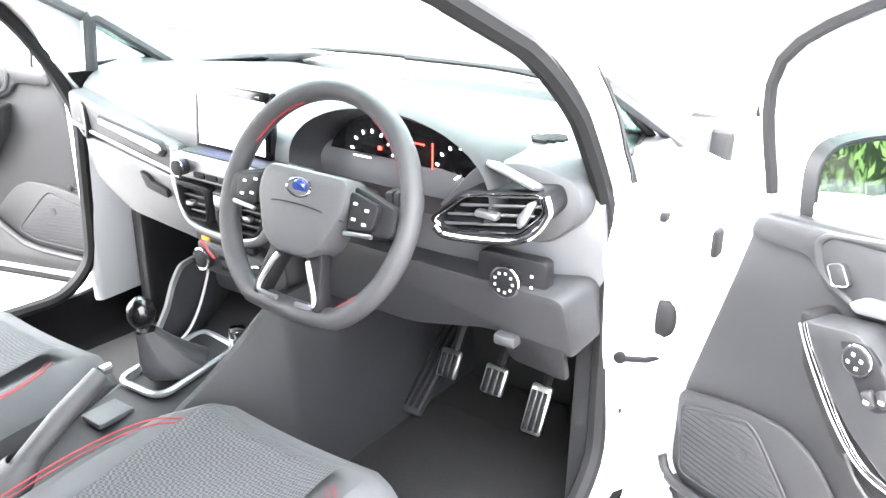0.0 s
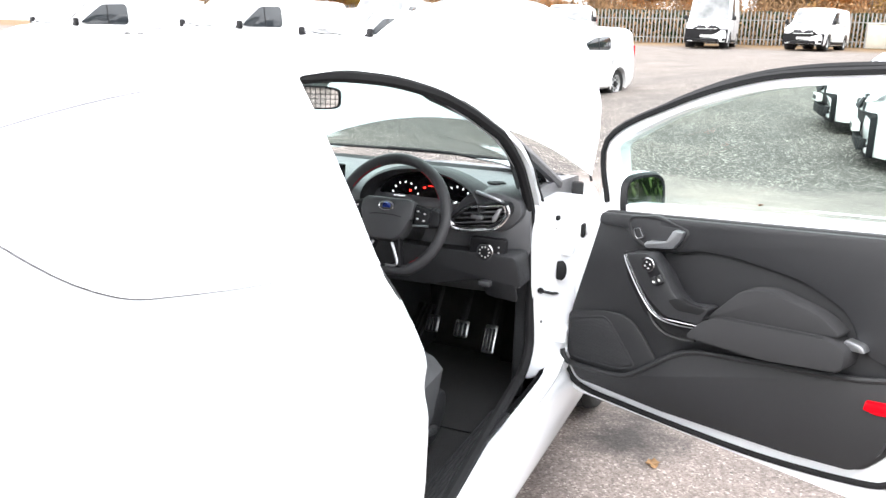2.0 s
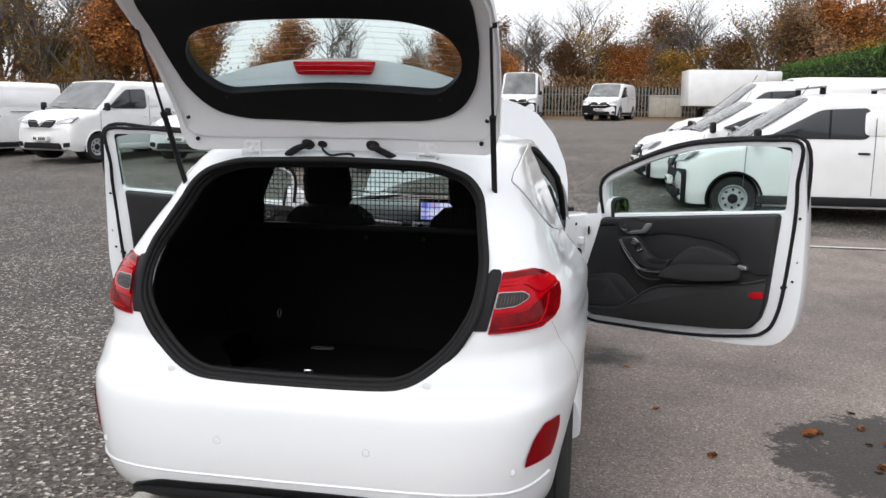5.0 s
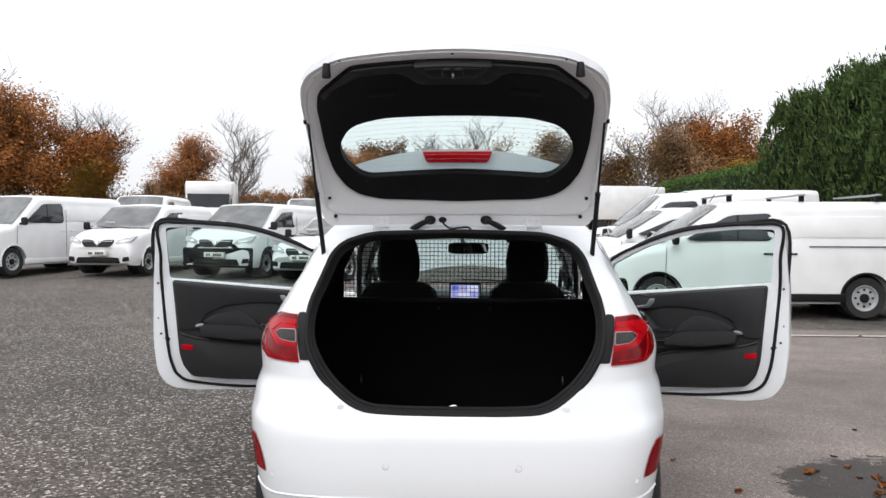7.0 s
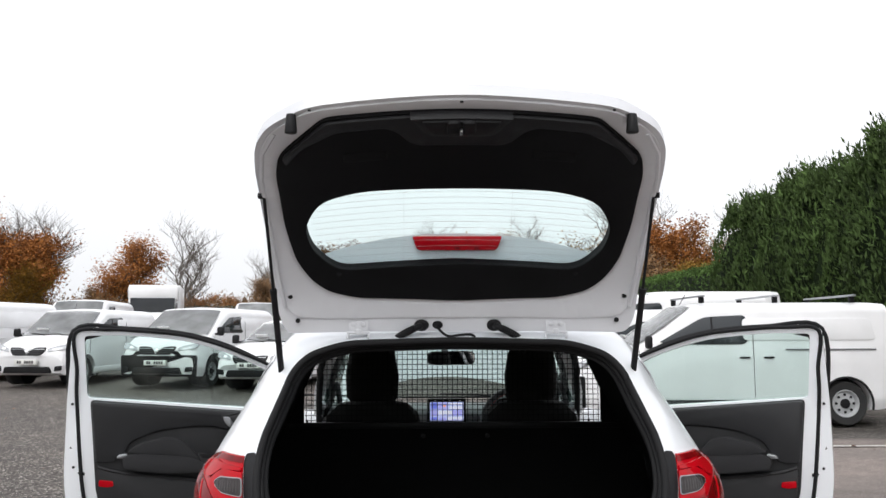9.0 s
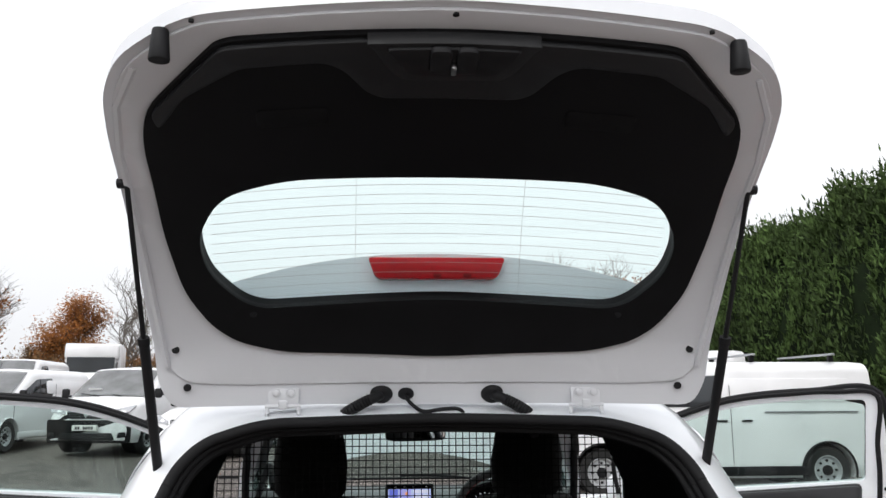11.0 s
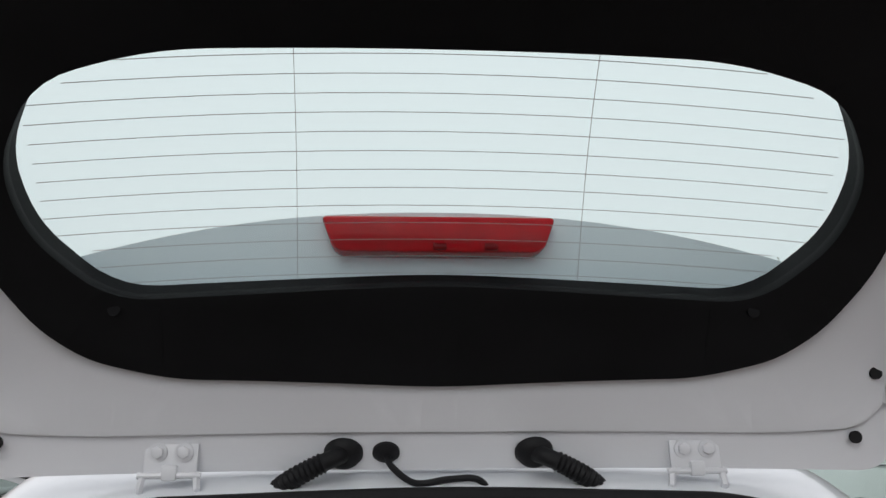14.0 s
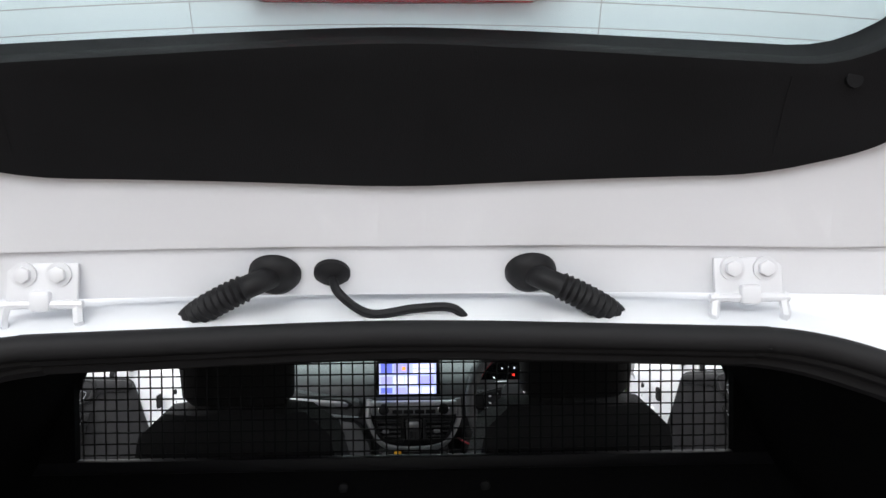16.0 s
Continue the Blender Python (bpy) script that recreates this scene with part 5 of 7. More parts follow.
SCREEN = glow("touch_screen_glow", (.50, .56, .92), .55)
screen = part("touch_screen", box((.204, .020, .130), (-.030, 2.530, .964), .006, Matrix.Rotation(radians(-4), 3, 'X')), BLACKGLOSS, dash, "lit touch screen on the dashboard")


def on_screen(x, z, w, h, material, d=.0122):
    m = Matrix.Translation((-.030, 2.530, .964)) @ Matrix.Rotation(radians(-4), 4, 'X')
    b = box((w, .0006, h), (x, -d, z))
    bmesh.ops.transform(b, matrix=m, verts=b.verts)
    part("screen_tile", b, material, screen)


on_screen(0, -.004, .178, .098, SCREEN, .0106)
TILES = [glow("tile_blue", (.16, .20, .72), .50), glow("tile_pale", (.78, .80, 1.0), .62), glow("tile_violet", (.42, .42, .92), .55), glow("tile_orange", (1.0, .35, .06), .8)]
TILE_ROWS = ((-.066, .026, .036, .034, 0), (-.019, .026, .05, .034, 2), (.05, .034, .066, .012, 1), (.05, .016, .066, .012, 1), (-.066, -.012, .036, .026, 2), (-.028, -.012, .032, .026, 1), (.01, -.012, .034, .026, 1), (.056, -.012, .05, .026, 2), (-.066, -.042, .036, .018, 0), (-.022, -.042, .036, .018, 2), (.022, -.042, .036, .018, 1), (.064, -.042, .036, .018, 1))
for x, z, w, h, k in TILE_ROWS:
    on_screen(x, z, w, h, TILES[k], .0112)
on_screen(-.012, .026, .011, .011, TILES[3], .0116)
for x in (-.06, -.02, .015, .07):
    on_screen(x, .053, .010, .0025, MARK, .0106)

for o in [stack, screen, climate, bridge_vent_l, bridge_vent_r, stack_base]:
    o.location.x = .02

# instrument cowl
cowl = part("instrument_cowl", loft([[(.352 + w * math.cos(a), y, .935 + h * max(math.sin(a), -.35)) for a in np.linspace(0, 2 * math.pi, 40, False)] for y, w, h in ((2.70, .19, .06), (2.60, .205, .105), (2.49, .21, .118), (2.475, .202, .110), (2.50, .190, .098), (2.555, .182, .090))]), TRIM, dash, "instrument cowl")
face = part("instrument_face", prism([(.352 + .180 * math.cos(a), .935 + .089 * max(math.sin(a), -.45)) for a in np.linspace(0, 2 * math.pi, 36, False)], 2.546, 2.552, lambda u, v, w: (u, w, v)), BLACKGLOSS, cowl)
LIT = glow("dial_markings", (.9, .95, 1.0), .8)
RED = glow("warning_red", (1.0, .03, .02), .9)
for cx, r in ((.268, .046), (.446, .046)):
    for i in range(11):
        a = radians(215 - i * 25)
        part("dial_mark", box((.006, .001, .003), (cx + r * math.cos(a), 2.5445, .942 + r * math.sin(a)), 0, Matrix.Rotation(-a, 3, 'Y')), LIT if i < 9 or cx > .4 else RED, face)
    a = radians(180 if cx < .4 else 215)
    part("dial_needle", tube([(cx, 2.543, .942), (cx + r * .86 * math.cos(a), 2.543, .942 + r * .86 * math.sin(a))], .0016, 5), LIT, face)
part("info_display", box((.075, .001, .070), (.357, 2.5448, .958), 0), mat("display_black", (.012, .008, .008), .2), face)
part("display_line", box((.03, .0008, .002), (.362, 2.5438, .982)), RED, face)
part("display_line", box((.002, .0008, .05), (.393, 2.5438, .962)), RED, face)
for x, z in ((.285, .962), (.30, .915), (.345, .912), (.44, .912), (.485, .918), (.335, .975)):
    part("warning_lamp", box((.007, .001, .006), (x, 2.5438, z)), RED if x < .36 or x > .5 else LIT, face)
cowl.location.x, face.location.x = .030, .010
# steering column side: stalks, light switch, speaker, lower panels
part("light_panel", prism(rounded([(-.056, -.026), (.056, -.03), (.056, .03), (-.056, .034)], .012, 3), -.008, .02, lambda u, v, w: (.605 + u, 2.520 + w + .15 * u, .813 + v), .004), BLACK, dash, "headlamp switch panel")
k = part("light_switch", cyl(.024, .022, (.601, 2.508, .805), 'Y', seg=28, bevel=.003), BLACK, dash, "round headlamp switch")
part("switch_ring", tube([(.601 + .0245 * math.cos(a), 2.500, .805 + .0245 * math.sin(a)) for a in np.linspace(0, 2 * math.pi, 28, False)], .0024, 6, True), CHROME, k)
for a in range(0, 360, 40):
    part("switch_mark", box((.004, .001, .004), (.601 + .016 * math.cos(radians(a)), 2.4965, .805 + .016 * math.sin(radians(a)))), MARK, k)
for x, z in ((.561, .818), (.561, .799), (.643, .822), (.643, .804)):
    part("switch_mark", box((.005, .001, .004), (x, 2.508, z)), MARK, dash)
for i in range(6):
    w = .036 - abs(i - 2.5) * .009
    part("speaker_slat", box((w * 1.9, .007, .006), (.560, 2.665 + i * .014, .9865 - i * .001), .001), RUBBER, dash)
part("knee_panel", prism(rounded([(.16, .80), (.70, .80), (.715, .69), (.56, .70), (.40, .66), (.16, .66)], .02, 3), 2.50, 2.66, lambda u, v, w: (u, w + .25 * (.8 - v), v), .012), TRIM, dash, "lower dashboard panel")
part("fuse_lid", prism(rounded([(.55, .765), (.69, .76), (.70, .645), (.60, .655)], .012, 3), 2.505, 2.52, lambda u, v, w: (u, w + .2 * (.8 - v), v), .004), CARD, dash)
part("bonnet_lever", box((.04, .03, .02), (.60, 2.52, .70), .006), SOFT, dash)
part("column_shroud", loft([[(.337 + .045 * math.cos(a), y, z + .045 * math.sin(a)) for a in np.linspace(0, 2 * math.pi, 18, False)] for y, z in ((2.41, .895), (2.58, .83))]), TRIM, dash)
for s, x in ((1, .437), (-1, .237)):
    st = part("column_stalk", tube([(.337 + s * .04, 2.45, .895), (x, 2.455, .915)], lambda t: .010, 10), BLACK, dash, "column stalk")
    part("stalk_end", box((.06, .03, .034), (x + s * .012, 2.45, .917), .008), SOFT, st)
    for j in range(3):
        part("stalk_rib", box((.003, .031, .035), (x + s * (.0 + j * .012), 2.45, .917), .001), BLACK, st)

# steering wheel
LEATHER = mat("black_leather", (0.035, 0.035, 0.038), 0.45, vary=0.15, scale=20, bump=0.5, bump_scale=900)
REDSTITCH = mat("red_stitching", (0.24, 0.02, 0.028), 0.8, vary=0.2, scale=60)
dash.location.y = -.055
WC = Matrix.Translation((.352, 2.298, .918)) @ Matrix.Rotation(radians(-22), 4, 'X')


def wheel_put(name, bm, material, parent, label=""):
    bmesh.ops.transform(bm, matrix=WC, verts=bm.verts)
    return part(name, bm, material, parent, label)


rim_pts = []
for i in range(64):
    a = 2 * math.pi * i / 64 - math.pi / 2
    x, z = .176 * math.cos(a), .176 * math.sin(a)
    rim_pts.append((x, 0.0, max(z, -.150 - .010 * math.cos(x / .12 * math.pi / 2))))
wheel = wheel_put("steering_wheel", tube(rim_pts, .0165, 12, True, flat=1.05), LEATHER, car, "flat-bottomed leather steering wheel")
for rng in (range(36, 44), range(20, 28), range(6, 9), range(55, 58)):
    wheel_put("rim_stitch", tube([(p[0] * .913, -.004, p[2] * .913) for p in (rim_pts[i] for i in rng)], .0022, 5), REDSTITCH, wheel)
hub = wheel_put("airbag_cover", prism(rounded([(-.082, .050), (.082, .050), (.090, .01), (.058, -.062), (.03, -.078), (-.03, -.078), (-.058, -.062), (-.090, .01)], .025, 4), -.042, .02, lambda u, v, w: (u, w + .10 * (u * u + v * v) * 4, v), .012), SOFT, wheel, "steering wheel airbag cover")
wheel_put("badge", lathe_y(Vector((0, -.040, .022)), [(.012, -.003), (.013, .0), (.013, .004)]), BLUEMARK, wheel)
for o in [wheel.children[-1]]:
    for v in o.data.vertices:
        v.co.x = .352 + (v.co.x - .352) * 1.75
wheel_put("badge_rim", tube([(.0235 * math.cos(a), -.0425, .022 + .0132 * math.sin(a)) for a in np.linspace(0, 2 * math.pi, 28, False)], .0018, 5, True), CHROME, wheel)
wheel_put("airbag_line", tube(smooth_path([(-.085, -.030, -.012), (-.04, -.041, -.004), (0, -.043, -.002), (.04, -.041, -.004), (.085, -.030, -.012)], 5), .0014, 4), RUBBER, wheel)
for s in (-1, 1):
    wheel_put("spoke", prism(rounded([(s * .078, .045), (s * .165, .022), (s * .165, -.02), (s * .082, -.03)], .012, 3), -.018, .012, lambda u, v, w: (u, w, v), .006), BLACK, wheel)
    pad = wheel_put("switch_pad", prism(rounded([(s * .085, .035), (s * .14, .022), (s * .135, -.016), (s * .092, -.022)], .008, 3), -.030, -.015, lambda u, v, w: (u, w, v), .004), BLACK, wheel)
    for dx, dz in ((.100, .018), (.122, .012), (.102, -.004), (.122, -.008)):
        wheel_put("switch_mark", box((.007, .001, .004), (s * dx, -.0310, dz)), MARK, pad)
    wheel_put("pad_trim", tube([(s * .09, -.030, -.026), (s * .138, -.028, -.022)], .0035, 6), SATIN, pad)
    wheel_put("lower_spoke", prism(rounded([(s * .022, -.070), (s * .050, -.062), (s * .070, -.150), (s * .052, -.152)], .008, 3), -.020, .008, lambda u, v, w: (u, w, v), .004), BLACK, wheel)
    wheel_put("spoke_insert", tube(smooth_path([(s * .030, -.021, -.082), (s * .040, -.022, -.10), (s * .056, -.018, -.142), (s * .02, -.016, -.148)], 5), .0045, 6), SATIN, wheel, "satin silver spoke insert")

# pedals and footrest
for x, y, z, w, h in ((.308, 2.735, .435, .050, .062), (.418, 2.74, .43, .054, .062), (.540, 2.70, .425, .046, .10)):
    rot = Matrix.Rotation(radians(-28), 3, 'X')
    ped = part("pedal", box((w, .012, h), (x, y, z), .006, rot), STEEL, car, "metal-faced pedal")
    for i in range(3):
        part("pedal_grip", box((w * .18, .004, h * .8), (x + (i - 1) * w * .28, y - .008, z), .001, rot), BLACK, ped)
    part("pedal_arm", tube([(x, y + .01, z), (x + .01, y + .06, z + .12), (x + .01, y + .03, z + .24)], .010, 6), BLACK, ped)
rest = part("footrest", box((.075, .26, .02), (.19, 2.84, .35), .006, Matrix.Rotation(radians(38), 3, 'X')), TRIM, car, "ribbed footrest")
for i in range(4):
    part("footrest_rib", box((.008, .24, .006), (.165 + i * .017, 2.832, .361), .002, Matrix.Rotation(radians(38), 3, 'X')), RUBBER, rest)

# centre console
console = part("centre_console", loft([[(x * w, y, z) for x, z in ((-1, .25), (-1, h - .03), (-.85, h), (.85, h), (1, h - .03), (1, .25))] for y, w, h in ((1.60, .085, .44), (2.05, .084, .47), (2.2, .084, .50), (2.42, .10, .535), (2.50, .12, .575), (2.66, .13, .60), (3.04, .13, .59))]), BLACK, car, "dark centre console")
RAIL = [(2.00, .090, .455), (2.12, .090, .478), (2.20, .090, .500), (2.25, .092, .520), (2.29, .103, .550), (2.345, .120, .598), (2.39, .140, .648), (2.44, .150, .668), (2.60, .152, .66), (3.04, .155, .60)]
for s in (1, -1):
    part("console_side", outward(loft([[(s * (w + .035), y, .25), (s * (w + .012), y, .25 + (h - .25) * .5), (s * w, y, h - .012), (s * (w - .005), y, h - .002), (s * (w - .014), y, h), (s * (w - .022), y, h - .006), (s * (w - .024), y, .25)] for y, w, h in [smooth_path(RAIL, 4)[i] for i in range(len(smooth_path(RAIL, 4)))]])), TRIM, console, "raised side of the console")
GX = -.042
part("gaiter_frame", tube([(u + GX, v - .03, .512 + (v - 2.25) * .10) for u, v in rounded([(-.042, 2.235), (.074, 2.242), (.072, 2.43), (-.040, 2.44)], .03, 5)], .007, 8, True), SATIN, console, "satin frame round the gear gaiter")
part("gear_gaiter", loft([[(-.026 + r * math.cos(a) * (1 + .14 * math.sin(5 * a)), 2.312 - k * .018 + r * 1.25 * math.sin(a) * (1 + .12 * math.cos(4 * a)), z) for a in np.linspace(0, 2 * math.pi, 32, False)] for k, (r, z) in enumerate(((.054, .515), (.050, .532), (.040, .555), (.027, .585), (.016, .618)))], True, False), LEATHER, console, "leather gear gaiter with red stitching")
part("gaiter_stitch", tube(smooth_path([(GX, 2.255, .525), (GX + .004, 2.245, .555), (GX + .01, 2.225, .60)], 5), .002, 5), REDSTITCH, console)
part("gear_stem", cyl(.011, .05, (-.026, 2.235, .615), 'Z', seg=14), CHROME, console)
kn = bmesh.new()
bmesh.ops.create_uvsphere(kn, u_segments=24, v_segments=14, radius=.025)
bmesh.ops.transform(kn, matrix=Matrix.Translation((-.026, 2.235, .655)) @ Matrix.Diagonal((1, 1.05, 1.25, 1)), verts=kn.verts)
part("gear_knob", kn, BLACKGLOSS, console, "glossy black gear knob")
part("console_knob", cyl(.018, .025, (.01, 2.42, .548), 'Z', seg=20, bevel=.004), CHROME, console)
part("console_rib", box((.056, .07, .012), (-.022, 2.14, .494), .003), SOFT, console)
hb = part("handbrake", tube([(.055, 1.86, .475), (.052, 1.95, .535), (.046, 2.02, .575), (.042, 2.10, .615)], lambda t: .016 + .003 * math.sin(t * 3.1), 14), LEATHER, console, "leather handbrake lever")
part("handbrake_button", cyl(.009, .018, (.041, 2.110, .620), 'Y', seg=12), CHROME, hb)
part("handbrake_boot", loft([[(.055 + r * math.cos(a), y + r * 1.4 * math.sin(a), z) for a in np.linspace(0, 2 * math.pi, 20, False)] for r, y, z in ((.055, 1.86, .47), (.045, 1.885, .50), (.032, 1.93, .535), (.024, 1.955, .55))], True, False), LEATHER, hb)
CABLEW = mat("white_cable", (0.55, 0.54, 0.52), 0.5, vary=0.05)
part("charging_cable", tube(smooth_path([(-.115, 2.47, .70), (-.118, 2.46, .62), (-.09, 2.38, .54), (-.10, 2.28, .50), (-.105, 2.15, .46)], 8), .003, 6), CABLEW, car, "thin white charging cable")

# ---- seats ----
WEAVE = mat("grey_weave", (0.14, 0.142, 0.15), 0.9, vary=0.1, scale=20)


def weave_nodes():
    nt = WEAVE.node_tree
    tc = nt.nodes.new("ShaderNodeTexCoord")
    ck = nt.nodes.new("ShaderNodeTexChecker")
    ck.inputs["Scale"].default_value = 240
    ck.inputs["Color1"].default_value = (.135, .137, .145, 1)
    ck.inputs["Color2"].default_value = (.07, .071, .075, 1)
    mp = nt.nodes.new("ShaderNodeMapping")
    mp.inputs["Rotation"].default_value = (0.1, 0.2, .78)
    nt.links.new(tc.outputs["Object"], mp.inputs[0])
    nt.links.new(mp.outputs[0], ck.inputs["Vector"])
    nt.links.new(ck.outputs["Color"], nt.nodes["Principled BSDF"].inputs["Base Color"])
    bp = nt.nodes.new("ShaderNodeBump")
    bp.inputs["Strength"].default_value = .5
    bp.inputs["Distance"].default_value = .002
    nt.links.new(ck.outputs["Fac"], bp.inputs["Height"])
    nt.links.new(bp.outputs[0], nt.nodes["Principled BSDF"].inputs["Normal"])


weave_nodes()
SEATCLOTH = mat("charcoal_seat_cloth", (0.068, 0.069, 0.074), 0.85, vary=0.12, scale=25, bump=0.6, bump_scale=800)

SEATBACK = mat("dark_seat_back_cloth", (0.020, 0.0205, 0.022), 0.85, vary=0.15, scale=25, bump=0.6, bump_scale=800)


def cushion_rings(x0, spec):
    """Rounded sections (y, half width, top, bottom, dish)."""
    rings = []
    for y, w, top, bot, dish in spec:
        ring = []
        for i in range(17):
            k = -1 + 2 * i / 16
            ring.append((x0 + k * w, y, top - dish * (1 - min(1, abs(k) * 1.35) ** 2) - .045 * max(0, abs(k) - .82) / .18))
        for i in range(9):
            k = 1 - 2 * i / 8
            ring.append((x0 + k * w * .94, y, bot))
        rings.append(ring)
    return rings


def build_seat(x0, dy, side):
    seat = thing_part("front_seat", x0, "grey cloth sports seat with red stitching")
    cu = part("seat_cushion", loft(cushion_rings(x0, [(1.72 + dy, .225, .50, .36, .02), (1.80 + dy, .252, .530, .35, .045), (2.0 + dy, .254, .548, .34, .053), (2.15 + dy, .246, .553, .36, .036), (2.225 + dy, .230, .541, .40, .018), (2.262 + dy, .212, .520, .43, .008), (2.275 + dy, .175, .495, .45, .002)])), SEATCLOTH, seat, "charcoal seat cushion")
    part("seat_panel", grid(lambda u, v: (x0 + (u - .5) * (.30 - .01 * v), 1.75 + dy + v * .46, .479 + .075 * v + .006 * math.sin(math.pi * v) - max(0, v - .93) * .25 + (abs(u - .5) * 2) ** 3 * .012 + .006), 10, 16, thick=.012), WEAVE, seat, "woven grey centre panel")
    for s in (-1, 1):
        line = smooth_path([(.212, 1.76, .538), (.219, 1.95, .552), (.212, 2.06, .556), (.192, 2.125, .5555), (.150, 2.172, .546)], 6)
        for d, r in ((0, .0013), (-.009, .0011)):
            part("seat_stitch", tube([(x0 + s * (x + d), y + dy + d * .6, z - .0005 - d * d * 40) for x, y, z in line], r, 4), REDSTITCH, seat)
    lean = math.tan(radians(14))
    rings = []
    for z, w, front, back in ((.46, .20, .02, .16), (.56, .225, .0, .17), (.75, .225, .0, .165), (.93, .215, .02, .155), (1.04, .19, .045, .14), (1.085, .14, .06, .125), (1.095, .08, .07, .115)):
        ring = []
        yb = 1.75 + dy - (z - .46) * lean
        for i in range(13):
            k = -1 + 2 * i / 12
            ring.append((x0 + k * w, yb - front + .055 * max(0, abs(k) - .55) / .45, z))
        for i in range(9):
            k = 1 - 2 * i / 8
            ring.append((x0 + k * w * .96, yb - back + .03 * k * k, z))
        rings.append(ring)
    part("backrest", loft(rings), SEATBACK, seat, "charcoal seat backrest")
    part("backrest_panel", grid(lambda u, v: (x0 + (u - .5) * .27, 1.756 + dy - (.08 + v * .5) * lean - (.015 * v), .54 + v * .50), 8, 8, thick=.010), WEAVE, seat)
    hz = []
    for z, w, d in ((1.09, .090, .035), (1.11, .108, .048), (1.20, .112, .055), (1.275, .100, .052), (1.305, .092, .044), (1.318, .074, .026)):
        yb = 1.55 + dy - (z - 1.1) * lean * .7
        hz.append([(x0 + w * math.cos(a) * max(abs(math.cos(a)), 1e-6) ** -.5, yb + d * math.sin(a) * max(abs(math.sin(a)), 1e-6) ** -.3, z) for a in np.linspace(.001, 2 * math.pi + .001, 24, False)])
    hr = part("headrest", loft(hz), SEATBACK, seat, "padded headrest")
    for s in (-1, 1):
        part("headrest_post", cyl(.006, .08, (x0 + s * .055, 1.565 + dy, 1.08), 'Z', seg=10), CHROME, hr)
    part("seat_base", prism(rounded([(1.72 + dy, .27), (2.22 + dy, .27), (2.29 + dy, .36), (2.27 + dy, .42), (1.9 + dy, .42), (1.72 + dy, .44)], .03, 3), x0 - .225, x0 + .225, lambda u, v, w: (w, u, v), .015), TRIM, seat, "black plastic seat base")
    part("seat_lever", box((.02, .20, .028), (x0 + side * .24, 2.06 + dy, .36), .008, Matrix.Rotation(radians(-14), 3, 'X')), SOFT, seat)
    part("seat_dial", cyl(.034, .03, (x0 + side * .24, 1.80 + dy, .42), 'X', seg=20, bevel=.006), SOFT, seat)
    bk = part("belt_buckle", box((.028, .05, .09), (x0 - side * .25, 1.86 + dy, .50), .006), BLACK, seat, "seat belt buckle")
    part("buckle_button", box((.022, .04, .012), (x0 - side * .25, 1.862 + dy, .548), .003), mat("buckle_red", (.55, .05, .03), .4), bk)
    return seat


def thing_part(name, x, label):
    ob = new(name)
    ob.parent = car
    ob["label"] = label
    return ob


build_seat(.335, 0, 1)
build_seat(-.335, -.03, -1)

# rear-view mirror
rv = part("rear_view_mirror", loft([[(.035 + w * math.cos(a) * max(abs(math.cos(a)), 1e-6) ** -.6, y, 1.243 + h * math.sin(a) * max(abs(math.sin(a)), 1e-6) ** -.6) for a in np.linspace(.001, 2 * math.pi + .001, 28, False)] for y, w, h in ((2.385, .09, .02), (2.365, .125, .034), (2.345, .128, .036), (2.341, .124, .032))]), BLACK, car, "black rear-view mirror")
part("mirror_face", prism([(.035 + .122 * math.cos(a) * max(abs(math.cos(a)), 1e-6) ** -.6, 1.243 + .030 * math.sin(a) * max(abs(math.sin(a)), 1e-6) ** -.6) for a in np.linspace(.001, 2 * math.pi + .001, 28, False)], 2.3395, 2.3415, lambda u, v, w: (u, w, v)), MIRROR, rv)
part("mirror_stem", tube([(.035, 2.38, 1.245), (.03, 2.44, 1.262), (.02, 2.47, 1.30)], .014, 8), TRIM, rv)

c = Matrix.Translation((.035, 2.345, 1.243))
rv.matrix_local = Matrix.Translation((-.022, 0, .004)) @ c @ Matrix.Rotation(radians(14), 4, 'Z') @ c.inverted()


# ---- parked vans and cars ----
PLATE = mat("number_plate_white", (0.75, 0.75, 0.72), 0.5, vary=0.05)
PLATEBAR = mat("number_plate_bars", (0.03, 0.03, 0.03), 0.6, vary=0.05)
HEADLAMP = mat("headlamp_glass", (0.45, 0.46, 0.48), 0.1, 0.3, vary=0.3, scale=14, coat=1.0)
HUBGREY = mat("silver_wheel_paint", (0.42, 0.43, 0.44), 0.4, vary=0.1, scale=10)
# pale grey base paints the overcast sky's reflection into the vans' windscreens
SKYGLASS = mat("windscreen_glass", (0.30, 0.31, 0.315), 0.06, vary=0.45, scale=1.6, spec=1.0, coat=1.0)


def section(w, z0, z1, tumble, r=.10):
    """Half cross-section of a van body from the sill to the roof's middle: (x, z)."""
    return rounded([(w * .94, z0), (w, z0 + .16), (w, z0 + (z1 - z0) * .48), (w * (1 - tumble), z1 - .10), (w * (1 - tumble) - .12, z1), (0, z1 + .03)], [0, .05, .12, .08, .08, 0], 3, closed=False)


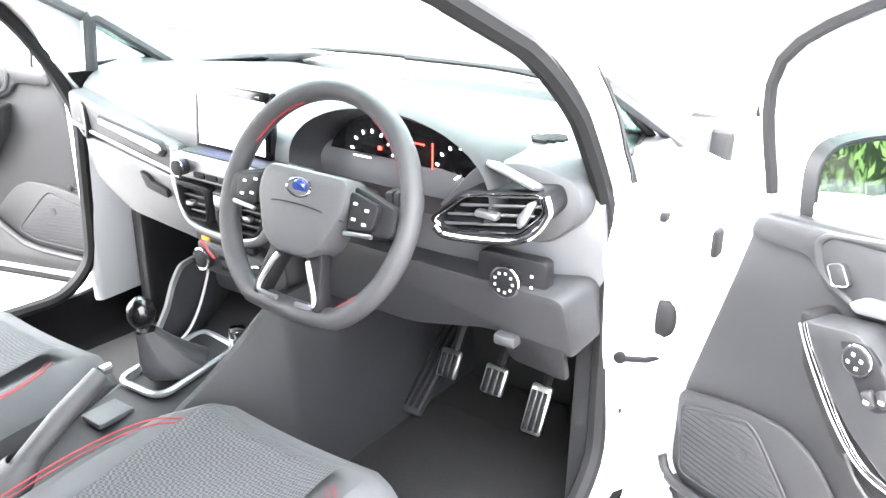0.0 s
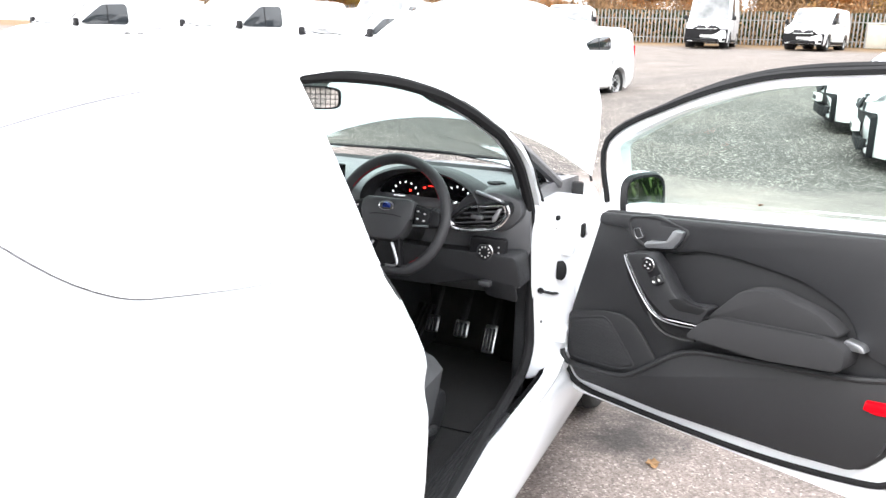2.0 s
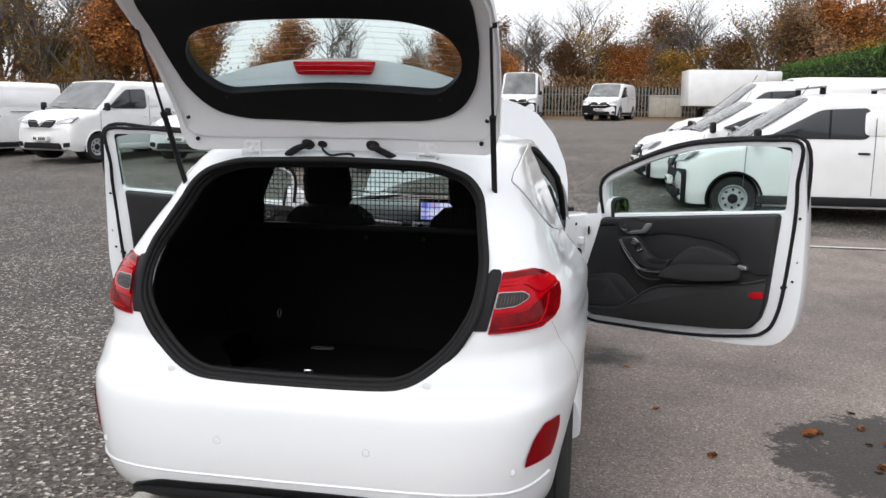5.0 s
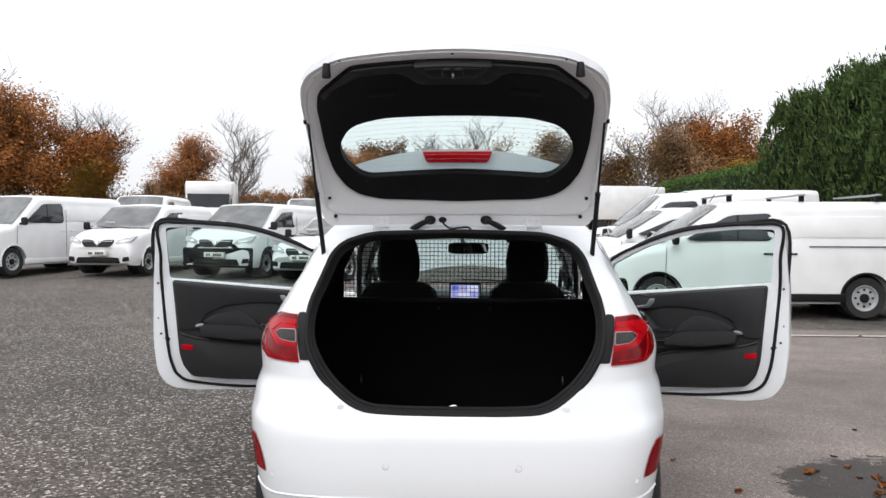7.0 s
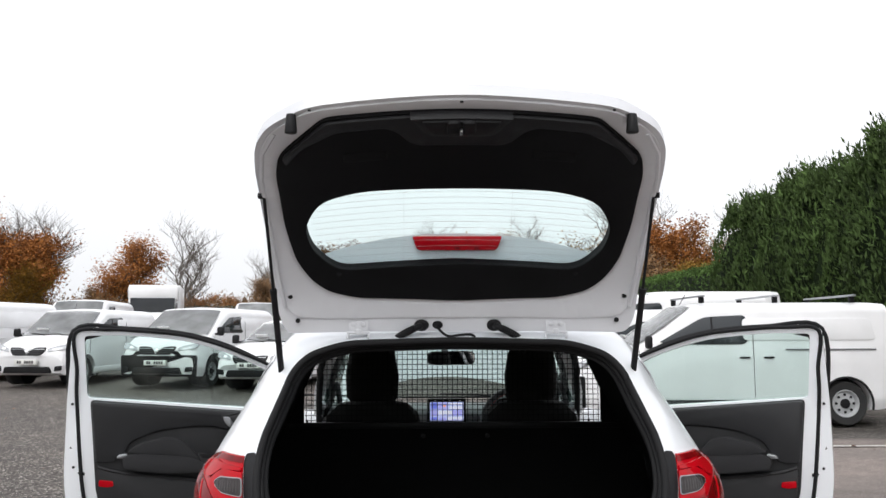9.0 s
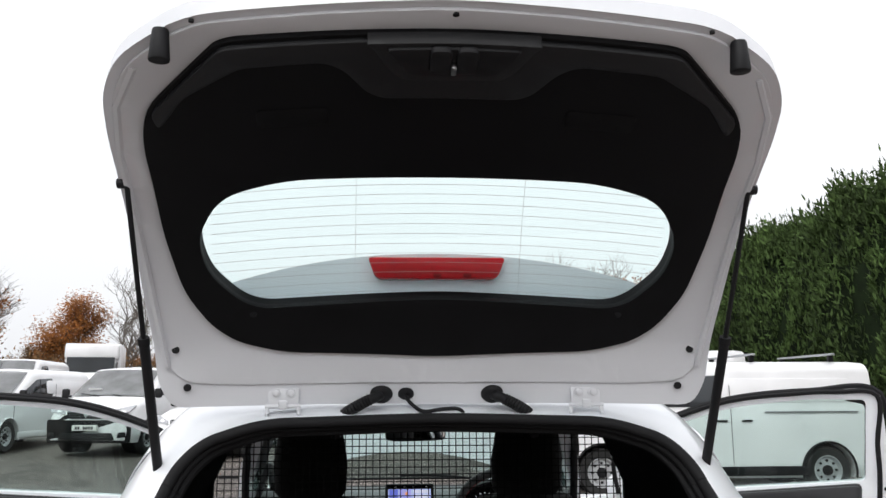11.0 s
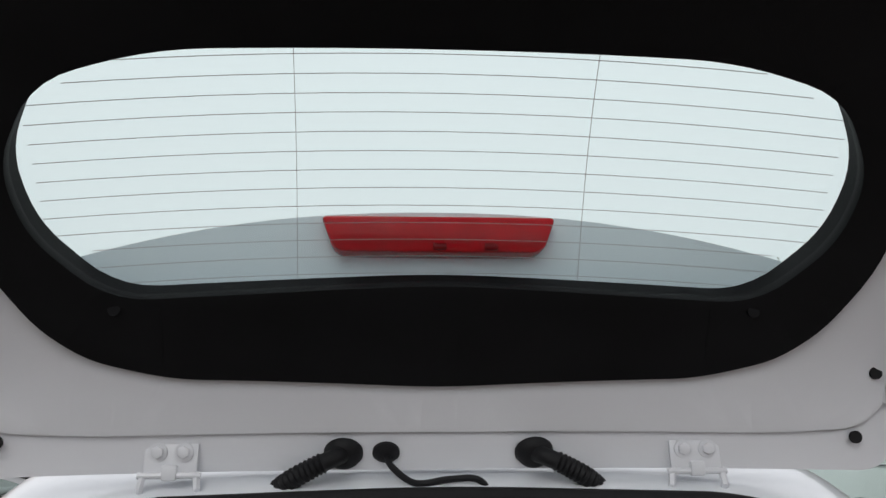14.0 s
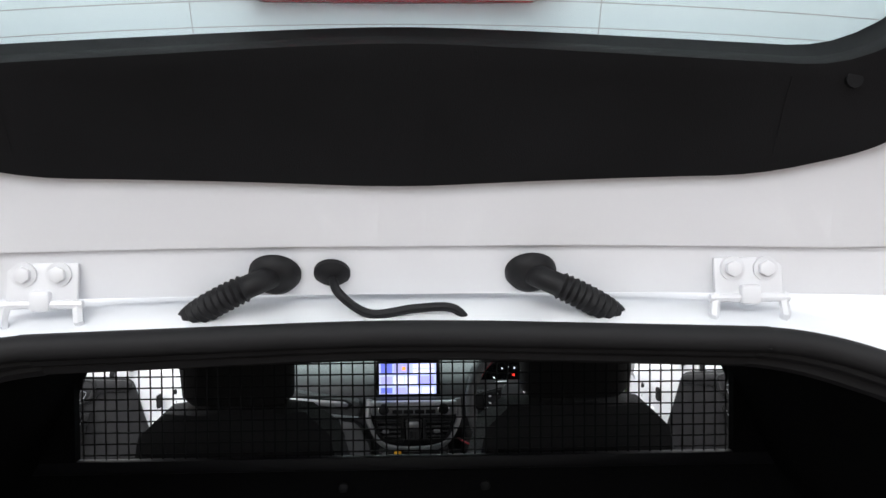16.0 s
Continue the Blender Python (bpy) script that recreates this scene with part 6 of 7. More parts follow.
def build_vehicle(name, label, L=4.9, W=1.92, H=1.93, nose=.95, hood=1.12, screen=.85, pos=(0, 0), heading=0, clad=True, cargo=True, wheel_r=.33, category="van", group="", badge=True, bare=False, roofbars=False, glassy=False):
    """A parked van or car. Its nose points along its own +y; heading turns it, in degrees."""
    w = W / 2
    z0 = .24
    y0, y1 = -L / 2, L / 2
    ax_f, ax_r = y1 - .88, y0 + .78
    x, y = pos
    root = thing(name, label, category, group, Matrix.Translation((x, y, ground_z(x, y))) @ Matrix.Rotation(radians(heading), 4, 'Z'))

    def put(nm, bm, material, parent=root, lab="", smooth=True):
        return part(nm, bm, material, parent, lab, smooth)
    # stations along the length: y, roof height, width factor, sill height
    st = [(y0, H - .10, .95, z0 + .12), (y0 + .03, H - .02, .985, z0 + .05), (y0 + .25, H, 1, z0), (y1 - nose - screen - .35, H, 1, z0), (y1 - nose - screen, H - .03, 1, z0), (y1 - nose - screen * .5, (H + hood) / 2 - .02, 1, z0),
          (y1 - nose, hood + .02, .995, z0), (y1 - nose * .55, hood - .03, .985, z0), (y1 - .20, hood - .13, .96, z0), (y1 - .06, hood - .25, .92, z0 + .02), (y1, hood - .44, .88, z0 + .06)]
    rings = []
    for yy, hh, f, zz in st:
        tum = .10 if hh > hood + .1 else .03
        half = section(w * f, zz, hh, tum)
        k = min(1, max(0, (yy - (y1 - nose * .8)) / (nose * .55)))
        rings.append([(a, yy - k * .16 * (abs(a) / w) ** 2.2, b) for a, b in half] + [(-a, yy - k * .16 * (abs(a) / w) ** 2.2, b) for a, b in half[::-1]])
    body_bm = loft(rings)
    for yy in (ax_f, ax_r):
        body_bm = cut(body_bm, [cyl(wheel_r + .055, W * 1.2, (0, yy, wheel_r), 'X', seg=28)])
    body = put("body", body_bm, VANWHITE, root, "white painted body")
    for yy in (ax_f, ax_r):
        for s in (1, -1):
            put("wheel_well", cyl(wheel_r + .05, .26, (s * (w - .32), yy, wheel_r + .056), 'X', seg=24), RUBBER)
            wh = put("wheel", lathe([(wheel_r * .55, s * (w - .17)), (wheel_r * .64, s * (w - .05)), (wheel_r * .60, s * (w - .045)), (wheel_r * .5, s * (w - .10)), (wheel_r * .12, s * (w - .075))], 24, (0, yy, wheel_r)), HUBGREY, root, "grey wheel")
            put("tyre", lathe([(wheel_r * .62, s * (w - .22)), (wheel_r * .96, s * (w - .22)), (wheel_r, s * (w - .19)), (wheel_r, s * (w - .06)), (wheel_r * .94, s * (w - .03)), (wheel_r * .63, s * (w - .045))], 28, (0, yy, wheel_r), True), TYRE, wh)
            if not bare:
                put("hub_cap", cyl(wheel_r * .22, .03, (s * (w - .07), yy, wheel_r), 'X', seg=16, bevel=.005), BLACK, wh)
                for i in range(8):
                    a = i * math.pi / 4
                    put("wheel_slot", cyl(wheel_r * .06, .012, (s * (w - .078), yy + wheel_r * .40 * math.cos(a), wheel_r + wheel_r * .40 * math.sin(a)), 'X', seg=8), RUBBER, wh)

    def face_y(z):
        return float(np.interp(z, [z0, z0 + .1, hood - .44, hood - .25, hood - .13, hood - .03], [y1 - .02, y1, y1, y1 - .06, y1 - .20, y1 - nose * .55]))

    def front(nm, pts, material, proud=.012, lab="", r=.03, parent=root, thick=.05):
        bow = lambda u: .16 * (abs(u) / w) ** 2.2
        return put(nm, prism(rounded(pts, r, 3), -thick, proud, lambda u, v, q: (u, face_y(v) + q - bow(u), v), .006), material, parent, lab)
    # windscreen
    yb, yt = y1 - nose + .02, y1 - nose - screen + .06

    def wind(u, v):
        hh = hood + .03 + (H - hood - .10) * v
        return ((u - .5) * 2 * w * (.86 - .09 * v), yb + (yt - yb) * v + .045 - .05 * ((u - .5) * 2) ** 2, hh + .035 - .03 * ((u - .5) * 2) ** 4)
    put("windscreen", grid(wind, 10, 6, thick=.012), SKYGLASS, root, "reflective windscreen with the sky's sheen painted pale grey")
    put("dash_paper", box((.30, .01, .10), (w * .35, yb - .12, hood + .17), .002, Matrix.Rotation(radians(-40), 3, 'X')), VANWHITE)
    for s in (1, -1):
        # side door window with a raked front edge
        ys = yt - .18
        wx = lambda z: s * (w * (1 - .10 * max(0, (z - H * .55)) / (H * .42)) + .004)
        win = rounded([(y1 - nose - .36, hood + .10), (yt - .16, H - .22), (ys - .60, H - .19), (ys - .66, H - .26), (ys - .66, hood + .12), (ys - .58, hood + .06), (y1 - nose - .52, hood + .06)], [.03, .10, .08, .08, .10, .10, .08], 4)
        pane = put("side_window", prism(win, -.03, .004, lambda u, v, q: (wx(v) + s * q, u, v), .002), DARKGLASS, root, "dark side window")
        put("window_divider", prism([(yt - .30, hood + .06), (yt - .27, hood + .06), (yt - .27, H - .22), (yt - .30, H - .22)], -.02, .008, lambda u, v, q: (wx(v) + s * q, u, v), .003), BLACK, pane)
        mir = put("door_mirror", box((.16, .10, .20), (s * (w + .10), y1 - nose - .16, hood + .10), .04), BLACK, root, "black door mirror")
        put("mirror_arm", box((.10, .05, .05), (s * (w + .01), y1 - nose - .16, hood + .04), .012), BLACK, mir)
        put("door_handle", box((.02, .16, .03), (s * (w + .012), ys - .58, hood - .14), .008), BLACK if clad else VANWHITE)
        put("panel_seam", tube([(s * (w * 1.001), ys - .72, z0 + .20), (s * (w * 1.003), ys - .72, hood - .1), (s * (w * .985), ys - .72, H * .82)], .006, 4), GAPLINE)
        put("panel_seam", tube([(s * (w * 1.001), y1 - nose - .02, z0 + .30), (s * (w * 1.002), y1 - nose - .04, hood - .02)], .006, 4), GAPLINE)
        if cargo:
            put("door_handle", box((.02, .16, .03), (s * (w + .012), ys - .95, hood - .14), .008), BLACK if clad else VANWHITE)
            put("slide_rail", box((.012, L * .28, .022), (s * (w + .002), y0 + L * .20, hood - .02), .003), GAPLINE)
            pan = rounded([(y0 + .28, hood + .12), (y0 + L * .47, hood + .12), (y0 + L * .47, H - .24), (y0 + .34, H - .24)], .08, 4)
            put("side_panel", prism(pan, -.01, .006, lambda u, v, q: (wx(v) + s * q, u, v), .004), VANWHITE, root, "pressed side panel")
        put("sill_trim", box((.03, L - 2.3, .13), (s * (w + .004), (ax_f + ax_r) / 2, z0 + .10), .012), BLACK if clad else VANWHITE)
        for yy in (ax_f, ax_r):
            arch = [(s * (w + .002), yy + (wheel_r + .065) * math.cos(a), wheel_r + (wheel_r + .065) * math.sin(a)) for a in np.linspace(-.25, math.pi + .25, 16)]
            put("arch_trim", tube(arch, .018, 5), BLACK if clad else VANWHITE)
        hl = front("headlamp", [(s * w * .50, hood - .33), (s * w * .90, hood - .28), (s * w * .96, hood - .14), (s * w * .80, hood - .17), (s * w * .53, hood - .25)], HEADLAMP, .02, "clear headlamp")
        put("tail_lamp", box((.07, .06, .42), (s * (w * .93), y0 + .02, hood - .05), .015), REDLENS)
    # front face
    if clad:
        front("front_bumper", [(-w * .93, z0), (w * .93, z0), (w * .95, hood - .42), (w * .6, hood - .42), (w * .52, hood - .33), (-w * .52, hood - .33), (-w * .6, hood - .42), (-w * .95, hood - .42)], BLACK, .02, "black plastic front bumper", .06)
    gr = front("grille", [(-w * .46, hood - .23), (w * .46, hood - .23), (w * .44, hood - .32), (w * .34, hood - .41), (-w * .34, hood - .41), (-w * .44, hood - .32)], BLACK, .024, "dark grille", .03)
    for i in range(3):
        front("grille_bar", [(-w * (.43 - .03 * i), hood - .262 - i * .045), (w * (.43 - .03 * i), hood - .262 - i * .045), (w * (.43 - .03 * i), hood - .276 - i * .045), (-w * (.43 - .03 * i), hood - .276 - i * .045)], SATIN if i == 0 else TRIM, .032, "", .003, gr)
    if badge:
        front("badge", [(-.06, hood - .30), (0, hood - .255), (.06, hood - .30), (0, hood - .345)], CHROME, .042, "plain silver badge", .01, gr)
    front("lower_grille", [(-w * .62, z0 + .06), (w * .62, z0 + .06), (w * .56, z0 + .20), (-w * .56, z0 + .20)], RUBBER, .028, "", .03)
    for s in (1, -1):
        front("fog_lamp", [(s * w * .70, z0 + .10), (s * w * .86, z0 + .12), (s * w * .86, z0 + .22), (s * w * .72, z0 + .21)], RUBBER, .028, "", .02)
    pl = front("number_plate", [(-.26, z0 + .25), (.26, z0 + .25), (.26, z0 + .36), (-.26, z0 + .36)], PLATE, .038, "white number plate", .008)
    for i in range(7):
        if i != 4:
            front("plate_bar", [(-.20 + i * .058, z0 + .275), (-.16 + i * .058, z0 + .275), (-.16 + i * .058, z0 + .335), (-.20 + i * .058, z0 + .335)], PLATEBAR, .0415, "", .002, pl)
    put("roof_aerial", tube([(0, yt - .05, H - .02), (0, yt - .16, H + .16)], .006, 5), BLACK)
    for s in (1, -1):
        put("wiper", tube([(s * .25 - .1, yb + .06, hood + .045), (s * .25 + .35, yb - .02, hood + .10)], .010, 4), BLACK)
    if roofbars:
        for yy in (y0 + .55, y0 + 1.75, y0 + 2.9):
            if yy < y1 - nose - screen:
                rb = put("roof_bar", box((W * .9, .07, .03), (0, yy, H + .11), .01), SATIN, root, "aluminium roof bar")
                for s in (1, -1):
                    put("bar_foot", box((.05, .08, .10), (s * w * .80, yy, H + .05), .01), BLACK, rb)
    return root


G = "vans parked round the yard"
build_vehicle("van", "white panel van with black bumper and roof bars", 4.95, 1.92, 1.88, .98, 1.18, .95, (4.50, 11.75), 90, group=G, roofbars=True, wheel_r=.335)
build_vehicle("small_van", "small white van with a black bumper", 4.35, 1.82, 1.66, 1.05, 1.06, .95, (3.75, 14.4), 95, group=G, cargo=False, wheel_r=.32)
build_vehicle("van", "white panel van parked beneath the tall hedge", 5.0, 1.95, 1.95, .9, 1.15, .9, (4.9, 17.6), 92, group=G, wheel_r=.335)
build_vehicle("van", "white panel van parked farther under the hedge", 5.2, 1.98, 2.0, .9, 1.18, .9, (6.5, 21.0), 90, group=G, wheel_r=.335, bare=True)
build_vehicle("small_van", "small white van with body-coloured bumper", 4.4, 1.85, 1.76, 1.0, 1.10, .85, (-8.9, 19.0), 172, clad=False, group=G, wheel_r=.325)
build_vehicle("van", "white van with black lower bumper", 4.4, 1.92, 1.78, .80, 1.13, .85, (-5.75, 18.6), 168, group=G, wheel_r=.33)
build_vehicle("small_car", "white hatchback parked between vans", 4.05, 1.75, 1.50, 1.15, .98, .95, (-3.5, 17.6), 166, clad=False, cargo=False, group="cars parked in the yard", category="car", wheel_r=.315)
build_vehicle("van", "white panel van with a wide dark grille", 4.97, 1.99, 1.98, .95, 1.22, .85, (-11.8, 18.6), 166, group=G, wheel_r=.34, clad=False)
build_vehicle("van", "white van at the end of the row", 4.97, 1.99, 1.98, .95, 1.22, .85, (-15.6, 17.4), 164, group=G, wheel_r=.34, bare=True)
build_vehicle("van", "white high-roof van parked against the fence", 5.4, 2.05, 2.50, .85, 1.30, .75, (-3.3, 45.2), 180, group=G, wheel_r=.34, bare=True)
build_vehicle("van", "white van parked against the fence", 4.9, 1.95, 1.96, .95, 1.18, .9, (1.5, 46.0), 166, group=G, wheel_r=.34, bare=True)
build_vehicle("van", "white van facing the yard near the fence", 5.0, 1.98, 1.88, .85, 1.2, .75, (-8.5, 37.5), 190, group=G, wheel_r=.34, bare=True)
build_vehicle("van", "white van behind the parked row", 5.0, 1.95, 2.05, .85, 1.25, .75, (-12.0, 26.9), 186, group=G, wheel_r=.34, bare=True)


def build_luton(pos, heading, letters=False, L=6.0, H=3.2):
    x, y = pos
    root = thing("box_lorry", "white box-bodied lorry" + (" with lettering on its side" if letters else " behind the vans"), "lorry", "", Matrix.Translation((x, y, ground_z(x, y))) @ Matrix.Rotation(radians(heading), 4, 'Z'))
    part("cargo_box", box((2.1, L * .66, H - .75), (0, -L * .17, .75 + (H - .75) / 2), .05), VANWHITE, root, "white box body")
    part("cab", loft([[(a * 1.0, yy, b) for a, b in ((-.98, .5), (-1.0, 1.2), (-.86, h), (.86, h), (1.0, 1.2), (.98, .5))] for yy, h in ((L * .16, 2.1), (L * .26, 2.1), (L * .36, 1.5), (L * .47, 1.15), (L * .5, .9))]), VANWHITE, root)
    part("over_cab", box((2.0, L * .16, .62), (0, L * .22, H - .36), .12), VANWHITE, root)
    part("windscreen", grid(lambda u, v: ((u - .5) * 1.75, L * .365 - .28 * v + .03, 1.48 + .60 * v), 4, 3, thick=.01), DARKGLASS, root)
    part("bumper", box((1.95, .2, .35), (0, L * .49, .55), .05), BLACK, root)
    for s in (1, -1):
        part("side_window", box((.02, .7, .5), (s * .95, L * .25, 1.65), .01), DARKGLASS, root)
        for yy in (-L * .3, L * .34):
            part("wheel", cyl(.35, .22, (s * .86, yy, .35), 'X', seg=24, bevel=.03), TYRE, root)
        part("headlamp", box((.3, .08, .2), (s * .75, L * .49, .9), .03), HEADLAMP, root)
    if letters:
        cu = bpy.data.curves.new("lettering", 'FONT')
        cu.body = "CUSTOM"
        cu.size = .62
        cu.extrude = .004
        tx = new("tmp_text", cu)
        me = bpy.data.meshes.new_from_object(tx.evaluated_get(bpy.context.evaluated_depsgraph_get()))
        bpy.data.objects.remove(tx)
        me.materials.append(mat("grey_lettering", (.12, .14, .15), .6))
        o = new("lettering", me)
        o.parent = root
        o["label"] = "dark lettering reading CUSTOM"
        o.matrix_local = Matrix.Translation((-1.054, .35, H - .85)) @ Matrix.Rotation(radians(-90), 4, 'Z') @ Matrix.Rotation(radians(90), 4, 'X')
        for i in range(2):
            part("lettering_bar", box((.006, .55, .16), (-1.054, -.6, H - 1.2 - i * .22)), mat("blue_lettering", (.12, .4, .6), .6), root)
    return root


build_luton((-12.2, 34.4), 194, False, 5.2, 2.66)
build_luton((8.9, 48.6), -84, True, 6.4, 2.75)
cab = thing("kiosk", "pale metal cabinet standing by the fence", "cabinet", "", Matrix.Translation((4.9, 51.2, ground_z(0, 51.2))))
part("cabinet_body", box((1.9, .9, 1.25), (0, 0, .65), .03), mat("pale_metal", (.38, .36, .31), .7, vary=.15, scale=3), cab)
part("cabinet_roof", box((2.0, 1.0, .06), (0, 0, 1.30), .02), CONCRETE, cab)
part("cabinet_seam", box((.02, .01, 1.2), (0, -.452, .65)), GAPLINE, cab)

# ---- palisade fence ----
GALV = mat("galvanised_steel", (0.22, 0.22, 0.215), 0.6, 0.4, vary=0.3, scale=3)
pale_mesh = bpy.data.meshes.new("fence_pale")
b = prism([(-.035, 0), (.035, 0), (.035, 1.72), (.018, 1.80), (.0, 1.74), (-.018, 1.80), (-.035, 1.72)], -.006, .006, lambda u, v, w: (u, w + .012 * (abs(u) > .02), v))
b.to_mesh(pale_mesh)
b.free()
pale_mesh.materials.append(GALV)


def fence(x0, y0, x1, y1, label):
    n = int(math.hypot(x1 - x0, y1 - y0) / .20)
    root = thing("palisade_fence", label, "fence", "palisade fence")
    ang = math.atan2(y1 - y0, x1 - x0)
    for i in range(n):
        t = i / n
        x, y = x0 + (x1 - x0) * t, y0 + (y1 - y0) * t
        o = new("fence_pale", pale_mesh)
        o.parent = root
        o.location, o.rotation_euler = (x, y, ground_z(x, y) + .04), (0, 0, ang)
    for h in (.35, 1.35):
        part("fence_rail", tube([(x0 + (x1 - x0) * t, y0 + (y1 - y0) * t + .03, ground_z(0, y0 + (y1 - y0) * t) + h) for t in np.linspace(0, 1, 8)], .03, 4), GALV, root)
    return root


fence(-40, 49.0, -11, 48.8, "grey galvanised palisade fence behind the vans")
fence(-11, 48.8, 17, 52.5, "grey galvanised palisade fence along the yard")


# ---- trees and hedges ----
def foliage_mat(name, color, vary):
    m = mat(name, color, 0.8, vary=vary, scale=0.6, spec=0.2)
    nt = m.node_tree
    b = nt.nodes["Principled BSDF"]
    src = b.inputs["Base Color"].links[0].from_socket
    geo = nt.nodes.new("ShaderNodeNewGeometry")
    mr = nt.nodes.new("ShaderNodeMapRange")
    mr.inputs["To Min"].default_value, mr.inputs["To Max"].default_value = .45, 1.5
    nt.links.new(geo.outputs["Random Per Island"], mr.inputs["Value"])
    vm = nt.nodes.new("ShaderNodeVectorMath")
    vm.operation = 'SCALE'
    nt.links.new(src, vm.inputs[0])
    nt.links.new(mr.outputs["Result"], vm.inputs["Scale"])
    nt.links.new(vm.outputs[0], b.inputs["Base Color"])
    return m


BARK = mat("grey_bark", (0.12, 0.105, 0.092), 0.95, vary=0.3, scale=4)
RUST = foliage_mat("rust_autumn_leaves", (0.30, 0.115, 0.030), .35)
GOLD = foliage_mat("gold_autumn_leaves", (0.32, 0.19, 0.04), .35)
BROWN = foliage_mat("brown_autumn_leaves", (0.20, 0.115, 0.055), .35)
GREENISH = foliage_mat("dull_green_leaves", (0.12, 0.13, 0.04), .35)
CONIFER = foliage_mat("conifer_green", (0.060, 0.098, 0.028), .45)
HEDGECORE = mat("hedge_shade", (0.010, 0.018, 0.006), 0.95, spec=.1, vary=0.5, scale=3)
CLIPPED = foliage_mat("clipped_hedge_green", (0.075, 0.135, 0.032), .3)


def tree_meshes(seed, height, spread, depth, leaves, leaf, bare):
    """Twigs as one mesh and leaves as another, rooted at the origin."""
    rng = random.Random(seed)
    bv, bf, lv, lf = [], [], [], []

    def limb(p, d, length, r, level):
        n = 3
        pts = [p]
        q, dd = p.copy(), d.copy()
        for i in range(n):
            dd = (dd + Vector((rng.gauss(0, .13), rng.gauss(0, .13), rng.gauss(.06, .08)))).normalized()
            q = q + dd * length / n
            pts.append(q.copy())
        sides = 6 if level == 0 else (4 if level == 1 else 3)
        base = len(bv)
        for i, c in enumerate(pts):
            rr = r * (1 - .6 * i / n)
            a0 = dd.orthogonal().normalized()
            b0 = dd.cross(a0)
            for j in range(sides):
                a = 2 * math.pi * j / sides
                bv.append(c + a0 * rr * math.cos(a) + b0 * rr * math.sin(a))
        for i in range(n):
            for j in range(sides):
                bf.append((base + i * sides + j, base + i * sides + (j + 1) % sides, base + (i + 1) * sides + (j + 1) % sides, base + (i + 1) * sides + j))
        if level >= depth - 1 and not bare:
            for _ in range(leaves):
                c = pts[rng.randrange(1, n + 1)] + Vector((rng.gauss(0, .42), rng.gauss(0, .42), rng.gauss(0, .36)))
                s = leaf * rng.uniform(.6, 1.4)
                u = Vector((rng.gauss(0, 1), rng.gauss(0, 1), rng.gauss(0, .6))).normalized()
                v = u.orthogonal().normalized()
                k = len(lv)
                lv.extend([c - u * s, c + v * s * .6, c + u * s, c - v * s * .6])
                lf.append((k, k + 1, k + 2, k + 3))
        if level < depth:
            kids = 7 if level == 0 else (5 if level == 1 else 4)
            for i in range(kids):
                t = (.35 if bare else .18) + (.65 if bare else .82) * (i + rng.random()) / kids
                at = pts[0].lerp(pts[-1], t) if level else p + d * length * t
                a = rng.uniform(0, 2 * math.pi)
                out = Vector((math.cos(a), math.sin(a), 0))
                nd = (dd * (.75 if bare else .55) + out * spread * rng.uniform(.6, 1.1) + Vector((0, 0, .18))).normalized()
                limb(at, nd, length * rng.uniform(.52, .74), r * .5, level + 1)
    limb(Vector((0, 0, 0)), Vector((0, 0, 1)), height * .55, height * .022, 0)
    out = []
    for nm, vs, fs in (("trunk", bv, bf), ("crown", lv, lf)):
        me = bpy.data.meshes.new(nm)
        me.from_pydata([tuple(v) for v in vs], [], fs)
        out.append(me)
    return out


def plant(meshes, leafmat, x, y, s, rot, label, name="tree"):
    t = thing(name, label, "tree", "trees behind the fence", Matrix.Translation((x, y, ground_z(x, y) - .1)) @ Matrix.Rotation(rot, 4, 'Z') @ Matrix.Scale(s, 4))
    for i, me in enumerate(meshes):
        if len(me.polygons) == 0:
            continue
        o = new(me.name.split(".")[0], me)
        o.parent = t
        m = BARK if i == 0 else leafmat
        if len(me.materials) == 0:
            me.materials.append(m)
        o.material_slots[0].link = 'OBJECT'
        o.material_slots[0].material = m
    return t


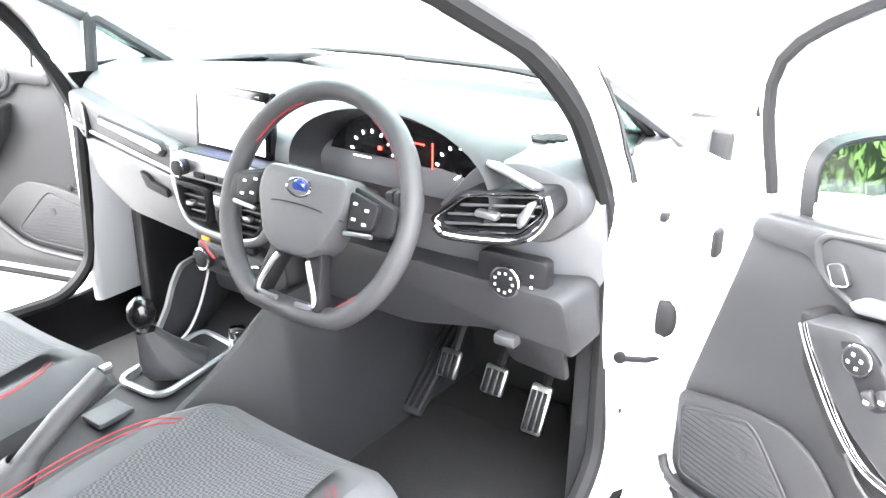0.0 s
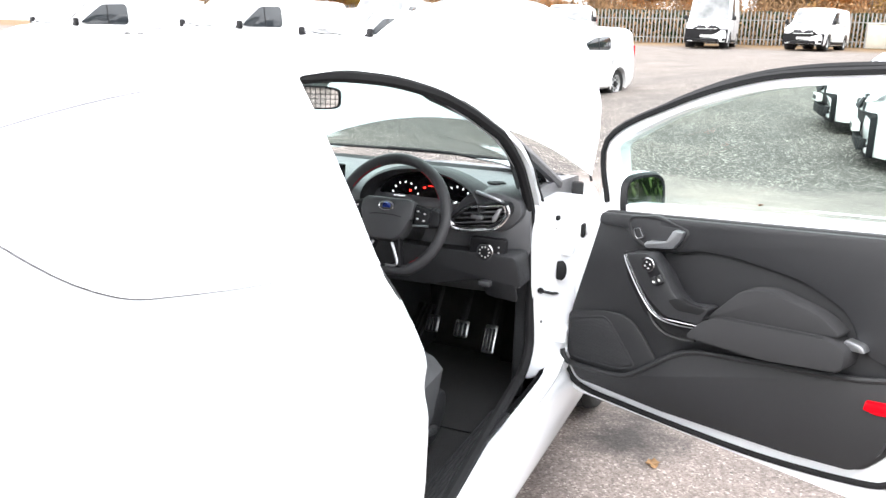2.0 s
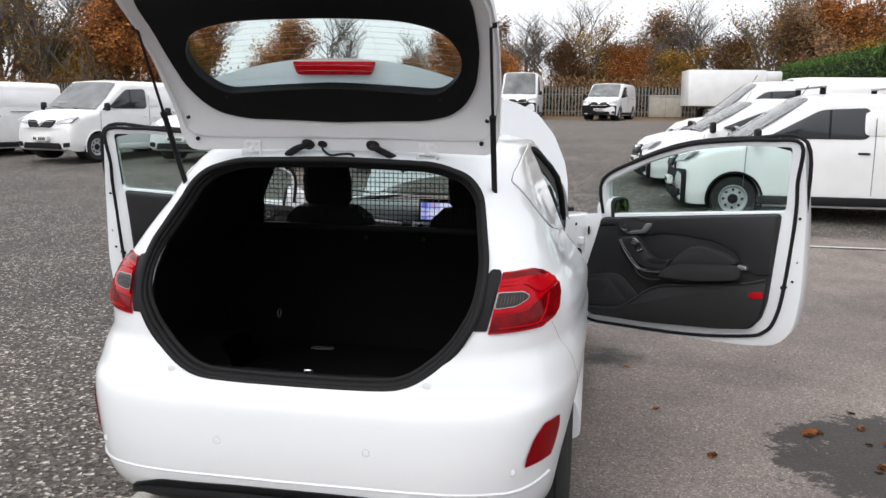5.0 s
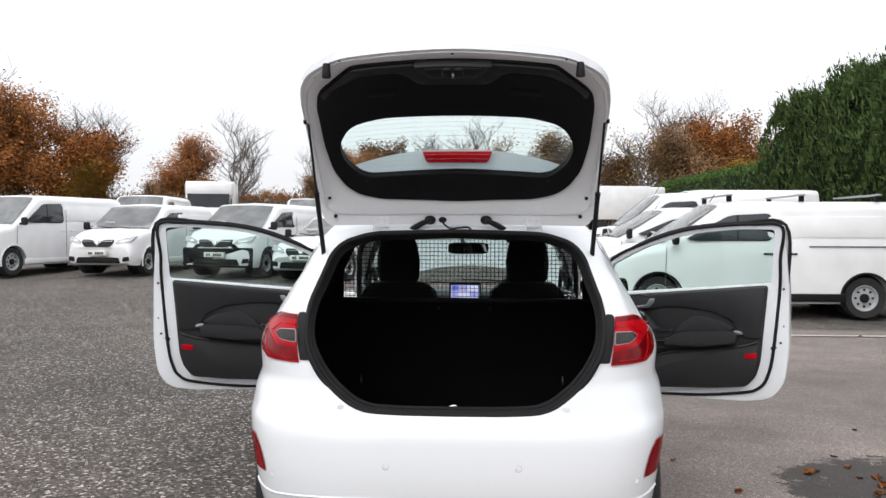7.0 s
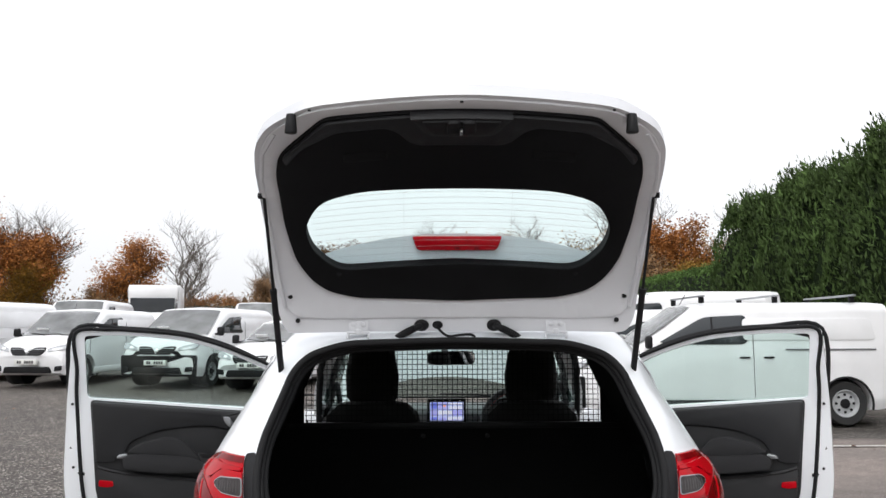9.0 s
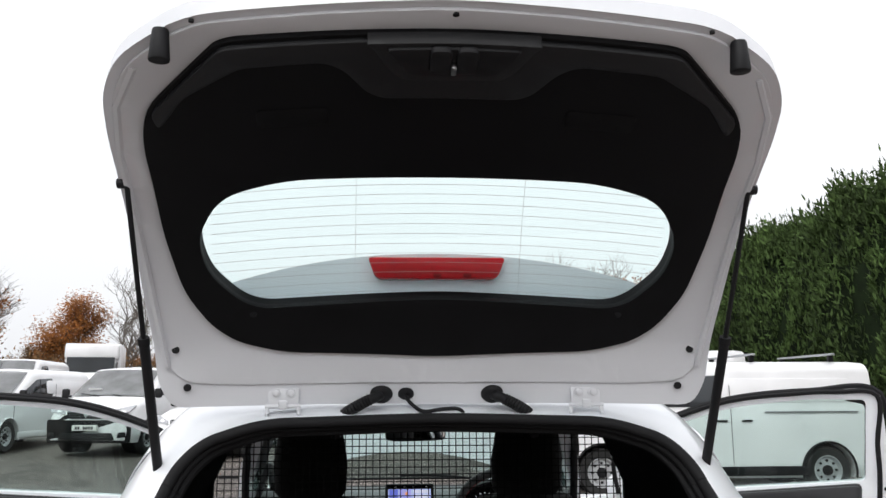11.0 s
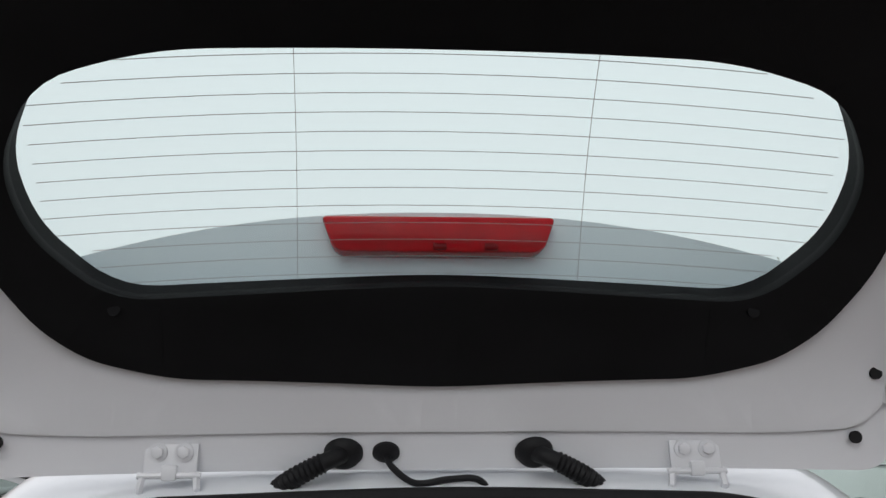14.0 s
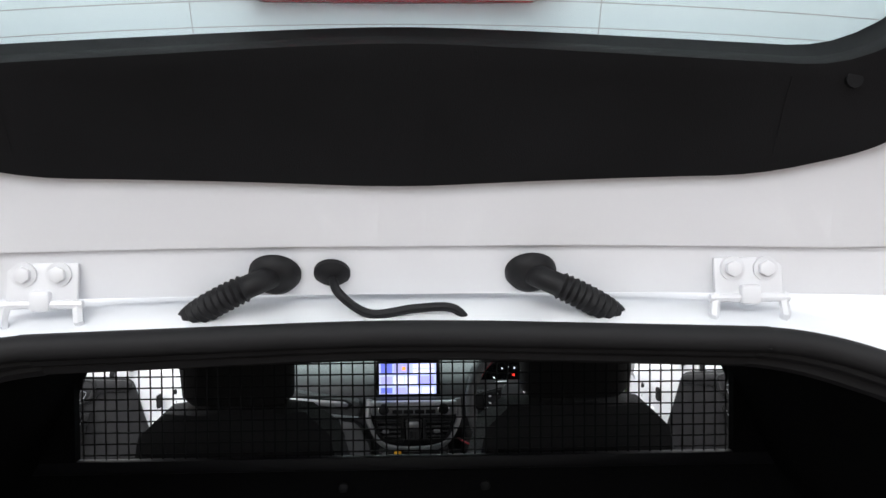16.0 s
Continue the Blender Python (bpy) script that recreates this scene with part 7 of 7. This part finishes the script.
LEAFY = [tree_meshes(11, 8.5, .85, 3, 115, .088, False), tree_meshes(23, 8.0, .95, 3, 115, .088, False)]
THIN = [tree_meshes(5, 9.0, .62, 3, 9, .10, False)]
BARE = [tree_meshes(31, 10.0, .95, 4, 0, .1, True), tree_meshes(47, 9.0, 1.05, 4, 0, .1, True)]
rng = random.Random(8)
plant(BARE[0], RUST, -17.0, 53.5, .72, .4, "leafless tree with a fine branching crown")
for x, y, s, mt, k, lb in ((-21.2, 56, .90, RUST, 0, "rust-red autumn tree in full leaf"), (-27.8, 52.5, 1.08, RUST, 1, "tall rust-orange autumn tree"), (-31.5, 53, 1.15, RUST, 0, "tall rust-brown autumn tree"), (-26.2, 52, .72, GOLD, 1, "golden green autumn tree in leaf"), (-37.5, 57, .80, GOLD, 1, "golden autumn tree at the yard's edge"),
                            (-12.2, 60, .62, BROWN, 1, "small brown-leaved tree beyond the fence"), (-8.8, 57, .78, RUST, 0, "orange autumn tree behind the fence"), (-5.5, 58, .70, RUST, 1, "low rust-coloured tree behind the fence"), (-1.5, 60, .72, BROWN, 0, "brown autumn tree behind the fence"),
                            (2.5, 59, .66, RUST, 0, "low orange tree beyond the fence"), (6.8, 60, .72, GOLD, 1, "golden autumn tree beyond the fence"), (10.0, 62, .80, BROWN, 0, "thinning brown tree beyond the fence"), (14.6, 58, 1.12, BROWN, 1, "thinning brown-green tree beyond the fence"), (18.5, 60, 1.15, RUST, 0, "orange-brown tree above the clipped hedge"), (22.5, 58, 1.0, BROWN, 1, "brown tree above the hedge"), (27, 56, 1.0, RUST, 0, "orange-brown tree above the hedge"), (31, 50, .95, BROWN, 1, "brown tree above the hedge"), (36, 48, .9, RUST, 0, "rust tree above the hedge"), (17, 50, .72, GOLD, 1, "golden brown shrub tree above the hedge"), (20.5, 48, .70, BROWN, 0, "brown shrub tree above the hedge"), (-18.5, 55, .45, BROWN, 0, "low brown shrub by the fence"), (-14.0, 54, .42, RUST, 1, "low rust shrub by the fence"), (-50, 58, 1.0, BROWN, 0, "brown tree far along the fence")):
    plant(LEAFY[k], mt, x, y, s * (.86 if x > -31 else .97), rng.uniform(0, 6.2), lb)
for x, y, s, k in ((-30, 60, 1.15, 0), (-34.5, 58, 1.2, 1), (-10.5, 62, .40, 1), (-3.5, 64, .85, 0), (4.5, 64, .95, 1), (9, 66, 1.1, 0), (13, 65, 1.15, 1), (16.5, 66, 1.2, 0), (24, 62, 1.15, 1), (-40, 58, 1.2, 0), (-36, 54, 1.1, 1), (-43, 55, 1.15, 1), (-46.5, 57, 1.2, 0)):
    plant(BARE[k], BROWN, x, y, s * (.74 if x > -31 else .95), rng.uniform(0, 6.2), "bare winter tree with fine twigs")
for x, y, s in ((0.5, 62, .9), (11.5, 58, .9), (19.8, 64, 1.1), (-44, 54, 1.1), (-33, 51, .8), (-38.5, 53, 1.15), (-41.5, 56, 1.2)):
    plant(THIN[0], GOLD, x, y, s * .85, rng.uniform(0, 6.2), "thinly leaved golden autumn tree")


def hedge_mesh(path, width, height, n, leaf, seed, ragged, tip=.0, rise=0.0):
    """Many small sprays over a bulky wall of green."""
    rng = np.random.default_rng(seed)
    P = np.array(path, float)
    seg = np.hypot(*np.diff(P, axis=0).T)
    cum = np.concatenate([[0], np.cumsum(seg)])
    vs, fs = [], []
    T = rng.uniform(0, cum[-1], n)
    for t in T:
        i = min(len(seg) - 1, int(np.searchsorted(cum, t)) - 1)
        i = max(i, 0)
        f = (t - cum[i]) / seg[i]
        c = P[i] * (1 - f) + P[i + 1] * f
        d = (P[i + 1] - P[i]) / seg[i]
        nrm = np.array([-d[1], d[0]])
        lump = .5 + .5 * math.sin(t * 1.7) * math.sin(t * .61 + 2) + .25 * math.sin(t * 4.3)
        hh = height * (1 + ragged * .12 * lump) * (1 + rise * (1 - t / cum[-1]))
        a = rng.uniform(0, math.pi)
        zr = rng.uniform(0, 1)
        if rng.random() < .72:
            side = -1 if rng.random() < .8 else 1
            z = zr * hh
            off = side * width / 2 * (1 - .25 * ragged * zr ** 3) * (1 + rng.normal(0, .05)) * (1 + ragged * .18 * math.sin(t * 2.9 + z * 1.3) * math.sin(z * 2.1 + t))
        else:
            off = rng.uniform(-.5, .5) * width * .8
            z = hh + rng.normal(0, .05 + .25 * ragged) * (1 if ragged else .4)
        if tip:
            swell = math.sin(t * 2.2 + 1.4 * math.sin(z * .55)) * math.sin(z * 1.15 + 2.0 * math.sin(t * .8))
            off += np.sign(off) * tip * swell
        x, y = c[0] + nrm[0] * off, c[1] + nrm[1] * off
        s = leaf * rng.uniform(.6, 1.5)
        u = rng.normal(0, 1, 3)
        u[2] = abs(u[2]) * (1.2 + ragged)
        if ragged > .5 and tip:
            u = u * np.array([.55, .55, 1.0]) + np.array([nrm[0], nrm[1], 0]) * np.sign(off) * .5
        u /= np.linalg.norm(u)
        v = np.cross(u, rng.normal(0, 1, 3))
        v /= np.linalg.norm(v)
        g = ground_z(x, y)
        p = np.array([x, y, g + max(.05, z)])
        k = len(vs)
        vs.extend([tuple(p - u * s), tuple(p + v * s * .34), tuple(p + u * s * 1.5), tuple(p - v * s * .34)])
        fs.append((k, k + 1, k + 2, k + 3))
    return vs, fs


def hedge(path, width, height, n, leaf, seed, ragged, material, label, name, tip=0.0, rise=0.0):
    vs, fs = hedge_mesh(path, width, height, n, leaf, seed, ragged, tip, rise)
    me = bpy.data.meshes.new(name)
    me.from_pydata(vs, [], fs)
    me.materials.append(material)
    o = new(name, me)
    tagged(o, label, "hedge", "", "stuff")
    # dark core: near-black green painted for the shade deep between the sprays
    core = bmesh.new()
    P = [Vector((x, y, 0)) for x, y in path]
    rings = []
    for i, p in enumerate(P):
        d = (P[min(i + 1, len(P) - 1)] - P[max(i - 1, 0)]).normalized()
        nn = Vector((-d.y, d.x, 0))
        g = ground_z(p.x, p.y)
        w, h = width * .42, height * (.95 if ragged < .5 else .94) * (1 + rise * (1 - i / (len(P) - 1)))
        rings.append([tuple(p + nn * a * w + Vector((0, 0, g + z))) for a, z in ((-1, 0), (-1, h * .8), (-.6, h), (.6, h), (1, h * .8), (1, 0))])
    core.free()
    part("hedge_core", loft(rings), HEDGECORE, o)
    return o


hedge([(11.0, 4), (11.4, 12), (11.6, 20), (11.5, 25), (11.5, 29)], 2.2, 4.5, 200000, .074, 3, .8, CONIFER, "tall ragged dark green conifer hedge", "conifer_hedge", .24, .34)
hedge([(11.9, 29), (12.4, 38), (12.9, 47), (13.2, 57)], 1.8, 3.2, 36000, .06, 6, .15, CLIPPED, "long clipped green hedge", "clipped_hedge")
hedge([(9, -14), (4, -19), (-8, -21), (-25, -18)], 2.0, 3.2, 7000, .2, 9, .3, CLIPPED, "dense green hedge behind the yard", "boundary_hedge")
# scrub along the foot of the fence
hedge([(-48, 53), (-11, 53), (17, 57)], 4.0, 2.0, 34000, .09, 12, 1.0, BROWN, "brown autumn scrub behind the fence", "scrub")


# deeper woodland: a second, looser row of the same trees
rng = random.Random(77)
for i in range(26):
    x = -52 + i * 3.6 + rng.uniform(-1, 1)
    y = 66 + rng.uniform(-2, 6)
    if rng.random() < .55:
        plant(BARE[i % 2], BROWN, x, y, rng.uniform(.85, 1.25) * (.5 if -30 < x < -8 else 1), rng.uniform(0, 6.2), "bare woodland tree with fine twigs")
    else:
        plant(LEAFY[i % 2], rng.choice((BROWN, RUST, BROWN, GREENISH)), x, y, rng.uniform(.7, 1.0) * (.5 if -30 < x < -8 else 1), rng.uniform(0, 6.2), "autumn woodland tree with brown leaves")


# ---- yard ----
def yard():
    b = bmesh.new()
    ys = [-120, -60, -30, -15, -8] + [i * .75 for i in range(-8, 68)] + [55, 60, 80, 120, 250, 900]
    xs = [-900, -250, -120, -80, -60, -40, -30, -20, -12, -8, -5, -3, -2, -1, 0, 1, 2, 3, 5, 8, 12, 20, 30, 40, 60, 90, 150, 300, 900]
    V = [[b.verts.new((x, y, ground_z(x, y))) for x in xs] for y in ys]
    for A, B in zip(V, V[1:]):
        for i in range(len(xs) - 1):
            b.faces.new((A[i], A[i + 1], B[i + 1], B[i]))
    return b


STAIN = (2.38, 1.64)


def yard_material():
    """Tarmac: dark and stony on the left of the kerb line and beyond the bays, smoother and browner on the right."""
    m = bpy.data.materials.new("yard_tarmac")
    m.use_nodes = True
    nt = m.node_tree
    N, Lk = nt.nodes, nt.links
    b = N["Principled BSDF"]
    tc = N.new("ShaderNodeTexCoord")
    sep = N.new("ShaderNodeSeparateXYZ")
    Lk.new(tc.outputs["Object"], sep.inputs[0])

    def noise_(scale, detail=4, rough=.55):
        n = N.new("ShaderNodeTexNoise")
        n.inputs["Scale"].default_value, n.inputs["Detail"].default_value, n.inputs["Roughness"].default_value = scale, detail, rough
        Lk.new(tc.outputs["Object"], n.inputs["Vector"])
        return n.outputs["Fac"]

    def math_(op, a, c=None):
        n = N.new("ShaderNodeMath")
        n.operation = op
        for i, v in enumerate((a, c)):
            if v is None:
                continue
            if isinstance(v, (int, float)):
                n.inputs[i].default_value = v
            else:
                Lk.new(v, n.inputs[i])
        return n.outputs[0]

    def ramp_(fac, stops):
        r = N.new("ShaderNodeValToRGB")
        while len(r.color_ramp.elements) < len(stops):
            r.color_ramp.elements.new(.5)
        for e, (p, c) in zip(r.color_ramp.elements, stops):
            e.position, e.color = p, (*c, 1)
        Lk.new(fac, r.inputs["Fac"])
        return r.outputs["Color"]

    def mix_(fac, a, c, blend='MIX'):
        n = N.new("ShaderNodeMix")
        n.data_type, n.blend_type = 'RGBA', blend
        if isinstance(fac, (int, float)):
            n.inputs["Factor"].default_value = fac
        else:
            Lk.new(fac, n.inputs["Factor"])
        for k, v in (("A", a), ("B", c)):
            if isinstance(v, tuple):
                n.inputs[k].default_value = (*v, 1)
            else:
                Lk.new(v, n.inputs[k])
        return n.outputs["Result"]
    big, mid, fine = noise_(.35, 5), noise_(2.2, 5), noise_(55, 3)
    # stones as cells
    vor = N.new("ShaderNodeTexVoronoi")
    vor.inputs["Scale"].default_value = 62
    Lk.new(tc.outputs["Object"], vor.inputs["Vector"])
    stones = N.new("ShaderNodeSeparateColor")
    Lk.new(vor.outputs["Color"], stones.inputs[0])
    vor2 = N.new("ShaderNodeTexVoronoi")
    vor2.inputs["Scale"].default_value = 130
    Lk.new(tc.outputs["Object"], vor2.inputs["Vector"])
    st2 = N.new("ShaderNodeSeparateColor")
    Lk.new(vor2.outputs["Color"], st2.inputs[0])
    coarse = ramp_(stones.outputs[0], [(0, (.024, .021, .019)), (.45, (.066, .058, .053)), (.80, (.125, .110, .101)), (.91, (.25, .23, .215)), (1, (.58, .55, .52))])
    smooth_ = ramp_(st2.outputs[0], [(0, (.12, .101, .094)), (.5, (.188, .162, .152)), (.9, (.246, .215, .20)), (1, (.38, .345, .325))])
    # which side: the kerb line at x = -0.7, and the stony apron beyond y = 9
    wob = math_('MULTIPLY', math_('SUBTRACT', noise_(.8, 3), .5), 1.2)
    left = N.new("ShaderNodeMapRange")
    left.inputs["From Min"].default_value, left.inputs["From Max"].default_value = -.62, -.78
    Lk.new(sep.outputs["X"], left.inputs["Value"])
    far = N.new("ShaderNodeMapRange")
    far.inputs["From Min"].default_value, far.inputs["From Max"].default_value = 8.6, 9.4
    Lk.new(math_('ADD', sep.outputs["Y"], wob), far.inputs["Value"])
    side = math_('MAXIMUM', left.outputs[0], far.outputs[0])
    base = mix_(side, smooth_, coarse)
    base = mix_(1.0, base, ramp_(big, [(.3, (.70, .69, .68)), (.5, (.98, .96, .94)), (.7, (1.30, 1.24, 1.18))]), 'MULTIPLY')
    base = mix_(1.0, base, ramp_(mid, [(.3, (.80, .80, .80)), (.7, (1.16, 1.15, 1.14))]), 'MULTIPLY')
    # far ground turns paler and browner with trodden grit
    grit = N.new("ShaderNodeMapRange")
    grit.inputs["From Min"].default_value, grit.inputs["From Max"].default_value = 12, 30
    Lk.new(sep.outputs["Y"], grit.inputs["Value"])
    gmask = math_('MULTIPLY', grit.outputs[0], .65)
    base = mix_(gmask, base, ramp_(noise_(.9, 6, .7), [(.3, (.10, .085, .075)), (.7, (.20, .17, .15))]))
    verge = N.new("ShaderNodeMapRange")
    verge.inputs["From Min"].default_value, verge.inputs["From Max"].default_value = 43, 49
    Lk.new(math_('ADD', sep.outputs["Y"], wob), verge.inputs["Value"])
    base = mix_(verge.outputs[0], base, ramp_(noise_(1.5, 6, .7), [(.3, (.09, .06, .03)), (.6, (.16, .09, .03)), (.8, (.09, .09, .03))]))
    # damp oil stain beside the car
    dist = N.new("ShaderNodeVectorMath")
    dist.operation = 'DISTANCE'
    Lk.new(tc.outputs["Object"], dist.inputs[0])
    dist.inputs[1].default_value = (STAIN[0], STAIN[1], 0)
    st = N.new("ShaderNodeMapRange")
    st.inputs["From Min"].default_value, st.inputs["From Max"].default_value = .64, .60
    Lk.new(math_('ADD', dist.outputs["Value"], math_('MULTIPLY', math_('SUBTRACT', noise_(3.6, 9, .78), .5), 1.3)), st.inputs["Value"])
    d2 = N.new("ShaderNodeVectorMath")
    d2.operation = 'DISTANCE'
    Lk.new(tc.outputs["Object"], d2.inputs[0])
    d2.inputs[1].default_value = (.98, 3.05, 0)
    st3 = N.new("ShaderNodeMapRange")
    st3.inputs["From Min"].default_value, st3.inputs["From Max"].default_value = .26, .08
    Lk.new(math_('ADD', d2.outputs["Value"], math_('MULTIPLY', math_('SUBTRACT', noise_(6, 5, .65), .5), .4)), st3.inputs["Value"])
    stain = math_('MULTIPLY', math_('MAXIMUM', st.outputs[0], st3.outputs[0]), .85)
    base = mix_(stain, base, (.022, .020, .019))
    Lk.new(base, b.inputs["Base Color"])
    rr = N.new("ShaderNodeMapRange")
    rr.inputs["To Min"].default_value, rr.inputs["To Max"].default_value = .92, .85
    Lk.new(stain, rr.inputs["Value"])
    Lk.new(rr.outputs[0], b.inputs["Roughness"])
    hgt = math_('ADD', math_('MULTIPLY', vor.outputs["Distance"], side), math_('MULTIPLY', fine, .5))
    bp = N.new("ShaderNodeBump")
    bp.inputs["Strength"].default_value, bp.inputs["Distance"].default_value = .7, .012
    Lk.new(hgt, bp.inputs["Height"])
    Lk.new(bp.outputs[0], b.inputs["Normal"])
    return m


tagged(part("ground", yard(), yard_material()), "worn tarmac yard, stony and dark beside the kerb line", "ground", kind="structure")
# kerb line set into the tarmac
KERB = [(-.80, -30), (-.80, 9)]
for i in range(14):
    y = -5.2 + i * .93
    k = part("kerb", box((.15, .915, .12), (-.80, y, -.045), .012), CONCRETE)
    tagged(k, "pale concrete edging kerb flush with the tarmac", "kerb", "edging kerbs", "structure")
# painted bay line
PAINTLINE = mat("worn_white_line", (0.55, 0.53, 0.50), 0.85, vary=0.35, scale=18, fine=0.3, bump=.5, bump_scale=60)
bay = grid(lambda u, v: (1.6 + u * 9, 7.95 + v * .09 + .02 * math.sin(u * 7), ground_z(0, 8) + .004), 20, 1)
tagged(part("painted_line", bay, PAINTLINE), "worn white painted bay line on tarmac", "road marking", kind="structure")

# loose gravel near the camera and fallen leaves
rng = random.Random(21)
gv, gf = [], []
for _ in range(5200):
    if rng.random() < .75:
        x, y = rng.uniform(-5.5, -.95), rng.uniform(-1.0, 9)
        s = rng.uniform(.003, .011)
    else:
        x, y = rng.uniform(1.0, 3.6), rng.uniform(.2, 8)
        s = rng.uniform(.002, .006)
    g = ground_z(x, y)
    k = len(gv)
    for a in range(5):
        t = a * 1.2566 + rng.uniform(-.3, .3)
        gv.append((x + s * math.cos(t), y + s * math.sin(t), g))
    gv.append((x + rng.uniform(-.3, .3) * s, y + rng.uniform(-.3, .3) * s, g + s * rng.uniform(.5, 1.1)))
    gf.extend([(k + a, k + (a + 1) % 5, k + 5) for a in range(5)])
me = bpy.data.meshes.new("gravel")
me.from_pydata(gv, [], gf)
GRAVEL = foliage_mat("loose_stone", (0.15, 0.145, 0.135), .2)
me.materials.append(GRAVEL)
tagged(new("gravel", me), "loose grey gravel scattered on the tarmac", "gravel", "", "stuff")

LEAVES = [foliage_mat("fallen_leaf_orange", (0.32, 0.11, 0.03), .3), foliage_mat("fallen_leaf_tan", (0.36, 0.22, 0.11), .3), foliage_mat("fallen_leaf_brown", (0.12, 0.05, 0.025), .3)]


def leaf_mesh(seed):
    r = random.Random(seed)
    b = bmesh.new()
    n = 9
    mid = [b.verts.new((0, -.5 + i / (n - 1), .10 * math.sin(i / (n - 1) * math.pi) * r.uniform(.5, 1.4))) for i in range(n)]
    for s in (-1, 1):
        edge = [b.verts.new((s * .30 * math.sin(i / (n - 1) * math.pi) * (1 + .35 * (i % 2)), -.5 + i / (n - 1), .16 * r.uniform(.2, 1.2))) for i in range(1, n - 1)]
        b.faces.new((mid[0], mid[1], edge[0]))
        for i in range(len(edge) - 1):
            b.faces.new((mid[i + 1], mid[i + 2], edge[i + 1], edge[i]))
        b.faces.new((mid[-2], mid[-1], edge[-1]))
    bmesh.ops.solidify(b, geom=list(b.faces), thickness=.012)
    me = bpy.data.meshes.new("fallen_leaf")
    b.to_mesh(me)
    b.free()
    return me


meshes = []
for i, lm in enumerate(LEAVES):
    me = leaf_mesh(i)
    me.materials.append(lm)
    meshes.append(me)
spots = [(1.11, 2.86, .07, 1), (1.232, 2.136, .05, 0), (1.945, 1.934, .09, 0)]
for _ in range(58):
    a, r = rng.uniform(0, 6.28), abs(rng.gauss(0, .34))
    spots.append((STAIN[0] + r * math.cos(a), STAIN[1] + r * math.sin(a), rng.uniform(.03, .09), rng.choice((0, 1, 2, 2))))
for _ in range(40):
    spots.append((rng.uniform(1.0, 6), rng.uniform(-1, 9), rng.uniform(.03, .07), rng.choice((0, 1, 2))))
for _ in range(24):
    spots.append((rng.uniform(-8, -1.2), rng.uniform(1, 14), rng.uniform(.03, .06), rng.choice((0, 1, 2))))
for x, y, s, k in spots:
    o = new("fallen_leaf", meshes[k])
    o.location, o.scale = (x, y, ground_z(x, y) + .003), (s, s, s)
    o.rotation_euler = (rng.uniform(-.15, .15), rng.uniform(-.15, .15), rng.uniform(0, 6.28))
    tagged(o, ("curled orange fallen leaf on the tarmac", "dry tan fallen leaf on the tarmac", "dark brown fallen leaf on the tarmac")[k], "leaf", "fallen leaves on the yard")
